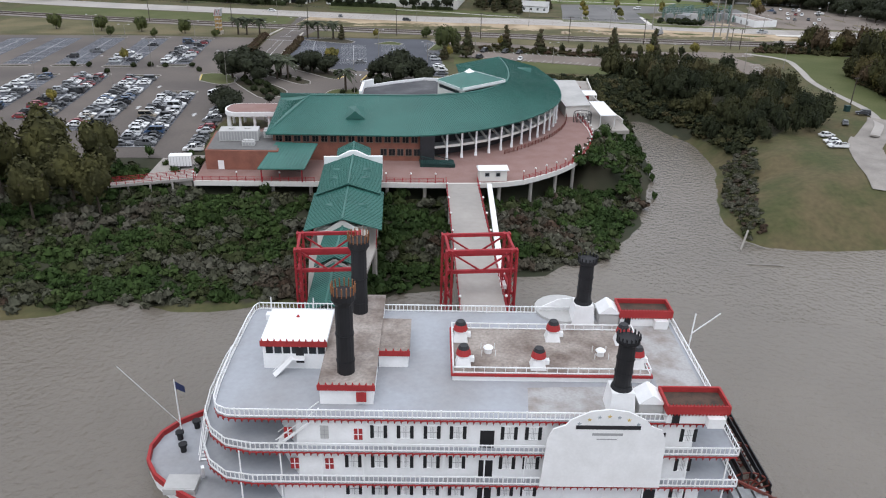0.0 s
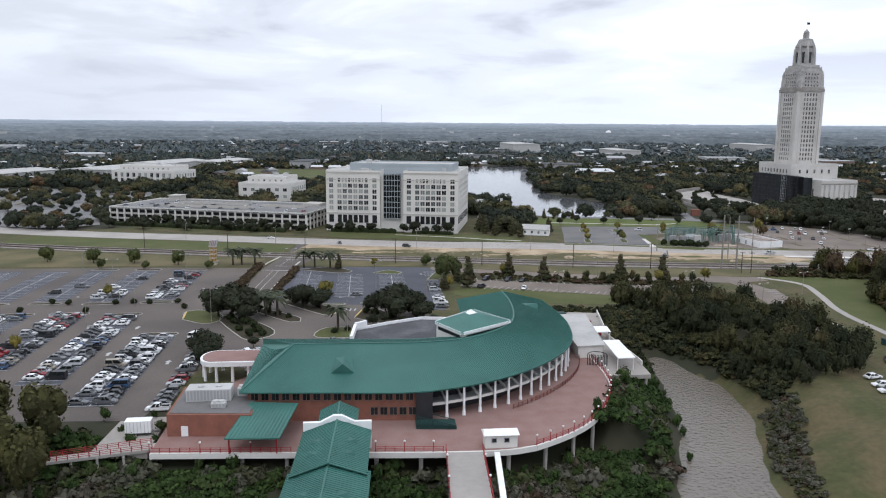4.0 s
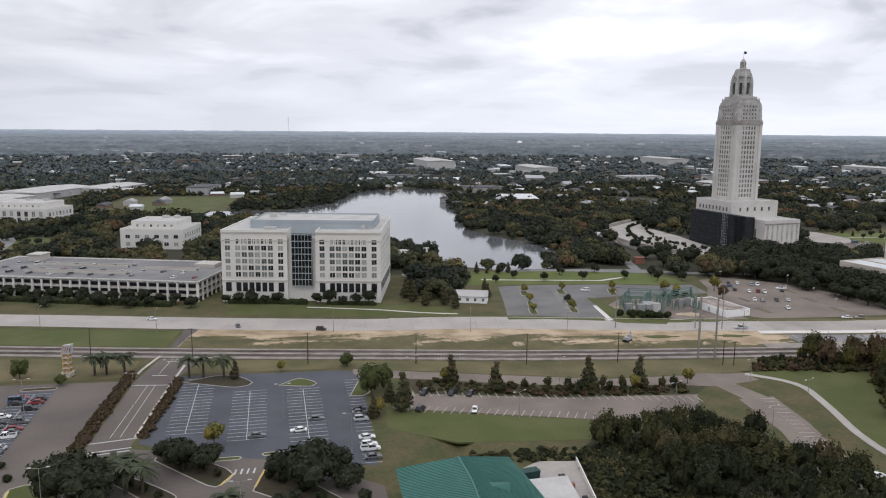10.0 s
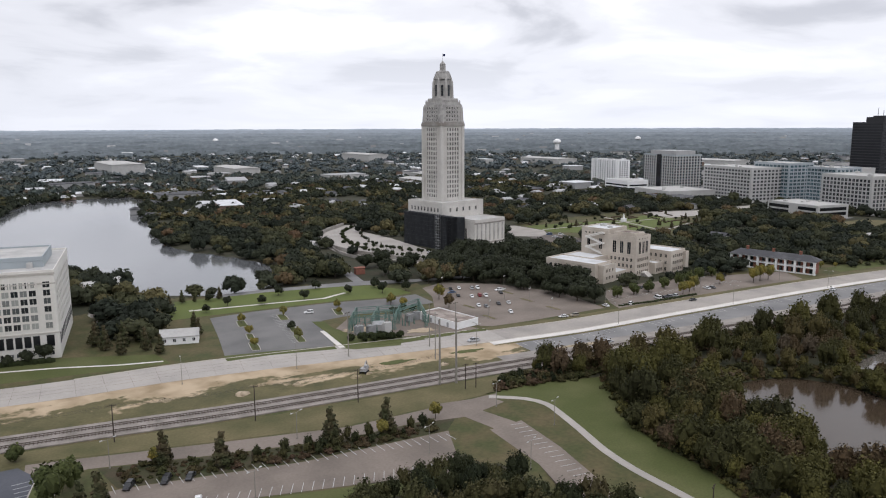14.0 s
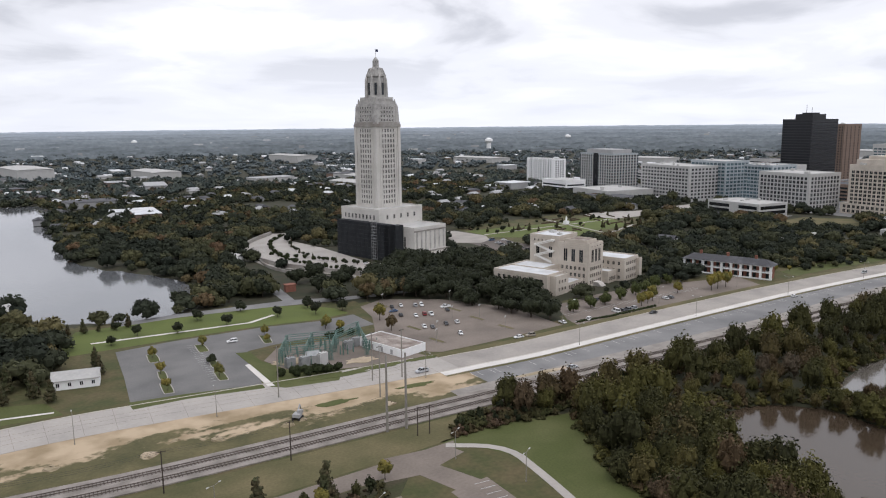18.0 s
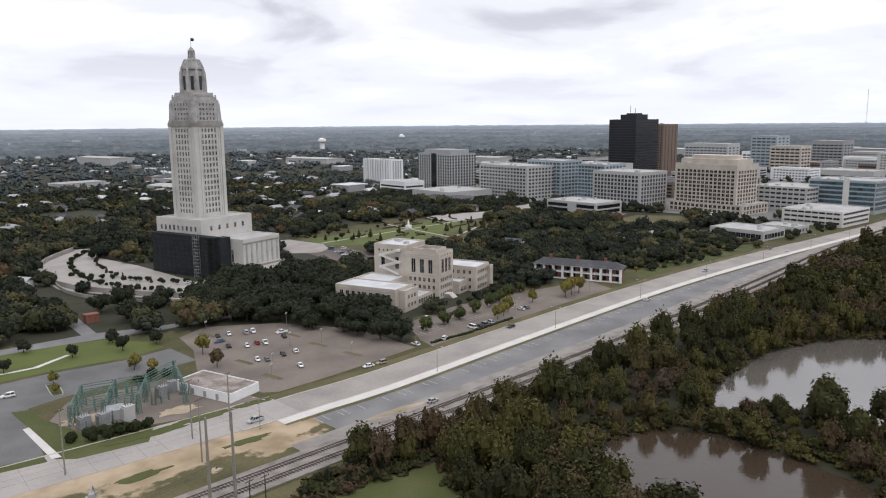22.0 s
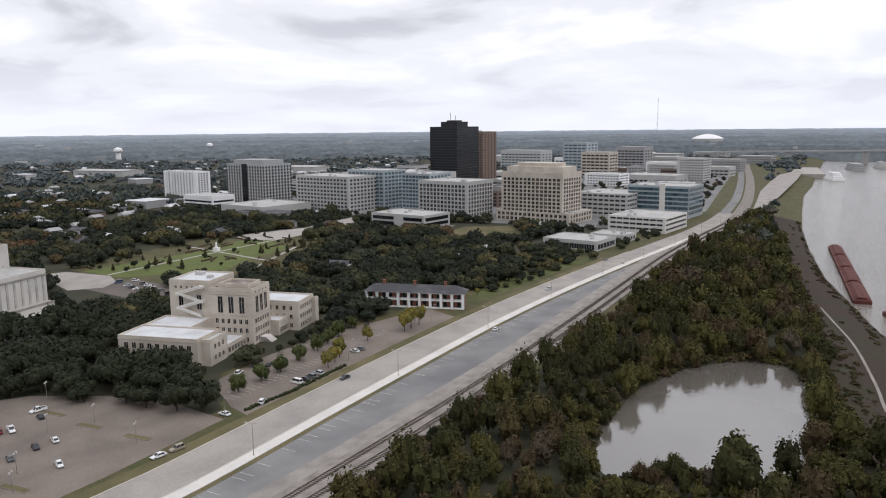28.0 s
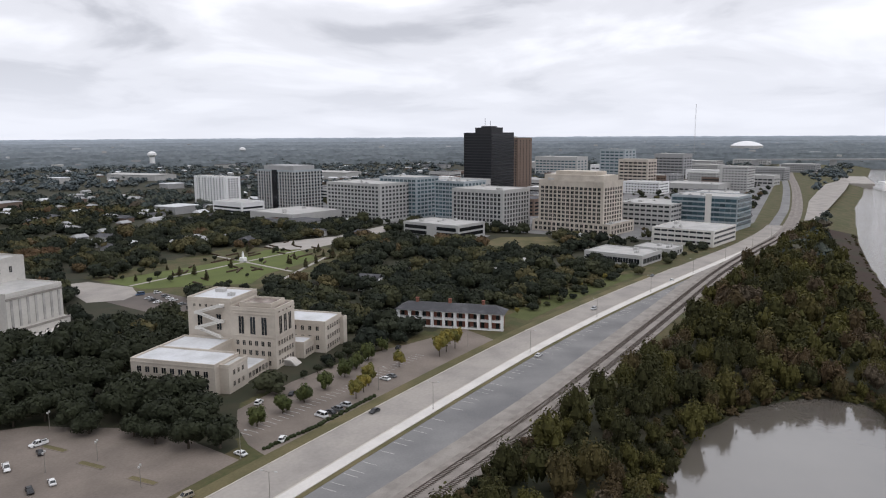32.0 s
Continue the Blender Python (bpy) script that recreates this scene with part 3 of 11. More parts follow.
def rounded(pts, step):
    """A closed outline with its corners rounded."""
    ext = pts[-2:] + pts + pts[:2]
    p = [np.array(q, float) for q in ext]
    out = []
    for k in range(2, len(p) - 2):
        for u in range(step):
            t = u / step
            a, b, c, d = p[k - 1], p[k], p[k + 1], p[k + 2] if k + 2 < len(p) else p[3]
            out.append(tuple(0.5 * (2 * b + (c - a) * t + (2 * a - 5 * b + 4 * c - d) * t * t + (3 * b - a - 3 * c + d) * t ** 3)))
    return out


LAKE, POND_A, POND_B = rounded(LAKE, 3), rounded(POND_A, 4), rounded(POND_B, 4)
RIVER_Z, LAKE_Z, POND_Z = -9.0, -0.9, -3.0


def seg_dist(px, py, pts, closed):
    best = np.full(px.shape, 1e9)
    n = len(pts)
    for i in range(n if closed else n - 1):
        ax, ay = pts[i]; bx, by = pts[(i + 1) % n]
        dx, dy = bx - ax, by - ay
        t = np.clip(((px - ax) * dx + (py - ay) * dy) / (dx * dx + dy * dy), 0, 1)
        best = np.minimum(best, np.hypot(px - ax - t * dx, py - ay - t * dy))
    return best


def inside(px, py, pts):
    r = np.zeros(np.shape(px), bool)
    n = len(pts)
    for i in range(n):
        ax, ay = pts[i]; bx, by = pts[(i + 1) % n]
        if ay == by:
            continue
        c = ((ay > py) != (by > py)) & (px < (bx - ax) * (py - ay) / (by - ay) + ax)
        r ^= c
    return r


RIVER = SHORE + [(6000, -6000), (-6000, -6000)]


def river_dist(x, y):
    """Metres inland from the waterline of river and creek; negative in the water."""
    d = seg_dist(x, y, SHORE, False)
    return np.where(inside(x, y, RIVER), -d, d)


def height(x, y):
    x, y = np.atleast_1d(np.asarray(x, float)), np.atleast_1d(np.asarray(y, float))
    d = river_dist(x, y)
    wide = np.where((x > 60) & (x < 150) & (y > 150), 15.0, np.where((x > 70) & (x < 150) & (y > 115), 26.0, 58.0))
    # below the casino deck the bank stays low and climbs late
    deck = np.clip((x + 75) / 25, 0, 1) * np.clip((92 - x) / 12, 0, 1) * (wide > 50)
    wide = wide + 5 * deck
    k = np.clip(d / wide, 0, 1)
    h = np.where(d > 0, RIVER_Z + 9.0 * (deck * k ** 1.45 + (1 - deck) * k * (1.6 - 0.6 * k)), RIVER_Z - np.clip(-d * 0.25, 0.15, 5))
    for pts, z, w in ((LAKE, LAKE_Z, 9.0), (POND_A, POND_Z, 16.0), (POND_B, POND_Z, 16.0)):
        dd = seg_dist(x, y, pts, True)
        dd = np.where(inside(x, y, pts), -dd, dd)
        hh = np.where(dd > 0, z + (0 - z) * np.clip(dd / w, 0, 1), z - np.clip(-dd * 0.3, 0.1, 2))
        h = np.where(dd < w, np.minimum(h, hh), h)
    return h


def axis(lo, hi, step, far_lo, far_hi):
    c = list(np.arange(lo, hi + 0.1, step))
    s = step
    while c[-1] < far_hi:
        s *= 1.12; c.append(c[-1] + s)
    s = step
    while c[0] > far_lo:
        s *= 1.12; c.insert(0, c[0] - s)
    return np.array(c)


gx, gy = axis(-220, 640, 5.0, -5200, 5200), axis(70, 460, 5.0, -5200, 5200)
GX, GY = np.meshgrid(gx, gy)
GZ = height(GX.ravel(), GY.ravel()).reshape(GX.shape)
rough = np.array([noise.noise((x * 0.06, y * 0.06, 0.0)) for x, y in zip(GX.ravel(), GY.ravel())]).reshape(GX.shape)
GZ += np.where(GZ < -1.0, 0.5 * rough, 0)
nx, ny = len(gx), len(gy)
idx = np.arange(nx * ny).reshape(ny, nx)
quads = np.stack([idx[:-1, :-1], idx[:-1, 1:], idx[1:, 1:], idx[1:, :-1]], -1).reshape(-1, 4)


def numpy_mesh(name, verts, faces, mats, smooth=False, mat_index=None, normals=None, tint=None):
    me = bpy.data.meshes.new(name)
    k = faces.shape[1]
    me.vertices.add(len(verts)); me.vertices.foreach_set("co", np.asarray(verts, np.float32).ravel())
    me.loops.add(faces.size); me.loops.foreach_set("vertex_index", faces.ravel().astype(np.int32))
    me.polygons.add(len(faces)); me.polygons.foreach_set("loop_start", np.arange(0, faces.size, k, dtype=np.int32))
    for m in mats:
        me.materials.append(M[m])
    if mat_index is not None:
        me.polygons.foreach_set("material_index", mat_index.astype(np.int32))
    me.polygons.foreach_set("use_smooth", np.full(len(faces), smooth))
    me.update(calc_edges=True)
    if normals is not None:
        at = me.attributes.new("custom_normal", "FLOAT_VECTOR", "POINT")
        at.data.foreach_set("vector", np.asarray(normals, np.float32).ravel())
    if tint is not None:
        at = me.attributes.new("tint", "FLOAT", "POINT")
        at.data.foreach_set("value", np.asarray(tint, np.float32))
    return me


ground = new("ground", numpy_mesh("ground", np.stack([GX.ravel(), GY.ravel(), GZ.ravel()], -1), quads, ["ground"], True))
tagged(ground, "grass and soil sloping down to a muddy river", "ground", kind="structure")


def flat(name, polys, z, mat, label, cat="water"):
    s = Shape()
    for p in polys:
        s.prism(p, z - 0.02, z)
    return tagged(s.obj(name, [mat]), label, cat, kind="structure")


flat("river_water", [[(-5200, -5200), (5200, -5200), (5200, 420), (-5200, 420)]], RIVER_Z, "river", "broad brown river with low ripples")
flat("lake_water", [[(-120, 480), (300, 480), (300, 1200), (-120, 1200)]], LAKE_Z, "lake", "calm grey lake among trees")
flat("pond_water", [[(309, 180), (460, 180), (460, 270), (309, 270)]], POND_Z, "pond", "still pale pond in the woods")
flat("pond_water_brown", [[(226, 178), (308, 178), (308, 270), (226, 270)]], POND_Z, "pond_brown", "still brown pond in the woods")

# ---- distance: ridges of woodland at the horizon, haze put into their colour ----
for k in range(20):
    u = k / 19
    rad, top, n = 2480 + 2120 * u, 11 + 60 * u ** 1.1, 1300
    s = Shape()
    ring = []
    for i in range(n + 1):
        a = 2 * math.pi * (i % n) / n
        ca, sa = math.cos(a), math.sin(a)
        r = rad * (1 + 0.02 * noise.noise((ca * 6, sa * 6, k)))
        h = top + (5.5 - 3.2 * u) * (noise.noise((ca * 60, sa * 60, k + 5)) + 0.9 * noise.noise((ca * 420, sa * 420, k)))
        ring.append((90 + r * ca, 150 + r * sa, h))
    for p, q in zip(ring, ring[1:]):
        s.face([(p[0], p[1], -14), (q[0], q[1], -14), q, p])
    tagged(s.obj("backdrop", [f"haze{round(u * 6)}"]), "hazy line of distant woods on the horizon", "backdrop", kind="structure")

# ---- railway, roads, car parks ----
RAIL = smooth_line([(-620, 552), (-300, 445), (-164, 402), (-119, 389), (-24, 366), (67, 346), (111, 336.5), (198, 323), (309, 306), (389, 295), (449, 289), (545, 280), (683, 267), (800, 250), (900, 234), (1010, 226), (1213, 222), (1560, 227), (2000, 242), (2700, 264)], 10)
ROAD = smooth_line([(-620, 600), (-300, 498), (-160, 450), (-91, 432), (-20, 413), (50, 397), (100, 390.5), (162, 376), (210, 365), (240, 360), (268, 355), (333, 349), (412, 341), (470, 334), (545, 322), (642, 303), (740, 282), (831, 263), (944, 247), (1060, 241), (1213, 238), (1560, 243), (2000, 258), (2700, 280)], 10)
s = Shape()
ribbon(s, RAIL, -6.6, 6.6, -0.5, 0.35)
bed = tagged(s.obj("rail_bed", ["ballast"]), "grey stone ballast bed of a double railway", "railway", kind="structure")
near_rail = [p for p in RAIL if -400 < p[0] < 900]
for c in (-2.8, 2.8):
    track = empty("railway_track", Matrix.Identity(4), "rusty steel railway track on dark sleepers", "railway track")
    for o in (-0.75, 0.75):
        s = Shape(); ribbon(s, RAIL, c + o - 0.05, c + o + 0.05, 0.5, 0.68)
        s.obj("rail", ["rail"], track)
    s = Shape()
    acc = smooth_line([tuple(p) for p in near_rail], 1.0)
    for i in range(0, len(acc) - 1, 1):
        d = acc[i + 1] - acc[i]; d = d / np.linalg.norm(d); n = np.array([-d[1], d[0]])
        m = acc[i] + n * c
        a, b = m - n * 1.3, m + n * 1.3
        s.rod((a[0], a[1], 0.42), (b[0], b[1], 0.42), 0.26, 0.2)
    tagged(s.obj("sleeper_bed", ["sleeper"], track), kind="stuff")

s = Shape()
ribbon(s, [p for p in ROAD if p[0] <= 236], -10.5, 10.0, -0.5, 0.12)
tagged(s.obj("road_riverside", ["concrete"]), "new pale concrete riverside road", "road", kind="structure")
s = Shape()
ribbon(s, [p for p in ROAD if 226 <= p[0] <= 985], -10.8, 4.7, -0.5, 0.115)
tagged(s.obj("road_riverside_south", ["concrete_old"]), "older grey concrete riverside road", "road", kind="structure")
s = Shape()
ribbon(s, [p for p in ROAD if p[0] >= 975], -7.0, 3.5, -0.5, 0.11)
tagged(s.obj("road_downtown", ["asphalt"]), "grey riverside street past the city centre", "road", kind="structure")


def pick(line, x0, x1):
    return [p for p in line if x0 <= p[0] <= x1]


# the concrete kerb strip and the asphalt apron between the road and the railway
s = Shape()
ribbon(s, pick(ROAD, 212, 930), -15.4, -11.2, -0.4, 0.22)
tagged(s.obj("road_median", ["concrete_pale"]), "pale raised concrete median strip", "median", kind="structure")
s = Shape()
apron = pick(ROAD, 215, 720)
rl = []
for p in apron:
    j = min(range(len(RAIL)), key=lambda k: np.linalg.norm(RAIL[k] - p))
    rl.append(np.linalg.norm(RAIL[j] - p))
inner = offset_line(apron, [-(r - 8.0) for r in rl])
outer = offset_line(apron, -17.4)
strip(s, inner, outer, -0.4, 0.08)
tagged(s.obj("road_apron", ["asphalt"]), "worn grey asphalt parking apron beside the railway", "road", kind="structure")
s = Shape()
ribbon(s, apron, -17.3, -15.5, -0.3, 0.10)
tagged(s.obj("verge_grass", ["drygrass"]), "narrow grass verge beside the median", "verge", kind="structure")
s = Shape()
ribbon(s, [p for p in ROAD if 226 <= p[0] <= 660], 4.7, 10.4, -0.4, 0.07)
tagged(s.obj("verge_road", ["drygrass"]), "rough verge between the road and the car parks", "verge", kind="structure")
s = Shape()
ribbon(s, pick(RAIL, 205, 720), 6.5, 12.6, -0.5, 0.16)
tagged(s.obj("ballast_shoulder", ["ballast_pale"]), "pale gravel shoulder beside the railway", "railway", kind="structure")
# bare soil between railway and road
s = Shape()
work = pick(ROAD, -20, 232)
rl = []
for p in work:
    rl.append(min(np.linalg.norm(q - p) for q in RAIL))
inner = offset_line(work, [-(r - 7.0) for r in rl]); outer = offset_line(work, -10.6)
va = np.linspace(0, 1, 11)
qx = np.array([[a[0] + (b[0] - a[0]) * v for v in va] for a, b in zip(inner, outer)]); qy = np.array([[a[1] + (b[1] - a[1]) * v for v in va] for a, b in zip(inner, outer)])
qi = np.arange(qx.size).reshape(qx.shape)
lump = np.array([noise.noise((x * 0.05, y * 0.13, 4.0)) + 0.5 * noise.noise((x * 0.17, y * 0.3, 8.0)) for x, y in zip(qx.ravel(), qy.ravel())])
band = new("roadworks_soil", numpy_mesh("roadworks_soil", np.column_stack([qx.ravel(), qy.ravel(), 0.09 + 0.12 * np.maximum(lump, 0)]), np.stack([qi[:-1, :-1], qi[1:, :-1], qi[1:, 1:], qi[:-1, 1:]], -1).reshape(-1, 4), ["verge_soil"], True))
cover = band.data.attributes.new("soil", "FLOAT", "POINT")
cover.data.foreach_set("value", np.clip(0.52 + 1.5 * (np.tile(va, len(qx)) - 0.55 + 0.16 * np.clip((qx.ravel() - 130) / 60, 0, 1)) + 0.95 * lump, 0, 1).astype(np.float32))
tagged(band, "bare sandy soil and ragged dry grass of road works", "ground", kind="structure")


KEEP_CLEAR = []


def slab(name, pts, mat, label, z=0.06, cat="car park", thick=0.5, kerb=0.0):
    KEEP_CLEAR.append(pts)
    s = Shape(); s.prism(pts, z - thick, z)
    ob = tagged(s.obj(name, [mat]), label, cat, kind="structure")
    if kerb:
        edge(pts, z, kerb)
    return ob


def edge(pts, z, tall=0.15, wide=0.3, mat="kerb", closed=True, label="pale concrete kerb"):
    s = Shape()
    n = len(pts)
    for i in range(n if closed else n - 1):
        p, q = pts[i], pts[(i + 1) % n]
        s.rod((*p, z + tall / 2 - 0.1), (*q, z + tall / 2 - 0.1), wide, tall + 0.2)
    return tagged(s.obj("kerb", [mat]), label, "kerb", kind="structure")


def stall_lines(name, p, q, count, long, mat="paint", lean=0.0, z=0.09):
    """Painted lines of a row of stalls from p to q; each line runs long metres to the left."""
    p, q = np.array(p, float), np.array(q, float)
    d = (q - p) / np.linalg.norm(q - p); n = np.array([-d[1], d[0]]) + d * lean
    s = Shape()
    for i in range(count + 1):
        a = p + (q - p) * i / count; b = a + n * long
        s.rod((*a, z - 0.03), (*b, z - 0.03), 0.14, 0.08)
    return tagged(s.obj(name, [mat]), "white painted parking stall lines", "road marking", kind="structure")


# casino car park: three double rows, its lanes and the drive round the entrance
slab("car_park_main", [(-190, 340), (-190, 175), (-75, 160), (-42, 158), (-36, 196), (-38, 240), (-44, 272), (-46, 300), (-42, 336), (-100, 341)], "asphalt_lot", "large worn asphalt casino car park")
slab("drive_entrance", [(-44, 272), (-37, 200), (-20, 190), (34, 196), (36, 240), (14, 262), (-3, 268), (-30, 276)], "asphalt_lot", "asphalt drive round the casino entrance", z=0.05)
slab("car_park_side", [(-28, 279), (-6, 266), (36, 252), (40, 322), (36, 333), (-23, 338)], "asphalt_blue", "dark asphalt car park with empty stalls")
slab("car_park_strip", [(46, 292), (136, 259), (149, 284), (103, 290), (58, 303), (50, 304)], "asphalt_brown", "long narrow car park with angled stalls")
slab("lane_strip", [(36, 322), (52, 321), (90, 307), (121, 297.5), (148, 295), (178, 296), (182, 301), (152, 303), (125, 305), (88, 317), (53, 329), (38, 334)], "asphalt_brown", "gravelly service lane", z=0.045)
slab("lane_cul", [(150, 293), (158, 305), (178, 300), (179, 293), (168, 291), (171, 276), (162, 275), (160, 290)], "asphalt_brown", "worn asphalt turning head", z=0.05)
slab("car_park_cul", [(160, 277), (173, 277), (169, 255), (162, 231), (152, 213), (146, 222), (156, 250)], "asphalt_brown", "small weathered car park beside a footpath", z=0.055)
stall_lines("stall_marking", (161.5, 232), (172, 275), 14, 4.6, z=0.09); KEEP_CLEAR.append([(176, 298), (196, 300), (196, 262), (176, 214), (150, 208)])
slab("terrace_garden", [(358, 546), (393, 550), (390, 519), (357, 507)], "concrete_pale", "paved garden terrace below the tower", z=2.2, cat="terrace", thick=3)
slab("terrace_bed", [(363, 538), (386, 541), (384, 525), (363, 518)], "grass", "small lawn panel on a terrace", z=2.3, cat="lawn")
slab("terrace_walk", [(372, 540), (375, 540), (374, 521), (371, 520)], "concrete_pale", "paved walk across a terrace lawn", z=2.36, cat="path")
slab("car_park_south", [(234, 376), (226, 402), (250, 440), (258, 462), (276, 468), (300, 446), (316, 405), (308, 366), (262, 369), (238, 372)], "asphalt_brown", "weathered open car park with a few cars")
slab("car_park_middle", [(118, 398), (126, 430), (134, 466), (157, 466), (199, 460), (227, 451), (246, 451), (243, 428), (214, 428), (190, 430), (177, 429), (171, 412), (162, 386)], "asphalt_grey", "empty asphalt car park with planted islands")
slab("lawn_substation", [(172, 430), (177, 427), (175, 412), (178, 392), (190, 386), (194, 381), (186, 371), (167, 377), (163, 382), (169, 408)], "grass", "green lawn round the substation fence", z=0.13, cat="lawn")
slab("path_substation", [(167.6, 412), (169.6, 412), (165, 382), (162.6, 383)], "concrete_pale", "narrow pale footpath beside a car park", z=0.15, cat="path")
slab("verge_middle", [(117, 393), (135, 390.5), (161, 382), (162, 386.5), (136, 396), (118, 401)], "grass", "grass verge between road and car park", z=0.13, cat="lawn")
slab("path_lake", [(130, 486), (157, 480), (200, 471), (216, 477), (215, 478.6), (199, 473), (157, 482), (130, 488)], "concrete_pale", "narrow pale path across a lawn", z=0.06, cat="path")
slab("car_park_north", [(-420, 770), (-300, 760), (-226, 735), (-150, 705), (-136, 618), (-169, 591), (-181, 550), (-160, 490), (-188, 474), (-260, 500), (-420, 560)], "asphalt", "wide car parks and lanes with scattered trees", z=0.05)
slab("lawn_records", [(-177, 649), (-186, 720), (-157, 712), (-146, 657)], "grass", "lawn beside the archive building", z=0.09, cat="lawn")
for k in range(9):
    x, y = -385 + 24 * k, 640 + 12 * (k % 2)
    slab("lot_island", [(x, y - 60 + 4 * k), (x + 4, y - 60 + 4 * k), (x - 2, y + 60 - 4 * k), (x - 6, y + 60 - 4 * k)], "drygrass", "long dry grass island between rows of stalls", z=0.1, cat="lawn")
    KEEP_CLEAR.pop()
slab("street_garden_south", [(650, 602), (664, 588), (764, 586), (830, 588), (843, 612), (734, 613), (680, 640), (655, 634)], "concrete", "pale street south of the gardens", z=0.05, cat="street")
slab("street_parkland", [(560, 472), (634, 468), (702, 475), (797, 481), (797, 487), (702, 482), (634, 475), (560, 480)], "asphalt", "narrow street through the parkland", z=0.05, cat="street")
slab("lawn_parkland", [(690, 440), (714, 400), (745, 388), (810, 430), (790, 468), (740, 472)], "drygrass", "dry lawn between city trees", z=0.04, cat="lawn")
slab("substation_yard", [(178, 390), (176, 412), (188, 424), (222, 418), (226, 402), (230, 372), (205, 377)], "asphalt_brown", "gravel yard of an electric substation", z=0.05, cat="yard")
slab("drive_annex", [(318, 371), (312, 357), (340, 355), (410, 349), (460, 343), (474, 366), (440, 378), (426, 384), (402, 391), (373, 395), (340, 394), (328, 384)], "asphalt_brown", "asphalt drive and parking bays", z=0.06)
slab("drive_crossing", [(-42, 274), (-30, 276), (-24, 336), (-14, 366), (-8, 402), (-28, 408), (-32, 366), (-38, 336)], "asphalt_lot", "asphalt access road crossing the railway", z=0.07, cat="road")
path = smooth_line([(178, 300), (187, 291), (189.5, 283), (187.7, 275), (182.9, 260), (178, 246), (175.2, 232), (174, 216), (172, 200), (166, 185), (156, 172)], 4)
s = Shape(); ribbon(s, path, -1.35, 1.35, -0.4, 0.07)
tagged(s.obj("path", ["concrete"]), "pale winding footpath", "path", kind="structure")
slab("lawn_strip", [(44, 291), (42, 276), (60, 262), (100, 256), (112, 258), (130, 254), (136, 258.5)], "grass", "green lawn below the narrow car park", z=0.03, cat="lawn")
slab("lawn_park", [(178, 303), (202, 301), (226, 291), (217, 278), (209, 266), (198, 252), (194, 237), (192, 222), (186, 206), (178, 192), (168, 184), (171, 200), (173, 216), (174, 232), (177, 246), (182, 260), (186.5, 275), (188, 283), (185, 291)], "grass", "green lawn beside the footpath", z=0.03, cat="lawn")
slab("lawn_lake", [(112, 474), (157, 469), (199, 463), (228, 454), (246, 455), (246, 468), (236, 487), (218, 497), (171, 507), (130, 512)], "lawn_green", "lawn with young trees", z=0.03, cat="lawn")
slab("lawn_office", [(-12, 428), (30, 418), (98, 404), (96, 420), (66, 436), (-14, 454)], "grass", "green lawn before the office block", z=0.04, cat="lawn")
slab("lawn_north", [(-190, 418), (-119, 399), (-34, 377), (-30, 402), (-92, 418), (-180, 442)], "grass", "grass verge between road and railway", z=0.03, cat="lawn")
slab("lawn_levee", [(-170, 395), (-119, 380), (-40, 360), (-42, 340), (-100, 345), (-190, 345)], "drygrass", "dry lawn along the railway", z=0.03, cat="lawn")
slab("planted_bed", [(56, 304), (91, 294), (103, 290.5), (149, 284.5), (158, 292), (148, 294.6), (121, 297), (90, 306.5), (54, 319.5)], "mulch", "dark mulched bed planted with shrubs", z=0.04, cat="planting bed")
slab("lawn_rail", [(38, 336), (53, 330), (88, 318), (125, 306), (152, 304), (182, 302), (202, 302), (200, 315), (110, 328), (66, 338), (-16, 357), (-20, 340)], "drygrass", "dry grass strip along the railway", z=0.03, cat="lawn")
slab("forecourt", [(338, 498), (318, 508), (300, 530), (286, 568), (276, 606), (284, 658), (306, 704), (350, 742), (372, 728), (345, 690), (345, 640), (335, 560), (392, 540), (396, 528)], "concrete", "pale curved forecourt below the tower", z=0.3, cat="forecourt")
slab("lawn_gardens", [(480, 589), (488, 632), (540, 622), (590, 610), (640, 620), (652, 596), (621, 554), (551, 550), (522, 538), (505, 560)], "lawn_green", "formal garden lawns", z=0.04, cat="lawn")
slab("plaza", [(438, 588), (452, 574), (468, 580), (482, 600), (482, 640), (466, 648)], "concrete_old", "worn paved plaza", z=0.08, cat="plaza")
slab("lawn_barracks", [(502, 343), (545, 337), (640, 318), (662, 318), (640, 330), (560, 352), (508, 356)], "grass", "grass bank beside the road", z=0.03, cat="lawn")
slab("street_gardens", [(428, 503), (440, 498), (470, 530), (478, 574), (446, 588)], "asphalt_lot", "asphalt parking street beside the gardens", z=0.05, cat="road")
slab("street_capitol", [(150, 508), (178, 506), (222, 494), (262, 480), (300, 470), (300, 476), (262, 488), (240, 500), (256, 560), (250, 640), (244, 640), (248, 560), (234, 502), (180, 513), (150, 515)], "asphalt", "grey street between lake and tower", z=0.08, cat="road")

slab("levee_apron", [(1040, 214), (1150, 211), (1292, 208), (1480, 195), (1677, 179), (1848, 140), (1780, 134), (1558, 151), (1380, 168), (1226, 183), (1056, 201)], "concrete_old", "broad worn paved levee beside the river", z=0.3, cat="pavement")
# ---- buildings ----
WINDOWS = {}


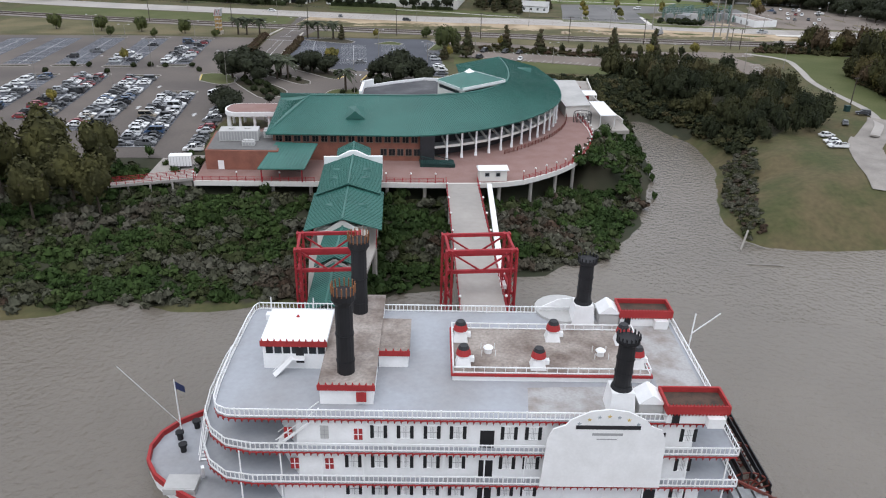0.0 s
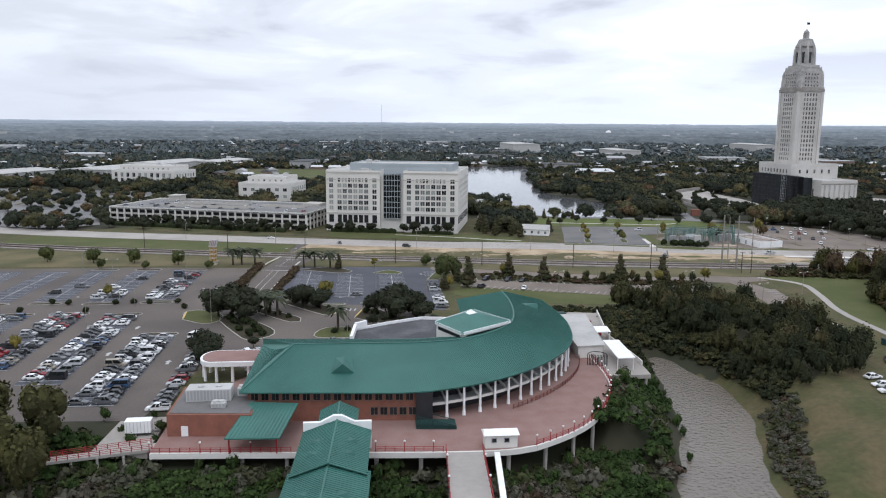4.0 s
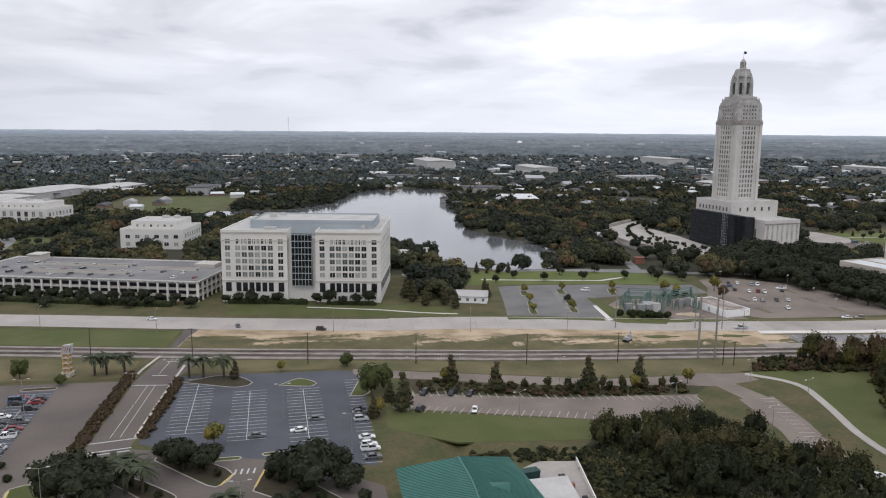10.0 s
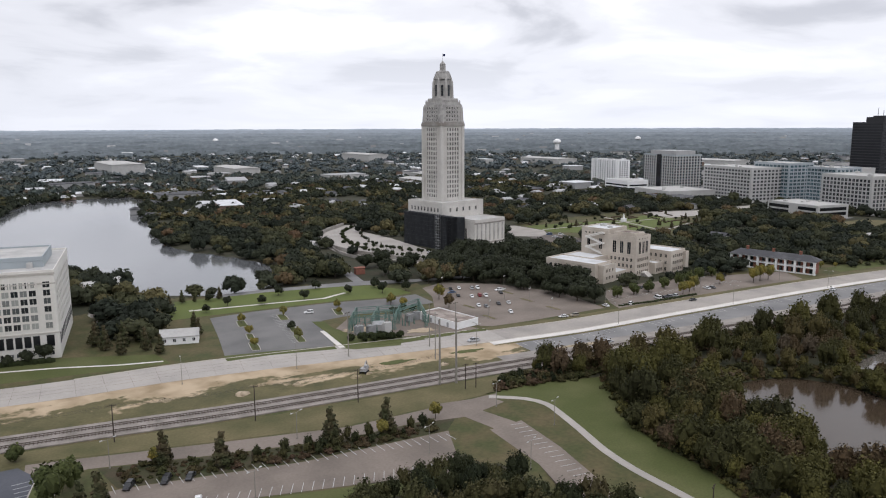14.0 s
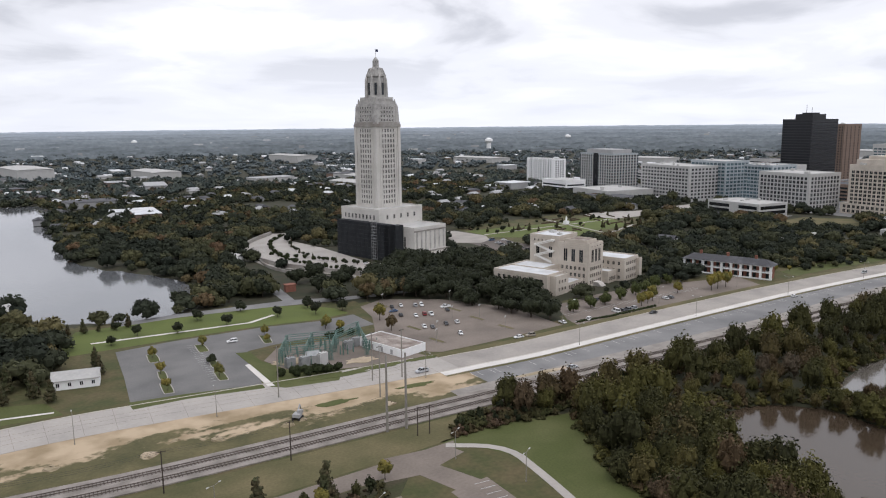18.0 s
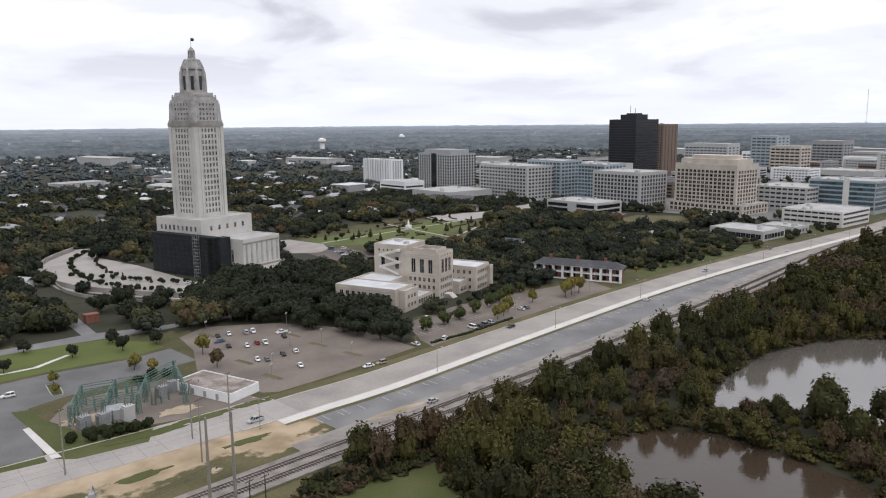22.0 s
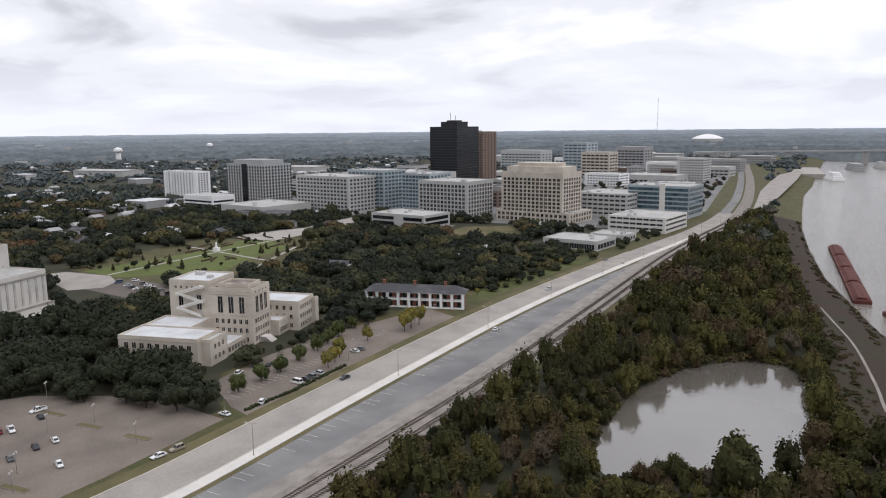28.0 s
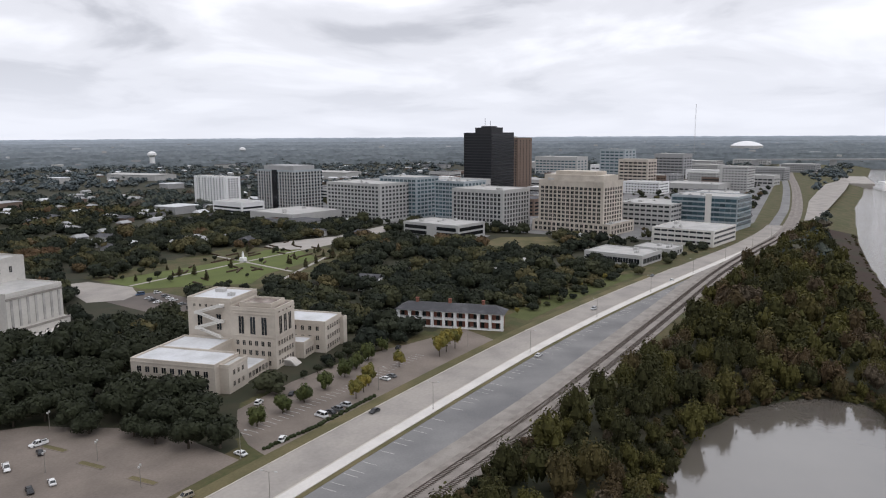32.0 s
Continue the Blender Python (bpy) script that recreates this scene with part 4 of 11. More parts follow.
def window_mesh(w, h, style="plain"):
    """A window that faces -y: a proud surround, a sill and a set-back dark pane."""
    key = (round(w, 2), round(h, 2), style)
    if key in WINDOWS:
        return WINDOWS[key]
    frame_mat, pane = {"plain": ("cream", "officeglass"), "lime": ("limestone", "glass"), "buff": ("buff", "glass"), "white": ("white", "glass"), "blue": ("greyblue", "glassblue"), "dark": ("blackmull", "blackglass"), "brown": ("browntower", "glass"), "grey": ("grey", "glass"), "green": ("darkgreen", "glass")}[style]
    s = Shape()
    t, d = min(0.14, w * 0.12), 0.16
    xs = [-w / 2 - t, -w / 2, -0.04, 0.04, w / 2, w / 2 + t] if w > 0.9 and style != "dark" else [-w / 2 - t, -w / 2, w / 2, w / 2 + t]
    zs = [-t, 0, h, h + t]
    seen = {}

    def quad(pts, mat):
        for p in pts:
            if p not in seen:
                seen[p] = len(s.v); s.v.append(p)
        s.f.append(tuple(seen[p] for p in pts)); s.m.append(mat)

    for i in range(len(xs) - 1):
        for k in range(3):
            a, b, lo, hi = xs[i], xs[i + 1], zs[k], zs[k + 1]
            ring = [(a, lo), (b, lo), (b, hi), (a, hi)]
            if k == 1 and i % 2 == 1:
                quad([(p, -0.03, q) for p, q in ring], 1)
                for (p, q), (p2, q2) in zip(ring, ring[1:] + ring[:1]):
                    quad([(p, -d, q), (p2, -d, q2), (p2, -0.03, q2), (p, -0.03, q)], 0)
            else:
                quad([(p, -d, q) for p, q in ring], 0)
    edge_ring = [(x, zs[0]) for x in xs] + [(xs[-1], z) for z in zs[1:]] + [(x, zs[-1]) for x in xs[-2::-1]] + [(xs[0], z) for z in zs[-2:0:-1]]
    for (p, q), (p2, q2) in zip(edge_ring, edge_ring[1:] + edge_ring[:1]):
        quad([(p, 0.05, q), (p2, 0.05, q2), (p2, -d, q2), (p, -d, q)], 0)
    WINDOWS[key] = s.mesh("window", [frame_mat, pane])
    return WINDOWS[key]


FACES = {"S": (0, lambda a, o: (a, o)), "N": (180, lambda a, o: (-a, o)), "W": (-90, lambda a, o: (o, -a)), "E": (90, lambda a, o: (o, a))}


def windows(parent, box, side, cols, rows, z0, rise, w, h, style="plain", margin=1.5, skip=None, name="window"):
    """Rows of windows on one side of a box (x0, x1, y0, y1), each an object of its own."""
    x0, x1, y0, y1 = box
    me = window_mesh(w, h, style)
    span = (x1 - x0) if side in "SN" else (y1 - y0)
    for c in range(cols):
        a = -span / 2 + margin + (span - 2 * margin) * (c + 0.5) / cols
        for r in range(rows):
            if skip and skip(c, r):
                continue
            z = z0 + r * rise
            cx, cy = (x0 + x1) / 2, (y0 + y1) / 2
            if side == "S":
                m = pose(cx + a, y0, z)
            elif side == "N":
                m = pose(cx + a, y1, z, 0, 0, 180)
            elif side == "W":
                m = pose(x0, cy + a, z, 0, 0, -90)
            else:
                m = pose(x1, cy + a, z, 0, 0, 90)
            put(name, me, parent, m)


def parapet(s, x0, x1, y0, y1, z, tall=0.9, t=0.4, mat=0):
    s.box(x0, x1, y0, y0 + t, z, z + tall, mat); s.box(x0, x1, y1 - t, y1, z, z + tall, mat)
    s.box(x0, x0 + t, y0 + t, y1 - t, z, z + tall, mat); s.box(x1 - t, x1, y0 + t, y1 - t, z, z + tall, mat)


def block(parent, box, z0, z1, mat, roofmat="roofgrey", name="wall", units=0, seed=0):
    """A storeyed body with a parapet, its flat roof, and plant on the roof."""
    x0, x1, y0, y1 = box
    s = Shape()
    loops = [(0, z0), (0, z1 - 1.6), (-0.15, z1 - 1.6), (-0.15, z1 - 1.2), (0, z1 - 1.2), (0, z1), (0.4, z1), (0.4, z1 - 0.9)]
    for d, z in loops:
        s.v += [(x0 + d, y0 + d, z), (x1 - d, y0 + d, z), (x1 - d, y1 - d, z), (x0 + d, y1 - d, z)]
    s.f.append((3, 2, 1, 0)); s.m.append(0)
    for k in range(len(loops) - 1):
        for u in range(4):
            v = (u + 1) % 4
            s.f.append((4 * k + u, 4 * k + v, 4 * k + 4 + v, 4 * k + 4 + u)); s.m.append(0)
    e = 4 * (len(loops) - 1)
    s.f.append((e, e + 1, e + 2, e + 3)); s.m.append(0)
    s.obj(name, [mat], parent)
    s = Shape(); s.box(x0 + 0.41, x1 - 0.41, y0 + 0.41, y1 - 0.41, z1 - 0.89, z1 - 0.7)
    s.obj("roof", [roofmat], parent)
    rnd = random.Random(seed)
    for _ in range(units):
        a, b = rnd.uniform(2, 5), rnd.uniform(2, 4)
        if x1 - x0 < a + 3 or y1 - y0 < b + 3:
            continue
        x, y = rnd.uniform(x0 + 1.5, x1 - 1.5 - a), rnd.uniform(y0 + 1.5, y1 - 1.5 - b)
        hh = rnd.uniform(1.2, 2.6)
        s = Shape(); s.box(x, x + a, y, y + b, z1 - 0.7, z1 - 0.7 + hh); s.cone(x + a / 2, y + b / 2, z1 - 0.7 + hh, z1 - 0.4 + hh, 0.6, 0.6, 8)
        s.obj("roof_unit", ["offwhite"], parent)


FOOT = []


def office(name, x, y, rz, sx, sy, h, mat, label, cols, rows, w, wh, style="plain", side_cols=0, z0=2.0, rise=3.8, units=3, roofmat="roofgrey", margin=1.5):
    """A plain office block with its near corner region centred at x, y: windows on the two sides that the city shows."""
    b = empty(name, pose(x, y, 0, 0, 0, rz), label, "building")
    box = (0, sx, -sy / 2, sy / 2)
    co, si = math.cos(math.radians(rz)), math.sin(math.radians(rz))
    FOOT.append([(x + a * co - c * si, y + a * si + c * co) for a, c in ((-5, -sy / 2 - 5), (sx + 5, -sy / 2 - 5), (sx + 5, sy / 2 + 5), (-5, sy / 2 + 5))])
    block(b, box, -1, h, mat, roofmat, units=units, seed=int(x + y))
    windows(b, box, "W", cols, rows, z0, rise, w, wh, style, margin)
    windows(b, box, "S", side_cols or max(2, int(cols * sx / sy)), rows, z0, rise, w, wh, style, margin)
    return b


# the tall limestone tower
tower = empty("capitol_tower", pose(371.5, 601, 0, 0, 0, 6) @ Matrix.Diagonal((1, 1, 1.03, 1)), "tall stepped limestone tower with a domed lantern", "tower")
S_ = 11.7
block(tower, (-22, 22, -24, 18), -1, 34, "limestone", name="podium")
block(tower, (-15, 17, -53, -23.9), -1, 23, "limestone", name="wing")
s = Shape(); s.box(-17, 19, -55, -23, -1, 6); s.box(-24, 24, -26, 20, -1, 12)
s.obj("plinth", ["limestone"], tower)
s = Shape(); s.box(-S_, S_, -S_, S_, 33, 92.5)
s.obj("shaft", ["limestone"], tower)
for a in (-S_ - 0.5, S_ - 2.1):
    for b_ in (-S_ - 0.5, S_ - 2.1):
        s = Shape(); s.box(a, a + 2.6, b_, b_ + 2.6, 33, 91)
        s.obj("corner_pier", ["limestone"], tower)
s = Shape(); s.box(-S_ - 0.7, S_ + 0.7, -S_ - 0.7, S_ + 0.7, 90.6, 92.6); s.box(-S_ - 0.3, S_ + 0.3, -S_ - 0.3, S_ + 0.3, 92.6, 94)
s.obj("cornice", ["limestone_dark"], tower)
u = S_ - 0.6
c = 2.4
s = Shape(); s.prism([(-u + c, -u), (u - c, -u), (u, -u + c), (u, u - c), (u - c, u), (-u + c, u), (-u, u - c), (-u, -u + c)], 93, 106.5)
for sx in (-1, 1):
    for sy in (-1, 1):
        s.cone(sx * (u - 1.0), sy * (u - 1.0), 93, 104.5, 2.3, 1.5, 8)
        s.cone(sx * (u - 1.0), sy * (u - 1.0), 104.5, 107.2, 1.5, 0.5, 8)
s.obj("upper_shaft", ["limestone_mid"], tower)
s = Shape(); s.box(-u + 1.2, u - 1.2, -u + 1.2, u - 1.2, 106.4, 109); s.box(-u + 2.6, u - 2.6, -u + 2.6, u - 2.6, 109, 111.6)
for i in range(9):
    a = -u + 2 + i * (2 * u - 4) / 8
    for o in (-u + 1.4, u - 1.4):
        s.box(a - 0.35, a + 0.35, o - 0.3, o + 0.3, 109, 110.2); s.box(o - 0.3, o + 0.3, a - 0.35, a + 0.35, 109, 110.2)
s.obj("setback", ["limestone_mid"], tower)
s = Shape(); s.cone(0, 0, 111.5, 126, 7.7, 6.7, 8, turn=0.5)
for i in range(8):
    t = math.pi * (i + 0.5) / 4
    s.cone(7.6 * math.cos(t), 7.6 * math.sin(t), 111.5, 124, 1.5, 1.1, 6); s.cone(7.4 * math.cos(t), 7.4 * math.sin(t), 124, 127, 1.1, 0.3, 6)
s.obj("lantern", ["limestone_mid"], tower)
for i in range(8):
    t = math.pi * i / 4
    s = Shape(); s.box(-0.9, 0.9, -0.12, 0.12, 0, 8.5)
    put("opening", s.mesh("opening", ["glass"]), tower, pose(7.1 * math.cos(t), 7.1 * math.sin(t), 113.2, 0, 0, math.degrees(t) + 90))
s = Shape()
for z0, z1, r0, r1 in ((126, 127.4, 7.3, 7.3), (127.4, 129.6, 6.6, 6.0), (129.6, 131.4, 5.6, 5.0), (131.4, 132.2, 5.2, 4.6)):
    s.cone(0, 0, z0, z1, r0, r1, 16)
for i in range(16):
    q = math.pi * i / 8
    s.rod((6.9 * math.cos(q), 6.9 * math.sin(q), 127.2), (4.9 * math.cos(q), 4.9 * math.sin(q), 131.8), 0.35, 0.5)
s.obj("dome", ["limestone_mid"], tower)
s = Shape(); s.cone(0, 0, 132, 133, 3.0, 2.6, 8); s.cone(0, 0, 133, 137.2, 2.2, 2.0, 8); s.cone(0, 0, 137.2, 138.4, 2.3, 1.7, 8); s.cone(0, 0, 138.4, 140.0, 1.5, 0.3, 8)
for i in range(8):
    q = math.pi * (i + 0.5) / 4
    s.rod((2.2 * math.cos(q), 2.2 * math.sin(q), 132.5), (2.1 * math.cos(q), 2.1 * math.sin(q), 137.2), 0.4)
s.obj("finial", ["limestone_mid"], tower)
s = Shape(); s.cone(0, 0, 139.8, 145.5, 0.14, 0.08, 8)
s.obj("flag_pole", ["grey"], tower)
s = Shape(); s.box(0.1, 2.6, -0.05, 0.05, 143.4, 145.2)
s.obj("flag", ["flag"], tower)
for side in "WS":
    windows(tower, (-S_, S_, -S_, S_), side, 5, 15, 36.2, 3.62, 1.3, 2.3, "lime", 4.9)
    windows(tower, (-S_, S_, -S_, S_), side, 2, 15, 36.2, 3.62, 1.3, 2.3, "lime", -8.6)
    # flat piers between the window columns
    for a in (-8.2, -6.2, 6.2, 8.2):
        s = Shape(); s.box(a - 0.25, a + 0.25, -S_ - 0.28, -S_, 34, 90.6)
        put("pier", s.mesh("pier", ["limestone"]), tower, pose(0, 0, 0, 0, 0, -90 if side == "W" else 0))
    windows(tower, (-u, u, -u, u), side, 5, 4, 94.6, 2.9, 1.2, 1.6, "lime", 4.2)
windows(tower, (-22, 22, -24, 18), "W", 9, 1, 26.5, 4, 1.6, 3.0, "lime", 3)
windows(tower, (-22, 22, -24, 18), "S", 5, 1, 26.5, 4, 1.6, 3.0, "lime", 5)
windows(tower, (-15, 17, -53, -23.9), "W", 3, 1, 8.5, 4, 1.8, 7.5, "lime", 7)
for i in range(7):
    a = -12.4 + i * 4.5
    s = Shape(); s.box(a - 0.6, a + 0.6, -53.4, -52.9, 7, 19.5)
    s.obj("pilaster", ["limestone_mid"], tower)
s = Shape(); s.box(-17.2, 19.2, -55.2, -54.9, 5.2, 6.4); s.box(-15.2, 17.2, -53.3, -52.9, 19.6, 20.6)
s.obj("string_course", ["limestone_dark"], tower)
windows(tower, (-17, 19, -55, -23), "S", 4, 1, 0.6, 4, 1.4, 2.4, "lime", 3)
# black netting on scaffold round the near corner of the podium
scaf = empty("scaffold", pose(371.5, 601, 0, 0, 0, 6), "scaffold wrapped in black debris netting", "scaffold")
s = Shape(); s.box(-29.5, -23.9, -43, 14, 0, 26); s.box(-29.5, -16, -43, -37, 0, 25)
s.obj("netting", ["scaffold"], scaf)
s = Shape()
for i in range(14):
    y = -43 + i * 4.4
    s.rod((-29.8, y, 0), (-29.8, y, 27.5), 0.14)
for i in range(9):
    s.rod((-29.8, -43, 2.5 + 3 * i), (-29.8, 14, 2.5 + 3 * i), 0.12)
s.obj("scaffold_frame", ["blackmull"], scaf)
s = Shape()
for i in range(12):
    s.box(-31.6, -29.9, -30.5, -26.5, 1 + 2.1 * i, 1.12 + 2.1 * i)
    s.rod((-31.6, -30.5 if i % 2 else -26.5, 1 + 2.1 * i), (-31.6, -26.5 if i % 2 else -30.5, 3.1 + 2.1 * i), 0.15)
for a in (-30.5, -26.5):
    for b_ in (-31.6, -29.9):
        s.rod((b_, a, 0), (b_, a, 28), 0.16)
s.obj("stair_tower", ["steel"], scaf)

# the long office block by the lake
off = empty("office_block", pose(-15.5, 458, 0, 0, 0, -13.5), "eight-storey cream office block with a dark glass centre", "building")
W_ = 81
for x0, x1 in ((0, 33.5), (48, W_)):
    block(off, (x0, x1, 0, 60), -1, 37, "cream", "roofgrey", units=4, seed=int(x0 + 1))
block(off, (33.4, 48.1, 2.5, 58), -1, 33, "cream", "roofgrey")
s = Shape(); s.box(35.6, 46, 0.9, 2.6, 8, 35)
s.obj("glass_wall", ["glass"], off, "dark glass centre bay")
s = Shape()
for i in range(7):
    s.box(35.6 + i * 1.7 - 0.09, 35.6 + i * 1.7 + 0.09, 0.7, 1.0, 8, 35)
for i in range(9):
    s.box(35.6, 46, 0.72, 0.98, 8 + 3.3 * i, 8.35 + 3.3 * i)
s.obj("mullion", ["greyblue"], off)
block(off, (12, 76, 12, 46), 30, 40.8, "greyblue", "roofgrey", name="penthouse", units=2, seed=9)
for x0, x1 in ((0, 33.5), (48, W_)):
    for o_, lo, hi in ((0.35, 10.6, 11.2), (0.25, 31.2, 31.7), (0.3, 35.2, 36.0)):
        s = Shape(); s.box(x0 - 0.2, x1 + 0.2, -o_, 0, lo, hi)
        s.obj("string_course", ["cream_dark"], off)
for x0, x1 in ((0, 33.5), (48, W_)):
    side_l, side_r, bay = (x0, x0 + 6.6, 0, 60), (x1 - 6.6, x1, 0, 60), (x0 + 6.6, x1 - 6.6, 0, 60)
    # the six middle windows of each storey sit in a framed bay
    for a in np.linspace(bay[0] + 0.2, bay[1] - 0.2, 7):
        s = Shape(); s.box(a - 0.22, a + 0.22, -0.32, 0, 12.0, 35.0)
        s.obj("bay_pier", ["cream"], off)
    for box in (side_l, side_r):
        windows(off, box, "S", 1, 6, 12.9, 3.4, 2.5, 2.4, "plain", 1.6)
        windows(off, box, "S", 1, 1, 5.4, 4, 2.6, 4.4, "dark", 1.6); windows(off, box, "S", 1, 1, 1.6, 4, 2.0, 1.8, "plain", 1.6)
    windows(off, bay, "S", 6, 5, 12.9, 3.4, 2.5, 2.4, "plain", 0.2)
    windows(off, bay, "S", 9, 1, 29.9, 4, 1.3, 2.4, "plain", 0.6)
    windows(off, bay, "S", 6, 1, 5.4, 4, 2.2, 4.4, "dark", 0.2)
    windows(off, bay, "S", 10, 1, 1.6, 4, 0.9, 1.6, "plain", 0.4)
windows(off, (0, W_, 0, 60), "E", 10, 6, 12.9, 3.4, 1.9, 2.2, "plain", 2)
windows(off, (0, W_, 0, 60), "E", 10, 1, 5.4, 4, 1.9, 4.2, "dark", 2)

# parking deck beside the office block
deck = empty("parking_deck", pose(-158, 503, 0, 0, 0, -19), "low three-level concrete parking deck", "parking deck")
for k in range(3):
    s = Shape(); s.box(0, 138, 0, 58, 0.2 + 3.3 * k + 2.3, 0.2 + 3.3 * k + 3.3)
    s.obj("floor_slab", ["cream_dark" if k < 2 else "asphalt"], deck)
# solid black fill in place of the shade between the floors
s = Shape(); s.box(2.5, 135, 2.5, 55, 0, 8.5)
s.obj("core", ["blackmull"], deck, "black solid standing in for the shaded interior")
for i in range(27):
    s = Shape(); s.box(i * 5.27, i * 5.27 + 0.9, -0.15, 0.75, 0, 9.4)
    s.obj("pier", ["cream"], deck)
for i in range(11):
    s = Shape(); s.box(137.4, 138.2, i * 5.6, i * 5.6 + 0.8, 0, 9.4)
    s.obj("pier", ["cream"], deck)
s = Shape(); parapet(s, 0, 138, 0, 58, 9.5, 1.2, 0.3)
s.obj("parapet", ["cream"], deck)
s = Shape(); s.box(14, 22, 46, 55, 9.5, 13.5); s.box(13.5, 22.5, 45.5, 55.5, 13.5, 14); s.box(118, 130, 40, 52, 9.5, 12)
s.obj("stair_head", ["cream_dark"], deck)
# black slabs laid on the roof paint the shade of ramp openings
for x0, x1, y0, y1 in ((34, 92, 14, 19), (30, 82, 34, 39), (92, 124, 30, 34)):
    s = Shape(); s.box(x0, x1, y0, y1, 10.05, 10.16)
    s.obj("ramp_opening", ["blackmull"], deck, "black roof slab painting the shade of a ramp opening")
    s = Shape(); s.box(x0, x1, y0 - 0.3, y0, 10.1, 11.3); s.box(x0, x1, y1, y1 + 0.3, 10.1, 11.3)
    s.obj("ramp_wall", ["cream_dark"], deck)

for nm, x, y, rz, sx, sy, h, lab in (("records_building", -98, 645, -13, 46, 40, 20, "cream three-storey stone office building"), ("archive_building", -256, 818, -19, 74, 40, 20, "cream office building with tall dark windows")):
    b = empty(nm, pose(x, y, 0, 0, 0, rz), lab, "building")
    block(b, (0, sx, 0, sy), -1, h - 5, "cream", units=3, seed=3)
    block(b, (6, sx - 6, 6, sy - 4), h - 6, h, "cream", units=2, seed=5, name="upper_storey")
    n = 10 if sx > 50 else 6
    windows(b, (0, sx, 0, sy), "S", n, 2, 2.5, 5.5, 3.2, 4.4 if sx > 50 else 2.6, "plain", 2)
    windows(b, (0, sx, 0, sy), "E", 7, 2, 2.5, 5.5, 2.4, 3.4, "plain", 2)
    windows(b, (6, sx - 6, 6, sy - 4), "S", n, 1, h - 4.2, 4, 1.6, 1.6, "plain", 2)

# annex: buff stone, a tall block with low wings
annex = empty("annex_building", pose(383, 410, 0, 0, 0, 9.5), "buff stone office annex with stepped blocks and wings", "building")
block(annex, (-34.5, -17.5, 6.5, 43), -1, 12.0, "buff", name="wing", roofmat="roofpale")
block(annex, (-17.5, 0, 20, 43), -1, 11.9, "buff", name="wing", roofmat="roofpale")
block(annex, (-31.5, -18.2, 2.6, 6.5), -1, 11.2, "buff", name="stair_bay")
block(annex, (-17.5, 0, 3.5, 20), -1, 5.0, "buff", name="court_range", roofmat="roofpale")
block(annex, (0, 17, 0, 20.5), -1, 25.5, "buff", name="main_block", roofmat="roofbrown")
block(annex, (0.5, 22, 20.5, 41), -1, 28.4, "buff", name="rear_block", units=2, seed=4, roofmat="roofpale")
block(annex, (2.5, 14.5, 3, 17.5), 24, 27.0, "buff", name="attic", roofmat="roofbrown")
block(annex, (17, 27, -4, 14), -1, 7.2, "buff", name="link", roofmat="roofpale")
block(annex, (27, 45, -9.5, 16), -1, 14.2, "buff", name="wing", roofmat="roofpale")
block(annex, (42.5, 46.5, -11.4, -3.5), -1, 12.6, "buff", name="stair_bay")
windows(annex, (-34.5, -17.5, 6.5, 43), "W", 9, 2, 2.2, 4.6, 1.9, 2.3, "buff", 2)
windows(annex, (-31.5, -18.2, 2.6, 6.5), "S", 3, 2, 2.2, 4.4, 1.3, 1.9, "buff", 2)
windows(annex, (-17.5, 0, 3.5, 20), "S", 6, 1, 1.2, 4, 1.6, 2.2, "buff", 1)
for side, n, tall in (("S", 3, 2.4), ("W", 3, 2.4)):
    windows(annex, (0, 17, 0, 20.5), side, 2 * n, 3, 1.4, 4.0, 1.35, 2.1, "buff", 1.6)
    windows(annex, (0, 17, 0, 20.5), side, n, 1, 14.2, 4, tall, 7.4, "buff", 2.4)
windows(annex, (0.5, 22, 20.5, 41), "W", 2, 1, 15, 4, 2.2, 6.6, "buff", 1.2, skip=lambda c, r: False)
windows(annex, (0.5, 22, 20.5, 41), "W", 6, 1, 24.4, 4, 1.0, 1.2, "buff", 2)
windows(annex, (0, 17, 0, 20.5), "S", 4, 1, 23.2, 4, 0.8, 1.0, "buff", 2)
windows(annex, (27, 45, -9.5, 16), "S", 6, 3, 1.4, 4.2, 1.4, 2.0, "buff", 1.5)
windows(annex, (27, 45, -9.5, 16), "W", 6, 3, 1.4, 4.2, 1.4, 2.0, "buff", 2)
windows(annex, (17, 27, -4, 14), "S", 4, 1, 1.4, 4, 1.4, 2.2, "buff", 1)
# string courses round the tall blocks
for z in (13.2, 22.6):
    s = Shape(); s.box(-0.22, 17.1, -0.22, -0.02, z, z + 0.5); s.box(-0.22, -0.02, -0.02, 20.4, z, z + 0.5)
    s.obj("string_course", ["buff"], annex)
# fire stair zigzagging up the rear block
for k in range(4):
    s = Shape()
    a, b = (24.5, 35.5) if k % 2 == 0 else (35.5, 24.5)
    s.rod((-0.9, a, 12.0 + 3.3 * k), (-0.9, b, 15.3 + 3.3 * k), 1.3, 0.4)
    s.rod((-1.5, a, 12.9 + 3.3 * k), (-1.5, b, 16.2 + 3.3 * k), 0.12, 0.8)
    s.box(-1.6, 0.5, b - 1.2, b + 1.2, 15.1 + 3.3 * k, 16.2 + 3.3 * k)
    s.obj("stair_flight", ["cream"], annex)
for k in range(6):
    s = Shape(); s.box(6, 11, -3.2 - 0.5 * k, -0.02 - 0.5 * k, -0.5, 2.4 - 0.4 * k)
    s.obj("step", ["concrete_pale"], annex)

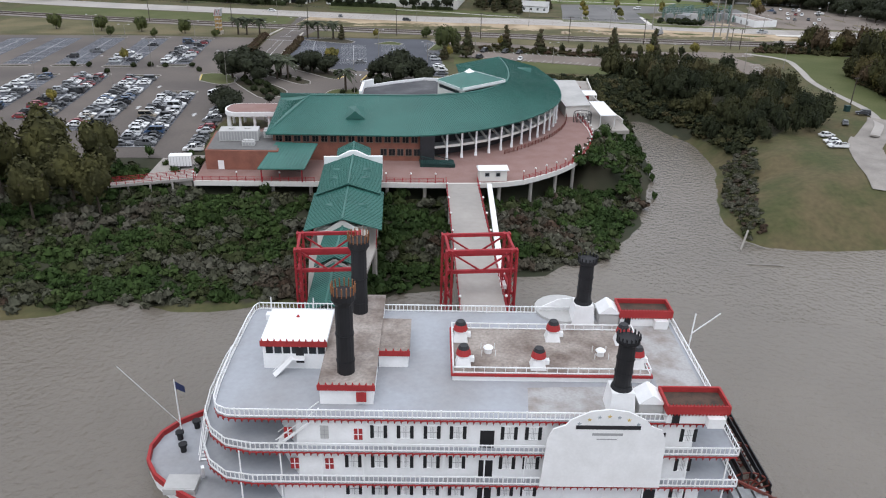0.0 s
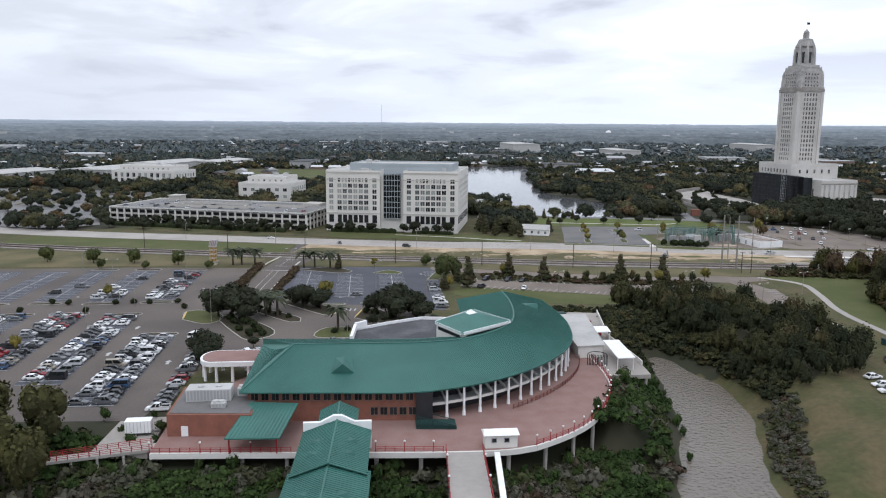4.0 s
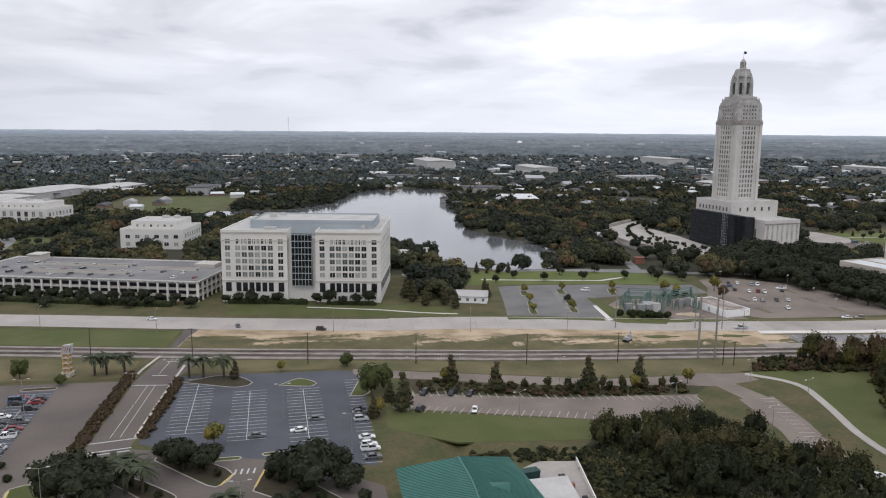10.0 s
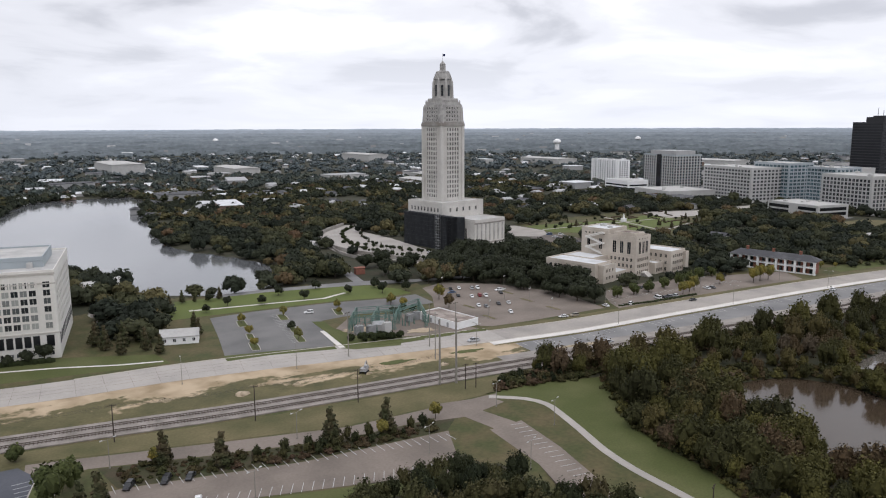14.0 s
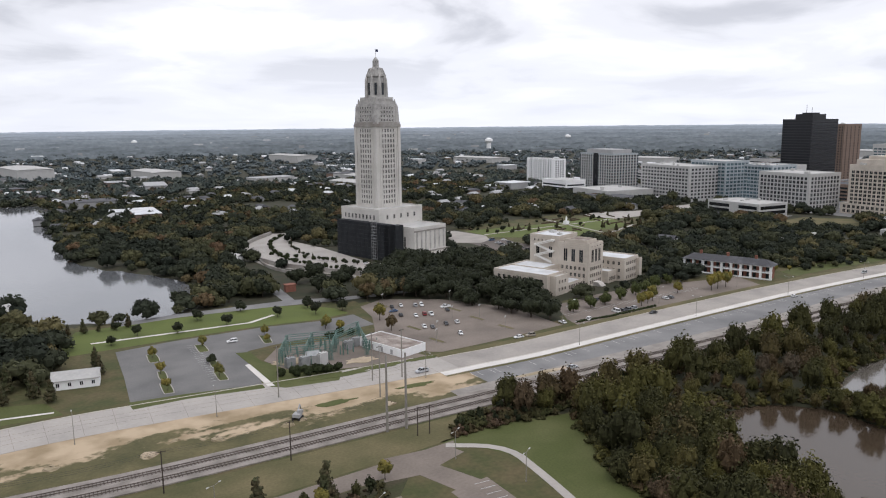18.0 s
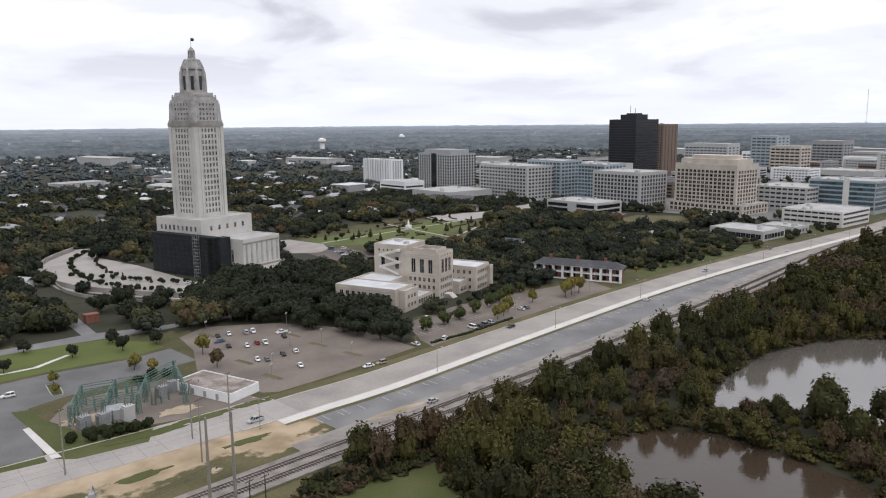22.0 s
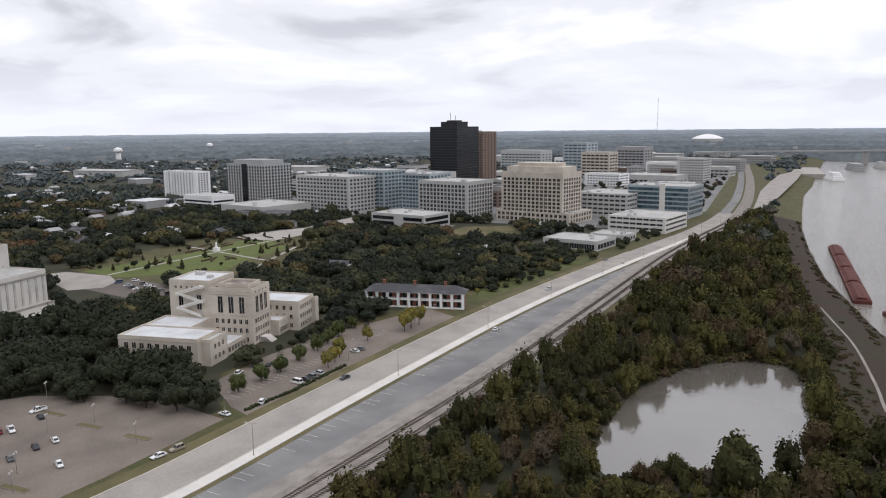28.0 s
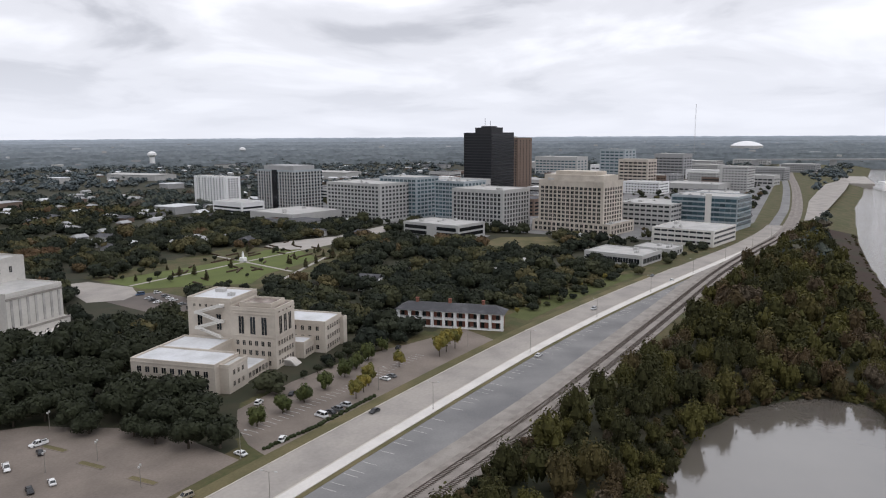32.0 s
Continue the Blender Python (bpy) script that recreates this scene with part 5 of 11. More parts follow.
# galleried barracks
barr = empty("galleried_house", pose(467, 400, 0, 0, 0, 11), "long two-storey house with white columned galleries", "building")
s = Shape(); s.box(3, 11, -53, -1, 0, 8)
s.obj("wall", ["brick"], barr)
s = Shape(); s.box(0, 3.1, -54, 0, 4.0, 4.4); s.box(0, 3.1, -54, 0, 7.9, 8.5); s.box(0, 3.1, -54, 0, -0.5, 0.3)
s.obj("gallery_floor", ["white"], barr)
for i in range(10):
    s = Shape(); s.box(-0.1, 1.2, -54.2 + i * 5.88, -52.9 + i * 5.88, 0, 8.0); s.box(-0.25, 1.35, -54.4 + i * 5.88, -52.7 + i * 5.88, 7.5, 7.95)
    s.obj("column", ["white"], barr)
s = Shape()
for i in range(110):
    s.box(0.15, 0.22, -53.6 + i * 0.48, -53.5 + i * 0.48, 4.4, 5.3)
s.box(0.1, 0.28, -54, 0, 5.3, 5.42)
s.obj("balustrade", ["white"], barr)
s = Shape()
s.hexa([(-0.8, -55, 8.4), (12, -55, 8.4), (12, 1, 8.4), (-0.8, 1, 8.4)], [(5.2, -49.5, 11.6), (6, -49.5, 11.6), (6, -4.5, 11.6), (5.2, -4.5, 11.6)])
s.obj("roof", ["roofdark"], barr)
for y in (-44, -27, -10):
    s = Shape(); s.box(5, 6.2, y, y + 1.4, 10.5, 13.4); s.box(4.85, 6.35, y - 0.15, y + 1.55, 13.4, 13.7)
    s.obj("chimney", ["brick"], barr)
for r in range(2):
    for i in range(14):
        put("shutter_door", window_mesh(1.5, 2.5, "green"), barr, pose(3, -51 + i * 3.75, 0.5 + 4.1 * r, 0, 0, -90))

# downtown
office("stepped_office", 850, 420, -13, 42, 70, 50, "buff", "twelve-storey cream stepped office tower", 14, 9, 3.1, 2.6, "buff", 7, 10, 3.9, margin=2)
office("stone_podium", 844, 418, -13, 52, 84, 11, "buff", "cream stone base of the stepped office tower", 16, 2, 3.0, 3.0, "buff", 8, 1.5, 4.5, margin=2)
b = office("black_tower", 1115, 628, -13, 56, 47, 96, "blackmull", "black glass office tower in the city", 0, 0, 1, 1, units=0, roofmat="roofdark")
s = Shape(); s.box(14, 42, -14, 14, 95, 103); s.box(20, 36, -8, 8, 103, 105); s.rod((24, 4, 105), (24, 4, 116), 0.4); s.rod((18, -9, 103), (18, -9, 112), 0.4)
s.obj("plant_room", ["blackmull"], b)
s = Shape()
for k in range(24):
    z = 4 + k * 3.8
    s.box(-0.25, 0, -22.9, 22.9, z, z + 2.6); s.box(0.6, 55.4, -23.75, -23.5, z, z + 2.6)
s.obj("glazing_band", ["blackglass"], b)
b = office("brown_tower", 1245, 628, -13, 40, 29, 88, "browntower", "brown brick office tower in the city", 6, 20, 2.2, 2.2, "brown", 4, 6, 4.0)
b = office("ribbed_office", 897, 808, -13, 46, 70, 52, "greyblue", "grey office tower with tall white ribs", 0, 0, 1, 1, units=3)
for i in range(14):
    if i in (6, 7):
        continue
    s = Shape(); s.box(-0.9, 0.1, -34.5 + i * 5.0, -32.6 + i * 5.0, 0, 50)
    s.obj("rib", ["offwhite"], b)
for i in range(9):
    s = Shape(); s.box(1 + i * 5.0, 2.9 + i * 5.0, -35.9, -34.9, 0, 50)
    s.obj("rib", ["offwhite"], b)
for k in range(12):
    s = Shape(); s.box(-0.5, 0.1, -35, 35, 3 + 4 * k, 5.4 + 4 * k); s.box(0, 46, -35.5, -34.9, 3 + 4 * k, 5.4 + 4 * k)
    s.obj("glazing_band", ["glass"], b)
s = Shape(); s.box(-0.6, 0.2, -4.5, 5.0, 0, 52)
s.obj("glazing_recess", ["blackglass"], b, "dark glazed centre bay")
s = Shape(); s.box(6, 40, -28, 28, 51, 57)
s.obj("crown", ["grey"], b)
office("long_office", 853, 668, -13, 50, 83, 42, "offwhite", "long pale office block with gridded windows", 15, 9, 3.2, 2.3, "grey", 8, 3, 4.2, margin=2)
office("glass_annex", 893, 633, -13, 40, 56, 47, "greyblue", "blue-grey glazed office block", 9, 10, 4.6, 2.6, "blue", 6, 3, 4.3, margin=1)
office("rusticated_office", 839, 513, -13, 50, 63, 40, "offwhite", "cream stone office block with many small windows", 13, 8, 2.8, 2.8, "grey", 9, 4, 4.2, margin=2)
office("glass_slab", 875, 560, -13, 40, 40, 45, "greyblue", "blue-grey glass slab behind stone offices", 8, 10, 3.8, 2.6, "blue", 6, 3, 4.1, margin=1)
b = office("apartment_slab", 949, 961, -13, 24, 74, 38, "white", "white apartment slab in the city", 10, 11, 2.4, 1.5, "grey", 4, 3, 3.1, margin=3)
for i in range(6):
    s = Shape(); s.box(-1.2, 0.1, -35 + i * 13, -32 + i * 13, 0, 39)
    s.obj("stair_fin", ["white"], b)
office("low_hall", 785, 728, -13, 70, 70, 13, "offwhite", "low flat-roofed white hall", 14, 1, 4, 3.5, "grey", 6, 2.5, 4, margin=3)
b = office("gallery_building", 757, 525, -13, 42, 64, 14, "offwhite", "low white building with deep horizontal bands", 0, 0, 1, 1, units=4)
for z in (3.2, 8.2):
    s = Shape(); s.box(-0.2, 0.2, -30, -8, z, z + 3.2); s.box(-0.2, 0.2, 4, 30, z, z + 3.2); s.box(3, 39, -32.2, -31.8, z, z + 3.2)
    s.obj("window_band", ["glass"], b)
b = office("visitor_hall", 690, 342, -13, 36, 46, 8.0, "offwhite", "low white hall with a broad flat roof", 10, 1, 4.4, 3.6, "grey", 6, 1.5, 4, margin=2)
office("visitor_annex", 738, 322, -13, 26, 30, 6.5, "offwhite", "low white side hall in the city", 5, 1, 3, 2.4, "grey", 4, 1.5, 4, margin=2)
office("car_store", 806, 309, -13, 58, 54, 14, "cream", "pale concrete parking structure", 8, 3, 5.2, 1.6, "grey", 9, 2.5, 4.2, margin=2)
b = office("glass_office", 928, 306, -13, 46, 66, 33, "greyblue", "blue glass office block with white bands", 0, 0, 1, 1, units=3)
for k in range(6):
    z = 4 + k * 4.7
    for i in range(12):
        s = Shape(); s.box(-0.3, 0.2, -32 + i * 5.35, -32 + i * 5.35 + 5.1, z, z + 3.0)
        s.obj("pane", ["glassblue"], b)
    s = Shape(); s.box(1, 45, -33.3, -32.8, z, z + 3.0)
    s.obj("pane", ["glassblue"], b)
s = Shape(); s.box(-0.8, 1, -8, -2, 0, 35)
s.obj("stone_pier", ["cream"], b)
office("city_garage", 912, 362, -13, 60, 58, 25, "offwhite", "open concrete city parking garage", 9, 5, 4.6, 1.9, "grey", 9, 3, 4.6, margin=1)
for x, y, sx, sy, h, mat, st, lab in ((1724, 701, 50, 103, 44, "offwhite", "blue", "pale office slab with ribbon windows"), (1575, 545, 50, 51, 64, "greyblue", "blue", "blue-grey glass tower in the city"), (1533, 497, 40, 57, 47, "buff", "brown", "pinkish stone office tower in the city"), (1791, 474, 50, 64, 50, "grey", "grey", "grey banded office tower in the city"), (1601, 373, 40, 86, 26, "white", "grey", "white office block in the city"), (1145, 705, 30, 49, 30, "white", "blue", "white building with blue bands"), (1340, 444, 40, 58, 18, "offwhite", "grey", "low white building in the city"), (1027, 610, 30, 42, 37, "offwhite", "grey", "pale office building in the city"), (1611, 298, 40, 72, 18, "offwhite", "grey", "low pale building in the city"), (1400, 380, 60, 90, 14, "offwhite", "grey", "low pale warehouse in the city"), (1250, 330, 40, 50, 12, "white", "grey", "small white building in the city"), (1480, 620, 40, 60, 22, "browntower", "brown", "brown brick block in the city"), (1260, 520, 50, 60, 20, "offwhite", "grey", "pale city block in the city"), (1680, 590, 40, 50, 30, "white", "grey", "white city block in the city")):
    n = max(3, int(sy / 9)); r = max(1, int((h - 3) / 6))
    office("city_building", x, y, -13, sx, sy, h, mat, lab, n, r, sy / n * 0.72, 2.6, st, 3, 3, 6, units=2, margin=2)
# setback crown of the stepped office
b = bpy.data.objects["stepped_office"]
s = Shape(); s.box(6, 36, -32, 32, 49.5, 55)
s.obj("crown", ["buff"], b)
s = Shape(); s.box(10, 32, -22, 22, 55, 58.5)
s.obj("crown", ["buff"], b)
# smaller blocks between the towers
rg = np.random.default_rng(17)
made = 0
for i in range(400):
    if made >= 46:
        break
    x, y = rg.uniform(790, 1700), rg.uniform(300, 900)
    sx, sy, h = rg.uniform(24, 46), rg.uniform(26, 60), rg.uniform(7, 20)
    corners = [(x + a, y + c) for a in (0, sx * 0.5, sx) for c in (-sy / 2, 0, sy / 2)]
    if any(inside(np.array([p[0]]), np.array([p[1]]), q)[0] for p in corners for q in FOOT) or min(np.hypot(p[0] - x, p[1] - y) for p in ROAD[::2]) < 70:
        continue
    made += 1
    b = empty("city_block", pose(x, y, 0, 0, 0, -13), ("pale flat-roofed city block", "brown brick flat-roofed city block", "white flat-roofed city block")[made % 3], "building")
    FOOT.append([(x - 6, y - sy / 2 - 12), (x + sx + 14, y - sy / 2 - 12), (x + sx + 14, y + sy / 2 + 6), (x - 6, y + sy / 2 + 6)])
    block(b, (0, sx, -sy / 2, sy / 2), -1, h, ("offwhite", "browntower", "white")[made % 3], ("roofgrey", "roofdark", "white")[int(rg.integers(0, 3))], units=0)
    for k in range(max(1, int(h / 4.5))):
        s = Shape(); s.box(-0.1, 0.1, -sy / 2 + 2, sy / 2 - 2, 1.5 + 4.2 * k, 3.6 + 4.2 * k); s.box(2, sx - 2, -sy / 2 - 0.1, -sy / 2 + 0.1, 1.5 + 4.2 * k, 3.6 + 4.2 * k)
        s.obj("window_band", ["glass"], b)
for x, y, sx, sy, h, mat, lab in ((1498, 373, 36, 49, 27, "offwhite", "white mid-rise block near the river"), (1448, 319, 40, 45, 40, "offwhite", "tall white slab near the river"), (1760, 285, 40, 74, 26, "grey", "broad grey block near the river"), (1481, 420, 30, 19, 24, "grey", "narrow grey city block"), (1336, 445, 40, 60, 19, "white", "low white block between office towers"), (2095, 227, 50, 76, 20, "grey", "grey shed near the river"), (2520, 358, 50, 95, 15, "offwhite", "long pale shed near the river"), (1980, 425, 50, 66, 21, "offwhite", "pale block among city trees"), (1569, 470, 40, 57, 17, "browntower", "low brown city block"), (2280, 470, 60, 90, 18, "offwhite", "far pale city block"), (1880, 610, 50, 70, 26, "grey", "grey city block behind the towers"), (2150, 640, 60, 90, 22, "offwhite", "far pale city block"), (1700, 560, 40, 60, 22, "browntower", "brown city block behind the towers"), (2420, 560, 60, 80, 16, "white", "far white shed among trees")):
    b = empty("city_block", pose(x, y, 0, 0, 0, -13), lab, "building")
    FOOT.append([(x - 6, y - sy / 2 - 12), (x + sx + 14, y - sy / 2 - 12), (x + sx + 14, y + sy / 2 + 6), (x - 6, y + sy / 2 + 6)])
    block(b, (0, sx, -sy / 2, sy / 2), -1, h, mat, "roofgrey", units=1, seed=int(x))
    for k in range(max(2, int(h / 4.4))):
        s = Shape()
        for q in np.arange(-sy / 2 + 2, sy / 2 - 3, 5.0):
            s.box(-0.15, 0.1, q, q + 2.6, 2.0 + 4.2 * k, 3.7 + 4.2 * k)
        for q in np.arange(2, sx - 4, 5.0):
            s.box(q, q + 2.6, -sy / 2 - 0.15, -sy / 2 + 0.1, 2.0 + 4.2 * k, 3.7 + 4.2 * k)
        s.obj("window_band", ["glass"], b)
slab("city_streets", [(826, 300), (1000, 262), (1240, 262), (1700, 262), (1760, 700), (1300, 960), (900, 960), (840, 620), (826, 440)], "asphalt", "grey paved streets of the city centre", z=0.02, cat="street")
KEEP_CLEAR.pop()

# ---- trees ----
RNG = np.random.default_rng(7)


def sphere_quads(n=7, m=4):
    v, f = [], []
    for j in range(m + 1):
        p = math.pi * (0.06 + 0.88 * j / m)
        for i in range(n):
            t = 2 * math.pi * i / n
            v.append((math.sin(p) * math.cos(t), math.sin(p) * math.sin(t), math.cos(p)))
    for j in range(m):
        for i in range(n):
            k = (i + 1) % n
            f.append((j * n + i, (j + 1) * n + i, (j + 1) * n + k, j * n + k))
    return np.array(v), np.array(f)


SPH_V, SPH_F = sphere_quads()
SPH_V2, SPH_F2 = sphere_quads(6, 3)
SPH_V3, SPH_F3 = sphere_quads(5, 2)


def crown(seed, lobes, count, size, core=True, small=False, loose=0.1):
    """Leaf clumps over several lobes (x, y, z, rx, rz): loose tilted scraps with gaps, over closed hearts. Places, faces and soft normals."""
    rg = np.random.default_rng(seed)
    vs, fs, ns, n = [], [], [], 0
    area = np.array([l[3] * l[3] for l in lobes]); area = area / area.sum()
    mid_c = np.mean([l[:3] for l in lobes], 0) - np.array([0, 0, 1.0])
    unit = lambda q: q / np.maximum(np.linalg.norm(q, axis=1), 1e-6)[:, None]
    for l, a in zip(lobes, area):
        c = np.array(l[:3]); k = max(4, int(count * a))
        d = rg.normal(size=(k, 3)); d[:, 2] = d[:, 2] * 0.9 + 0.3
        d = unit(d)
        p = c + d * np.array([l[3], l[3], l[4]]) * rg.uniform(0.86 - loose, 1.0 + loose, (k, 1))
        nrm = unit(d + rg.normal(scale=0.45, size=(k, 3)))
        t = unit(np.cross(nrm, rg.normal(size=(k, 3))))
        b = np.cross(nrm, t)
        s = size * rg.uniform(0.5, 1.3, (k, 1)); s2 = s * rg.uniform(0.5, 1.0, (k, 1))
        q = np.stack([p - t * s - b * s2 * 0.4, p - t * s * 0.1 - b * s2, p + t * s + b * s2 * 0.2, p + b * s2], 1)
        vs.append(q.reshape(-1, 3)); fs.append(np.arange(4 * k).reshape(-1, 4) + n); n += 4 * k
        soft_n = unit(0.5 * d + 0.3 * unit(p - mid_c) + 0.35 * nrm + np.array([0, 0, 0.12]))
        ns.append(np.repeat(soft_n, 4, 0))
        if core:
            sv, sf = ((SPH_V, SPH_F), (SPH_V2, SPH_F2), (SPH_V3, SPH_F3))[int(small)]
            h = sv * np.array([l[3], l[3], l[4]]) * (0.88 - 0.6 * loose) * (1 + rg.uniform(-0.12, 0.12, (len(sv), 1))) + c
            vs.append(h); fs.append(sf + n); n += len(h)
            ns.append(unit(h - c))
    return np.concatenate(vs), np.concatenate(fs), np.concatenate(ns)


def round_lobes(seed, r, z0, h, n):
    rg = np.random.default_rng(seed)
    out = [(0, 0, z0 + h * 0.5, r * 0.62, h * 0.45)]
    for i in range(n):
        t = 2 * math.pi * (i + rg.uniform(-0.3, 0.3)) / n
        q = r * rg.uniform(0.42, 0.66)
        out.append((q * math.cos(t), q * math.sin(t), z0 + h * rg.uniform(0.28, 0.66), r * rg.uniform(0.36, 0.5), h * rg.uniform(0.24, 0.36)))
    return out


def cone_lobes(r, z0, h, n=5):
    return [(0.12 * r * math.sin(3 * i), 0.12 * r * math.cos(5 * i), z0 + h * (i + 0.5) / n, r * (1.0 - 0.85 * i / n), h / n * 0.75) for i in range(n)]


KINDS = {
    "oak": dict(lobes=lambda s: round_lobes(s, 6.5, 1.8, 8.5, 8), count=1150, size=0.55, leaf="leaf_oak", trunk=(0.5, 4.0)),
    "shade": dict(lobes=lambda s: round_lobes(s, 3.4, 0.7, 6.6, 7), count=520, size=0.42, leaf="leaf_mid", trunk=(0.25, 3.0)),
    "yellow": dict(lobes=lambda s: round_lobes(s, 2.6, 1.8, 5.0, 5), count=300, size=0.42, leaf="leaf_yellow", trunk=(0.18, 3.0)),
    "rust": dict(lobes=lambda s: round_lobes(s, 2.8, 1.8, 5.2, 5), count=260, size=0.42, leaf="leaf_rust", trunk=(0.2, 3.0)),
    "cypress": dict(lobes=lambda s: cone_lobes(2.6, 0.9, 8.6), count=420, size=0.45, leaf="leaf_cedar", trunk=(0.22, 4.0)),
    "lawn": dict(lobes=lambda s: round_lobes(s, 3.0, 1.3, 4.6, 6), count=460, size=0.38, leaf="leaf_oak", trunk=(0.22, 2.2)),
    "tall": dict(lobes=lambda s: round_lobes(s, 4.2, 3.0, 10.5, 8), count=900, size=0.42, leaf="leaf_tall", trunk=(0.32, 6.5)),
    "bush": dict(lobes=lambda s: round_lobes(s, 1.5, 0.0, 2.4, 5), count=150, size=0.3, leaf="hedge", trunk=(0.1, 0.8)),
}
TREE_MESH = {}


def trunk_mesh(r, h, seed):
    rg = random.Random(seed)
    s = Shape()
    s.cone(0, 0, -0.6, h * 0.5, r, r * 0.75, 7); s.cone(0, 0, h * 0.5, h, r * 0.75, r * 0.5, 7)
    for i in range(4):
        t = i * 1.57 + rg.uniform(-0.4, 0.4)
        a = (0, 0, h * rg.uniform(0.55, 0.85)); b = (math.cos(t) * h * 0.5, math.sin(t) * h * 0.5, h * rg.uniform(1.2, 1.5))
        s.rod(a, b, r * 0.5)
    return s.mesh("trunk", ["bark"])


def tree(kind, x, y, size=1.0, label="", z=None, group="", turn=None, category="tree"):
    k = KINDS[kind]
    v = random.Random(x * 13.7 + y * 7.1).randrange(3)
    if (kind, v) not in TREE_MESH:
        vs, fs, ns = crown(31 * v + len(kind) * 7, k["lobes"](v + 5), k["count"], k["size"])
        TREE_MESH[kind, v] = (trunk_mesh(*k["trunk"], v), numpy_mesh("crown", vs, fs, [k["leaf"]], normals=ns))
    if z is None:
        z = float(height(x, y)[0])
    names = {"oak": "live_oak", "cypress": "conical_cypress", "bush": "shrub"}
    t = empty(names.get(kind, "tree"), pose(x, y, z, 0, 0, (x * 37 + y * 91) % 360 if turn is None else turn) @ Matrix.Diagonal((size, size, size * (0.92 + 0.16 * ((x * 3.3 + y * 5.1) % 1)), 1)), label or LABELS[kind], category, group)
    a, b = TREE_MESH[kind, v]
    put("trunk", a, t, Matrix.Identity(4)); put("crown", b, t, Matrix.Identity(4))
    return t


LABELS = {"oak": "broad dark green live oak on grass", "shade": "rounded green shade tree in a planted strip", "yellow": "small tree with yellowing autumn leaves", "rust": "small tree with rust brown autumn leaves", "cypress": "dark conical cypress tree with pointed top", "lawn": "young dark round tree on a lawn", "tall": "tall loose crowned riverside tree", "bush": "low rounded dark green shrub"}


def palm(x, y, size=1.0):
    if "palm" not in TREE_MESH:
        s = Shape(); s.cone(0, 0, -0.3, 4.2, 0.32, 0.26, 8); s.cone(0, 0, 4.2, 5.0, 0.36, 0.3, 8)
        tr = s.mesh("trunk", ["bark"])
        rg = random.Random(3)
        s = Shape()
        for i in range(34):
            t = 2 * math.pi * i / 34 * 5.3; up = rg.uniform(-0.35, 1.0)
            pts = []
            for q in range(5):
                d = 2.9 * q / 4
                pts.append((d * math.cos(t), d * math.sin(t), 5 + up * d * 0.9 - 0.22 * d * d))
            w = [0.05, 0.35, 0.42, 0.3, 0.03]
            nx_, ny_ = -math.sin(t), math.cos(t)
            for q in range(4):
                a, b = pts[q], pts[q + 1]
                s.face([(a[0] - nx_ * w[q], a[1] - ny_ * w[q], a[2] - 0.12), a, b, (b[0] - nx_ * w[q + 1], b[1] - ny_ * w[q + 1], b[2] - 0.12)])
                s.face([a, (a[0] + nx_ * w[q], a[1] + ny_ * w[q], a[2] - 0.12), (b[0] + nx_ * w[q + 1], b[1] + ny_ * w[q + 1], b[2] - 0.12), b])
        TREE_MESH["palm"] = (tr, s.mesh("fronds", ["leaf_palm"]))
    t = empty("palm_tree", pose(x, y, 0, 0, 0, (x * 71 + y * 13) % 360) @ Matrix.Diagonal((size, size, size, 1)), "date palm with arching grey green fronds", "palm tree", "palms round the drive")
    put("trunk", TREE_MESH["palm"][0], t, Matrix.Identity(4)); put("fronds", TREE_MESH["palm"][1], t, Matrix.Identity(4))


def scatter(name, protos, pos, rot, scale, leaf, label, category="trees", tint=None):
    """One mesh of many trees: each place takes one of the prototype crowns, turned and scaled; tint: its place in the palette."""
    vs, fs, ns, ts, n = [], [], [], [], 0
    if tint is None:
        tint = np.random.default_rng(len(pos)).uniform(0, 1, len(pos))
    for i, (p, a, s) in enumerate(zip(pos, rot, scale)):
        v, f, m = protos[i % len(protos)]
        c, d = math.cos(a), math.sin(a)
        w = np.stack([(v[:, 0] * c - v[:, 1] * d) * s[0], (v[:, 0] * d + v[:, 1] * c) * s[0], v[:, 2] * s[1]], -1) + p
        vs.append(w); fs.append(f + n); n += len(w)
        ns.append(np.stack([m[:, 0] * c - m[:, 1] * d, m[:, 0] * d + m[:, 1] * c, m[:, 2]], -1)); ts.append(np.full(len(w), tint[i]))
    ob = new(name, numpy_mesh(name, np.concatenate(vs), np.concatenate(fs), [leaf], normals=np.concatenate(ns), tint=np.concatenate(ts)))
    return tagged(ob, label, category, kind="stuff")


def fill(poly, count, seed, gap=0.0, avoid=(), clear=True):
    """Random places inside a polygon, at least gap apart, outside the polygons to avoid."""
    rg = np.random.default_rng(seed)
    a = np.array(poly)
    lo, hi = a.min(0), a.max(0)
    p = rg.uniform(lo, hi, (count * 6, 2))
    ok = inside(p[:, 0], p[:, 1], poly)
    for q in avoid:
        ok &= ~inside(p[:, 0], p[:, 1], q)
    p = p[ok]
    out, cells = [], {}
    for x, y in p:
        if len(out) >= count:
            break
        if gap:
            k = (int(x // gap), int(y // gap))
            if any((x - cx) ** 2 + (y - cy) ** 2 < gap * gap for i in (-1, 0, 1) for j in (-1, 0, 1) for cx, cy in cells.get((k[0] + i, k[1] + j), ())):
                continue
            cells.setdefault(k, []).append((x, y))
        out.append((x, y))
    return np.array(out)


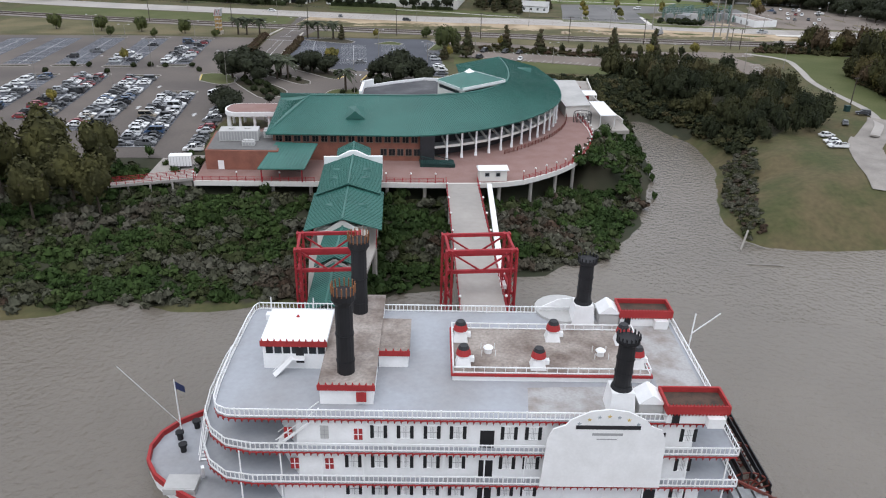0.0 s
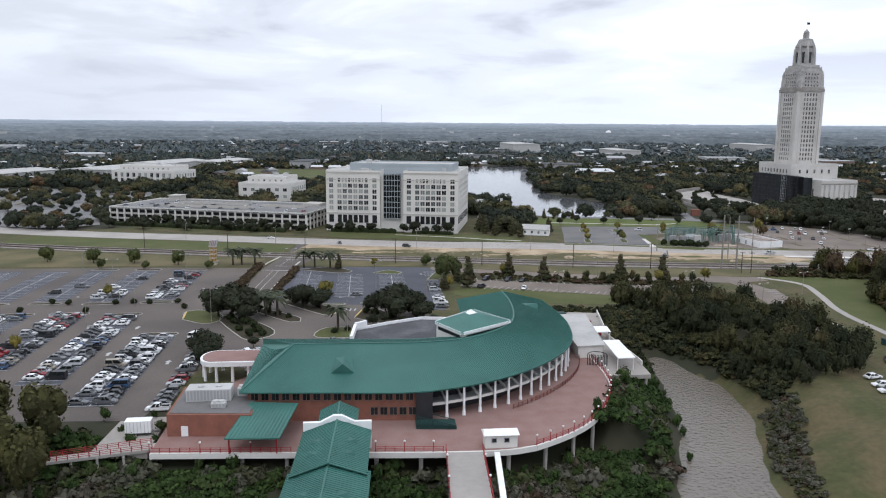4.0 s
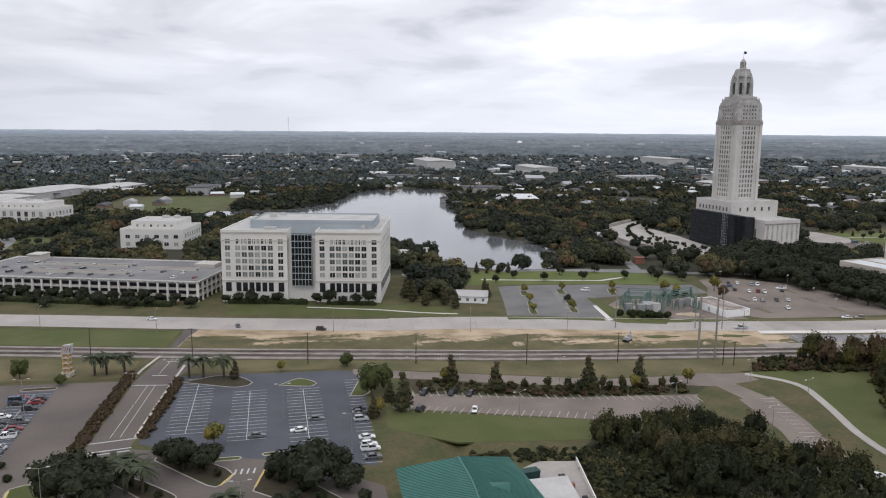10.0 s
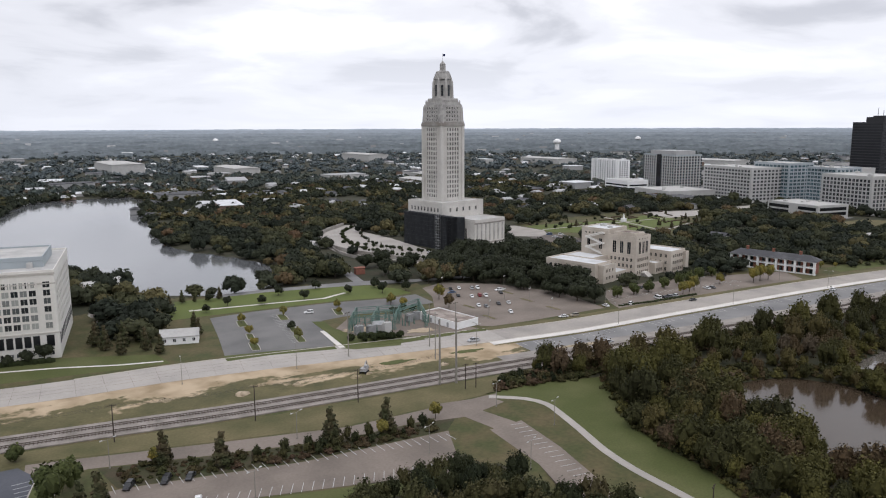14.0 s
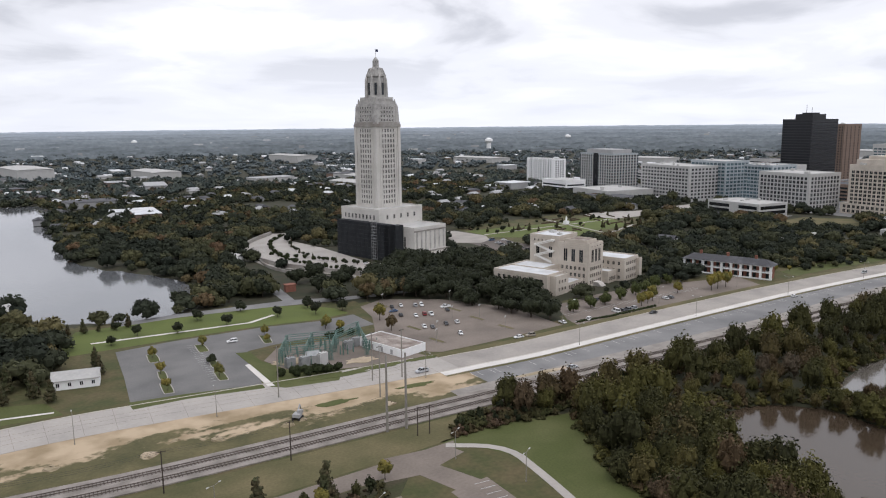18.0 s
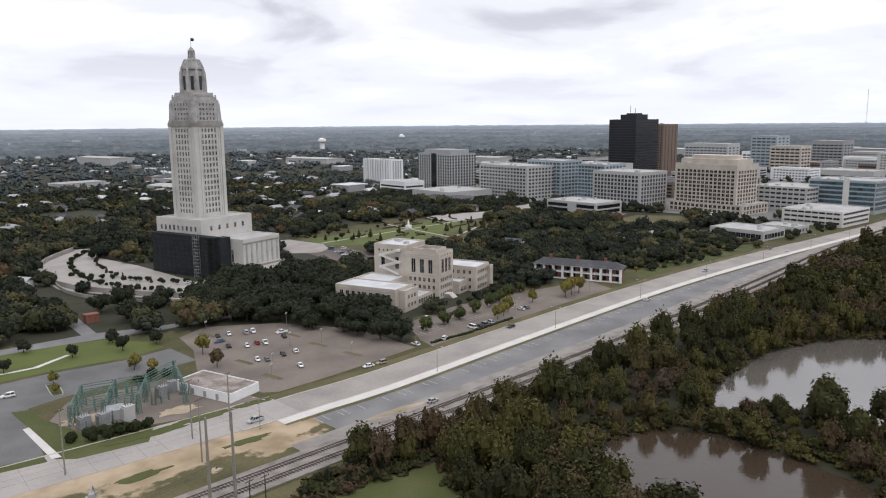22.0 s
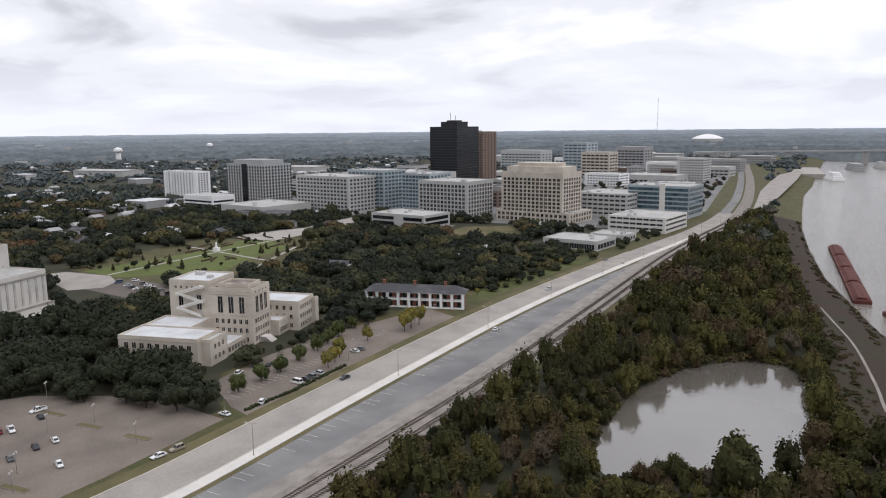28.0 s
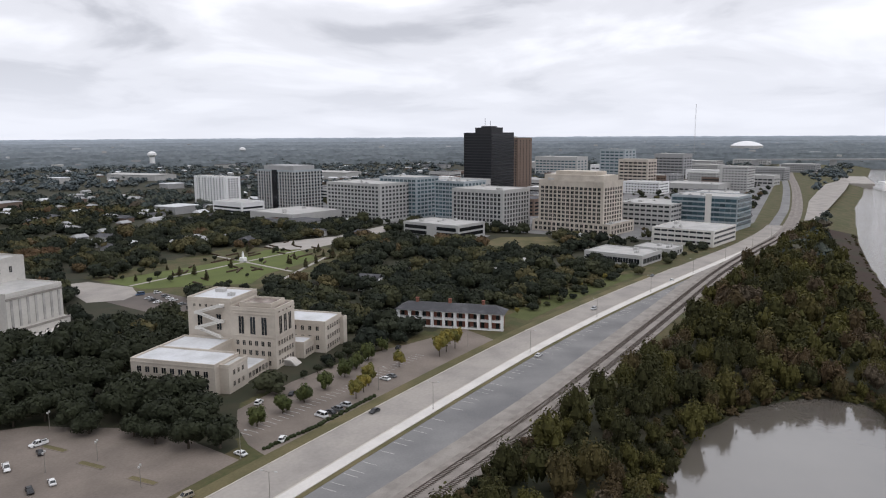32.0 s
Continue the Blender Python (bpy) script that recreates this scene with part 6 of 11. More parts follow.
def wood(name, pts, protos, seed, leaf, label, s0=0.7, s1=1.2, sink=0.0, tint=None, skew=1.0):
    """Trees at the given places; skew above 1: many small and a few large ones."""
    rg = np.random.default_rng(seed)
    z = height(pts[:, 0], pts[:, 1]) - sink
    pos = np.column_stack([pts, z])
    sc = s0 + (s1 - s0) * rg.uniform(0, 1, len(pts)) ** skew; hs = sc * rg.uniform(0.85, 1.2, len(pts))
    return scatter(name, protos, pos, rg.uniform(0, 6.28, len(pts)), np.column_stack([sc, hs]), leaf, label, tint=tint)


def palette(pts, seed, grain, spread):
    """Places in a palette that drift over the ground in patches, with some chance from tree to tree."""
    q = np.array([noise.noise((x * grain, y * grain * 1.3, seed)) for x, y in pts]) + np.random.default_rng(int(seed * 10)).normal(scale=spread, size=len(pts))
    return np.argsort(np.argsort(q)) / max(1, len(pts) - 1)


TALL = [crown(100 + i, round_lobes(100 + i, 3.9, 0.4, 10.4, 8), 620, 0.36, small=2, loose=0.2) for i in range(6)]
TALL_FAR = [crown(110 + i, round_lobes(110 + i, 3.9, 0.4, 10.4, 6), 190, 0.66, small=2, loose=0.15) for i in range(6)]
CITY = [crown(130 + i, round_lobes(130 + i, 5.6, 0.3, 7.6, 6), 210, 0.76, small=True, loose=0.06) for i in range(6)]
FAR = [crown(140 + i, round_lobes(140 + i, 6.5, 0.0, 7.6, 3), 34, 1.7, small=2) for i in range(5)]
FARTHEST = [crown(150 + i, round_lobes(150 + i, 8.0, 0.0, 8.5, 2), 12, 2.6, small=2) for i in range(5)]
SCRUB = [crown(160 + i, round_lobes(160 + i, 1.7, -0.2, 1.9, 4), 62, 0.33, small=2) for i in range(6)]

# woods between the railway and the river
edge_rail = [(p[0], p[1] - 12) for p in offset_line(RAIL, -3) if 232 < p[0] < 985]
BATTURE = [(206, 313), (228, 309)] + edge_rail[::4] + [(985, 204), (900, 196), (800, 190), (680, 187), (600, 182), (549, 178), (470, 177), (400, 177), (358, 178), (332, 152), (260, 126), (196, 150), (186, 203), (193, 222), (195, 238), (199, 252), (210, 266), (219, 279), (227, 291), (214, 300)]
SPIT = [(300, 242), (328, 238), (336, 218), (334, 196), (300, 188)]
pts = fill(BATTURE, 1700, 21, 5.8, (POND_A, POND_B, SPIT))
tone = palette(pts, 6.0, 0.022, 0.22)
close = (pts[:, 0] < 480) & (pts[:, 1] > 150)
wood("riverside_woods", pts[close], TALL, 3, "canopy_wood", "dense olive green riverside woodland in autumn", 0.55, 1.5, tint=tone[close], skew=1.7)
wood("riverside_woods_far", pts[~close], TALL_FAR, 23, "canopy_wood", "dense olive green riverside woodland in autumn", 0.6, 1.5, tint=tone[~close], skew=1.7)
pts = fill(BATTURE, 900, 121, 7.5, (POND_A, POND_B, SPIT))
edge_pts = fill([(228, 294), (217, 279), (209, 267), (198, 253), (194, 238), (192, 222), (186, 206), (196, 172), (236, 160), (262, 176), (236, 188), (228, 202), (228, 216), (238, 236), (246, 258), (252, 280)], 150, 221, 4.4)
wood("lawn_edge_woods", edge_pts, TALL, 222, "canopy_wood", "dense trees between a lawn and a brown pond", 0.6, 1.25, tint=palette(edge_pts, 7.0, 0.03, 0.25), skew=1.3)
hem = np.array([(a[0] + (b[0] - a[0]) * u, a[1] + (b[1] - a[1]) * u) for a, b in zip([(228, 292), (217, 279), (209, 267), (198, 253), (194, 238), (192, 222), (186, 206)], [(217, 279), (209, 267), (198, 253), (194, 238), (192, 222), (186, 206), (182, 190)]) for u in np.arange(0, 1, 0.07)])
hem = hem + np.random.default_rng(17).normal(scale=0.9, size=hem.shape) + np.array([1.6, -0.6])
wood("lawn_edge_brush", hem, SCRUB, 223, "canopy_wood", "low brush at the foot of the woods beside a lawn", 0.9, 2.0, 0.2)
wood("woodland_understorey", pts, TALL_FAR, 24, "canopy_wood", "low brush under the riverside woodland", 0.35, 0.6, tint=0.5 + 0.5 * palette(pts, 8.0, 0.03, 0.3))
centre = np.zeros(len(ground.data.vertices) * 3); ground.data.vertices.foreach_get("co", centre)
centre = centre.reshape(-1, 3)
LITTER = [(200, 318)] + [(p[0], p[1] - 9) for p in offset_line(RAIL, -3) if 212 < p[0] < 985][::4] + [(985, 190), (680, 175), (549, 160), (380, 126), (260, 116), (190, 140), (184, 202), (194, 222), (197, 240), (201, 252), (212, 266), (221, 279), (229, 291), (210, 302)]
SCRUBLAND = [(-160, 96), (60, 96), (98, 170), (96, 215), (60, 165), (40, 160), (-36, 165), (-160, 172)]
CITY_FLOOR = [(-5200, 560), (-420, 545), (-170, 460), (-20, 545), (100, 500), (128, 520), (236, 500), (262, 470), (345, 398), (450, 384), (505, 366), (690, 330), (1000, 300), (1700, 290), (5200, 250), (5200, 5200), (-5200, 5200)]
OPEN_LAWN = [[(-190, 870), (-40, 870), (-20, 1080), (-170, 1100)], [(440, 520), (476, 640), (560, 650), (660, 640), (690, 600), (640, 530), (545, 512), (500, 530)], [(505, 340), (700, 310), (700, 350), (520, 366)]]
in_city = inside(centre[:, 0], centre[:, 1], CITY_FLOOR)
for q in OPEN_LAWN:
    in_city &= ~inside(centre[:, 0], centre[:, 1], q)
floor_index = in_city | inside(centre[:, 0], centre[:, 1], LITTER) | inside(centre[:, 0], centre[:, 1], SCRUBLAND) | inside(centre[:, 0], centre[:, 1], [(256, 480), (300, 440), (308, 372), (334, 380), (345, 398), (345, 460), (400, 462), (405, 505), (370, 530), (290, 515)]) | inside(centre[:, 0], centre[:, 1], [(84, 240), (104, 266), (140, 270), (150, 248), (146, 196), (124, 172), (108, 200)])
cover = ground.data.attributes.new("woodland", "FLOAT", "POINT")
cover.data.foreach_set("value", floor_index.astype(np.float32))
# the spit between the two ponds
pts = fill([(304, 238), (320, 234), (327, 216), (324, 197), (304, 192)], 34, 37, 3.2)
wood("spit_brush", pts, TALL, 41, "canopy_wood", "low trees and brush on the spit between two ponds", 0.25, 0.7)
for x, y, q in ((313, 208, 1.6), (309, 199, 1.1), (318, 222, 0.75)):
    tree("tall", x, y, q, z=-3.0, label="dark tall tree on the spit between two ponds")
CREEKWOOD = [(98, 250), (106, 258), (122, 262), (138, 258), (144, 244), (148, 224), (154, 212), (150, 190), (138, 173), (120, 169), (112.5, 178), (113, 200), (109, 236)]
pts = fill(CREEKWOOD, 300, 22, 4.3)
wood("creek_woods", pts, TALL, 6, "canopy_creek", "dense dark green clump of trees beside a creek", 0.5, 1.02, tint=palette(pts, 2.0, 0.05, 0.3), skew=1.5)
# bank scrub below the casino deck
BANK = [(-120, 100), (-60, 97), (4, 98), (33, 106), (56, 111), (73, 140), (84, 172), (90, 205), (84, 198), (60, 152), (46, 143), (38, 140), (20, 141), (-36, 145), (-50, 152), (-80, 158), (-150, 165), (-160, 105)]
UNDER_DECK = [(-36, 141), (24, 137), (38, 137), (46, 140.5), (62, 156), (71, 180), (73, 205), (90, 250), (60, 250), (-36, 172)]
pts = fill(BANK, 3100, 23, 1.4, (UNDER_DECK,))
k = len(pts)
drift = np.array([noise.noise((x * 0.055, y * 0.09, 1.0)) for x, y in pts]) + np.random.default_rng(3).normal(scale=0.14, size=k)
pts = pts[np.argsort(drift)]
rank = np.arange(k) / k
wood("bank_scrub", pts, SCRUB, 7, "canopy_scrub", "green vines, pale seeding weeds and brush on the river bank", 0.75, 1.8, 0.4, tint=rank, skew=2.2)
pts = np.concatenate([fill([(113, 174), (114, 205), (107, 243), (98, 246), (104, 262), (112, 250), (122, 205), (124, 178)], 420, 29, 1.4), fill([(92.2, 119), (96.5, 142), (103, 155), (109, 170), (117, 168), (104, 140), (96, 120)], 420, 129, 0.95)])
wood("creek_brush", pts[pts[:, 1] > 182], SCRUB, 27, "canopy_creek", "dark brush along the creek", 0.6, 1.5, 0.3)
wood("creek_weeds", pts[pts[:, 1] <= 182], SCRUB, 30, "canopy_scrub", "low grey weeds along the creek bank", 0.4, 0.9, 0.3, tint=np.random.default_rng(2).uniform(0.55, 1.0, int((pts[:, 1] <= 182).sum())))
pts = fill([(92, 214), (97, 225), (104, 225), (112, 202), (113, 170), (122, 176), (118, 205), (110, 246), (92, 248), (86, 224)], 900, 131, 1.2)
wood("creek_edge_brush", pts, SCRUB, 132, "canopy_creek", "dark brush down to the water of the creek", 0.8, 1.7, 0.3)
pts = fill([(88, 190), (94, 206), (97, 242), (90, 244), (86, 215)], 90, 31, 1.6)
wood("creek_brush_green", pts, SCRUB, 28, "canopy_creek", "green brush below the service deck", 0.6, 1.2, 0.3)
for x, y, q in [(-54, 131, 1.05), (-57, 146, 1.15), (-60, 134, 1.2), (-66, 140, 1.45), (-75, 134, 1.5), (-84, 144, 1.5), (-66, 126, 1.1), (-94, 136, 1.4), (-106, 146, 1.5), (-76, 122, 1.2), (-86, 128, 1.3), (-70, 148, 1.3), (-98, 124, 1.2), (-112, 132, 1.4)]:
    tree("tall", x, y, q, label="tall dark riverside tree above the bank")
# bare brown bank between the woods and the river, with low brush
us = np.linspace(346, 1000, 132); vs_ = np.linspace(0, 1, 9)
shore_y = np.interp(us, [p[0] for p in SHORE[20:28]], [p[1] for p in SHORE[20:28]])
wood_y = np.interp(us, [346, 380, 470, 549, 600, 680, 800, 900, 985], [176, 178, 179, 182, 187, 191, 194, 200, 207])
bx = np.repeat(us, len(vs_)); by = (shore_y[:, None] + (np.maximum(wood_y - shore_y, 6))[:, None] * vs_[None, :]).ravel()
bi = np.arange(len(bx)).reshape(len(us), len(vs_))
bq = np.stack([bi[:-1, :-1], bi[1:, :-1], bi[1:, 1:], bi[:-1, 1:]], -1).reshape(-1, 4)
bank = new("bank_soil", numpy_mesh("bank_soil", np.column_stack([bx, by, height(bx, by) + 0.3]), bq, ["bankbrown"], True))
tagged(bank, "bare reddish brown river bank", "bank", kind="structure")
pts = np.column_stack([bx, by]) + np.random.default_rng(8).normal(scale=2.5, size=(len(bx), 2))
lane = np.tile(vs_, len(us))
pts = pts[(lane > 0.7) | (lane < 0.15)]
pts = np.concatenate([pts, pts + np.random.default_rng(19).normal(scale=2.0, size=pts.shape)])
pts = pts[(pts[:, 0] < 995) & (pts[:, 1] > np.interp(pts[:, 0], us, shore_y) + 1.5)]
pts = pts[np.abs(pts[:, 1] - np.interp(pts[:, 0], [340, 352, 402, 433, 490, 533, 565], [156, 163, 163, 162.5, 164, 169, 173])) > 2.6]
wood("bank_brush", pts, SCRUB, 17, "canopy_brush", "low brown brush on the river bank", 0.4, 1.1, 0.1)
# pale footpath along the bank
mid = smooth_line([(340, 156), (352, 163), (402, 163), (433, 162.5), (490, 164), (533, 169), (565, 173)], 5)
a_, b_ = offset_line(mid, -0.6), offset_line(mid, 0.6)
px = np.array([[p[0], q[0]] for p, q in zip(a_, b_)]).ravel(); py = np.array([[p[1], q[1]] for p, q in zip(a_, b_)]).ravel()
pi = np.arange(len(px)).reshape(-1, 2)
bank_path = new("bank_path", numpy_mesh("bank_path", np.column_stack([px, py, height(px, py) + 0.55]), np.stack([pi[:-1, 0], pi[1:, 0], pi[1:, 1], pi[:-1, 1]], -1), ["ballast_pale"]))
tagged(bank_path, "pale worn footpath along the river bank", "path", kind="structure")
# gravel track from the footpath down to the water
line = smooth_line([(170, 188), (158, 175), (147, 163), (139, 147), (133, 130)], 3)
rows_ = [offset_line(line, o + 0.0) for o in (-4.5, -1.5, 1.5, 4.5)]
px = np.array([[r[i][0] for r in rows_] for i in range(len(line))]); py = np.array([[r[i][1] for r in rows_] for i in range(len(line))])
py[0] += 1.0
pi = np.arange(px.size).reshape(px.shape)
track = new("gravel_track", numpy_mesh("gravel_track", np.column_stack([px.ravel(), py.ravel(), height(px.ravel(), py.ravel()) + 0.14]), np.stack([pi[:-1, :-1], pi[1:, :-1], pi[1:, 1:], pi[:-1, 1:]], -1).reshape(-1, 4), ["ballast_pale"], True))
tagged(track, "worn gravel track on the river lawn", "track", kind="structure")
# hedge below the narrow lawn and brush round the creek head
pts = fill([(58, 256), (100, 250), (112, 244), (112, 222), (104, 226), (96, 226), (92, 214), (86, 222), (88, 244), (58, 248)], 260, 43, 1.9)
wood("creek_head_brush", pts, SCRUB, 44, "canopy_creek", "dark brush round the head of the creek", 0.5, 1.2, 0.2)
pts = fill([(-130, 118), (40, 112), (84, 150), (92, 196), (60, 164), (40, 158), (-36, 160), (-120, 160)], 170, 81, 4.5, (UNDER_DECK,))
wood("bank_bushes", pts, TALL_FAR, 82, "canopy_scrub", "rounded green bushes on the river bank", 0.18, 0.36, tint=np.random.default_rng(5).uniform(0.0, 0.55, len(pts)))
# brush down to the water round the ponds
rg = np.random.default_rng(93)
for pond, nm in ((POND_A, "north_pond_brush"), (POND_B, "south_pond_brush")):
    a = np.array(pond, float); b = np.roll(a, -1, 0); mid_p = a.mean(0)
    seg = np.hypot(*(b - a).T)
    pick_i = rg.choice(len(a), 620, p=seg / seg.sum()); u = rg.uniform(0, 1, (620, 1))
    p = a[pick_i] + (b[pick_i] - a[pick_i]) * u
    d = p - mid_p
    p = p + d / np.hypot(d[:, :1], d[:, 1:]) * rg.uniform(1.0, 13.0, (620, 1))
    p = p[~(inside(p[:, 0], p[:, 1], POND_A) | inside(p[:, 0], p[:, 1], POND_B))]
    wood(nm, p, SCRUB, 94, "canopy_wood", "brown and olive brush along a pond edge", 0.7, 1.7, 0.2)
# railside thicket
THICKET = [(184, 303), (194, 312), (230, 308), (300, 299), (380, 290), (380, 284), (300, 288), (236, 294), (212, 296), (199, 300)]
pts = fill(THICKET, 420, 25, 1.5)
wood("railside_brush", pts, SCRUB, 26, "canopy_brush", "low brown brush along the railway", 0.7, 1.9, 0.2, tint=palette(pts, 1.0, 0.06, 0.3))
pts = fill(THICKET, 95, 125, 3.2)
wood("railside_thicket", pts, TALL_FAR, 11, "canopy_creek", "dark thicket along the railway", 0.22, 0.48, tint=palette(pts, 5.0, 0.05, 0.3))

# city and lakeside woods
BUILT = [[(300, 395), (440, 395), (440, 490), (340, 490)], [(455, 335), (500, 335), (500, 410), (455, 410)], [(330, 530), (400, 530), (410, 640), (325, 640)],
         [(-25, 440), (75, 425), (95, 520), (0, 540)], [(-170, 440), (-15, 440), (0, 530), (-150, 575)], [(-110, 615), (-40, 615), (-40, 700), (-110, 700)], [(-270, 780), (-170, 780), (-170, 870), (-260, 870)],
         [(675, 285), (780, 285), (780, 380), (675, 375)], [(735, 455), (815, 455), (815, 565), (735, 570)], [(770, 670), (870, 660), (880, 780), (775, 780)], [(780, 240), (1000, 230), (1000, 620), (825, 620), (825, 440), (780, 350)], [(835, 440), (1020, 440), (1020, 870), (840, 850)], [(930, 890), (1000, 890), (1000, 1010), (930, 1010)],
         [(1000, 200), (1900, 200), (1900, 700), (1000, 700)], LAKE] + KEEP_CLEAR
GLADES = [[(236, 500), (300, 478), (322, 500), (300, 530), (284, 570), (275, 610), (282, 660), (262, 660), (250, 560)], [(405, 520), (445, 498), (482, 560), (490, 640), (440, 600), (415, 590)], [(112, 440), (250, 440), (258, 470), (242, 505), (120, 522)], [(468, 556), (476, 640), (560, 650), (660, 640), (690, 600), (640, 530), (545, 512), (500, 530)], [(655, 590), (720, 570), (790, 570), (770, 600), (700, 610)], [(590, 770), (640, 745), (645, 870), (600, 880)], [(340, 1150), (480, 1140), (480, 1190), (360, 1200)], [(240, 440), (320, 440), (320, 462), (240, 476)], [(-190, 870), (-40, 870), (-20, 1080), (-170, 1100)], [(-360, 960), (-220, 940), (-220, 1200), (-330, 1220)]]
near_city = fill([(-420, 540), (-170, 460), (-20, 545), (100, 440), (118, 475), (240, 440), (262, 470), (310, 440), (330, 395), (356, 392), (450, 380), (470, 420), (505, 364), (600, 346), (660, 332), (690, 338), (780, 350), (825, 440), (840, 560), (840, 1200), (-420, 1200)], 6400, 26, 7.2, BUILT + GLADES)
dens = np.array([noise.noise((x * 0.012, y * 0.012, 9.0)) for x, y in near_city])
back = near_city[(dens > -0.36) & (near_city[:, 1] > 800)]
dens = np.where(near_city[:, 1] > 800, -9, dens)
wood("city_trees_back", back, FAR, 18, "canopy_city", "dark trees beyond the parkland", 0.6, 1.2, tint=palette(back, 4.0, 0.012, 0.3))
clump = np.array([noise.noise((x * 0.028, y * 0.028, 2.0)) for x, y in near_city])
near_city = near_city[(dens > -0.5) & (clump > np.where(near_city[:, 0] > 420, -0.26, -0.34))]
wood("city_trees", near_city, CITY, 12, "canopy_city", "dark live oaks and autumn trees filling the parkland", 0.6, 1.55, tint=palette(near_city, 3.0, 0.02, 0.35))
rg = np.random.default_rng(44)
n = 21000
r = 620 * (2700 / 620) ** rg.uniform(0, 1, n) ** 0.9; t = np.radians(rg.uniform(-24, 140, n))
fx, fy = 100 + r * np.cos(t), 180 + r * np.sin(t)
dens = np.array([noise.noise((x * 0.005, y * 0.005, 3.0)) for x, y in zip(fx, fy)])
ok = (dens > -0.26 - 0.2 * (r > 1500)) & ~inside(fx, fy, RIVER) & (river_dist(fx, fy) > 30) & ~(inside(fx, fy, [(-420, 520), (-170, 445), (840, 330), (840, 1200), (-420, 1200)]))
for q in BUILT[-len(KEEP_CLEAR) - 15:]:
    ok &= ~inside(fx, fy, q)
ok &= np.array([min(np.hypot(p[0] - x, p[1] - y) for p in ROAD[::3]) > 45 for x, y in zip(fx, fy)])
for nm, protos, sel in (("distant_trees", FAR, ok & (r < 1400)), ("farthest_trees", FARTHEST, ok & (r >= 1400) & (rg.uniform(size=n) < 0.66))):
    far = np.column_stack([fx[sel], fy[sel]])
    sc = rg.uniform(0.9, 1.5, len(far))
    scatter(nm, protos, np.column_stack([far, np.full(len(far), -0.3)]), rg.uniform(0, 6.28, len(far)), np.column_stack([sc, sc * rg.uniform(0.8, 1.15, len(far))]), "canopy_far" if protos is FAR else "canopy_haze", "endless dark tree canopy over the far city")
pts = fill([(-420, 700), (-300, 740), (-226, 720), (-150, 695), (-140, 620), (-172, 590), (-186, 550), (-165, 500), (-190, 484), (-260, 510), (-420, 570)], 210, 71, 8.0)
wood("lot_trees", pts, CITY, 72, "canopy_city", "small olive trees on car park islands", 0.45, 1.0)
# trees on the lawns between the riverside road and the city
rg3 = np.random.default_rng(301)
lx = np.concatenate([rg3.uniform(520, 830, 60), rg3.uniform(560, 700, 26)])
ly = np.interp(lx, [p[0] for p in ROAD], [p[1] for p in ROAD]) + np.concatenate([rg3.uniform(15, 34, 60), rg3.uniform(30, 60, 26)])
lawn = np.array([q for q in np.column_stack([lx, ly]) if not any(inside(np.array([q[0]]), np.array([q[1]]), f)[0] for f in FOOT)])
wood("roadside_trees", lawn, CITY, 302, "canopy_city", "dark rounded trees on lawns beside the road", 0.35, 0.8, tint=palette(lawn, 9.0, 0.05, 0.4))
# street trees of the city centre
pts = fill([(700, 345), (826, 330), (1000, 270), (1700, 262), (2400, 262), (2400, 700), (1760, 800), (1300, 960), (900, 960), (840, 620), (826, 440)], 900, 33, 13.0, FOOT)
pts = pts[np.array([min(np.hypot(p[0] - x, p[1] - y) for p in ROAD[::2]) > 22 for x, y in pts])]
wood("street_trees", pts, FAR, 19, "canopy_city", "small green street trees between city blocks", 0.5, 1.05)
# riverside grass bank far downstream, and trees on the far shore
n = 700
fx, fy = rg.uniform(-2800, 2900, n), rg.uniform(-1500, -1150, n)
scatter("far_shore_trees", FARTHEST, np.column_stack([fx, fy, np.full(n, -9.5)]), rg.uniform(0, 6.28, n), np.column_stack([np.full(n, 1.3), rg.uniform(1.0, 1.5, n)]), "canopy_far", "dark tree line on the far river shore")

# ---- casino pavilion on piles ----
def resample(pts, n):
    p = np.array(pts, float)
    d = np.concatenate([[0], np.cumsum(np.linalg.norm(np.diff(p, axis=0), axis=1))])
    t = np.linspace(0, d[-1], n)
    return np.stack([np.interp(t, d, p[:, i]) for i in range(p.shape[1])], -1)


casino = empty("casino_pavilion", Matrix.Identity(4), "curved brick pavilion with a green standing seam roof", "building")
EAVE = smooth_line([(-19.5, 153.5), (-1, 152), (15, 150.6), (25, 152), (37, 157), (48, 165), (58, 176.5), (64, 189), (67, 206), (67, 220), (66, 234)], 3)
RIDGE = smooth_line([(-9.5, 172), (6, 171.5), (22, 171.2), (35, 175), (45, 185), (49, 196), (51, 212), (51, 226)], 3)
INNER = smooth_line([(-19, 189), (0, 187.5), (20, 186), (29, 188), (35, 196), (36, 212), (37, 230)], 3)
N_ = 270
e_, r_, i_ = resample(EAVE, N_), resample(RIDGE, N_), resample(INNER, N_)
ZE, ZR, ZI = 7.6, 12.6, 9.2
s = Shape()
for k in range(N_ - 1):
    s.face([(*e_[k], ZE), (*e_[k + 1], ZE), (*r_[k + 1], ZR), (*r_[k], ZR)])
    s.face([(*r_[k], ZR), (*r_[k + 1], ZR), (*i_[k + 1], ZI), (*i_[k], ZI)])
    s.face([(*e_[k], ZE - 0.35), (*e_[k + 1], ZE - 0.35), (*e_[k + 1], ZE), (*e_[k], ZE)])
s.face([(*e_[0], ZE), (*r_[0], ZR), (*i_[0], ZE + 0.3)]); s.face([(*r_[0], ZR), (*i_[0], ZI), (*i_[0], ZE + 0.3)])
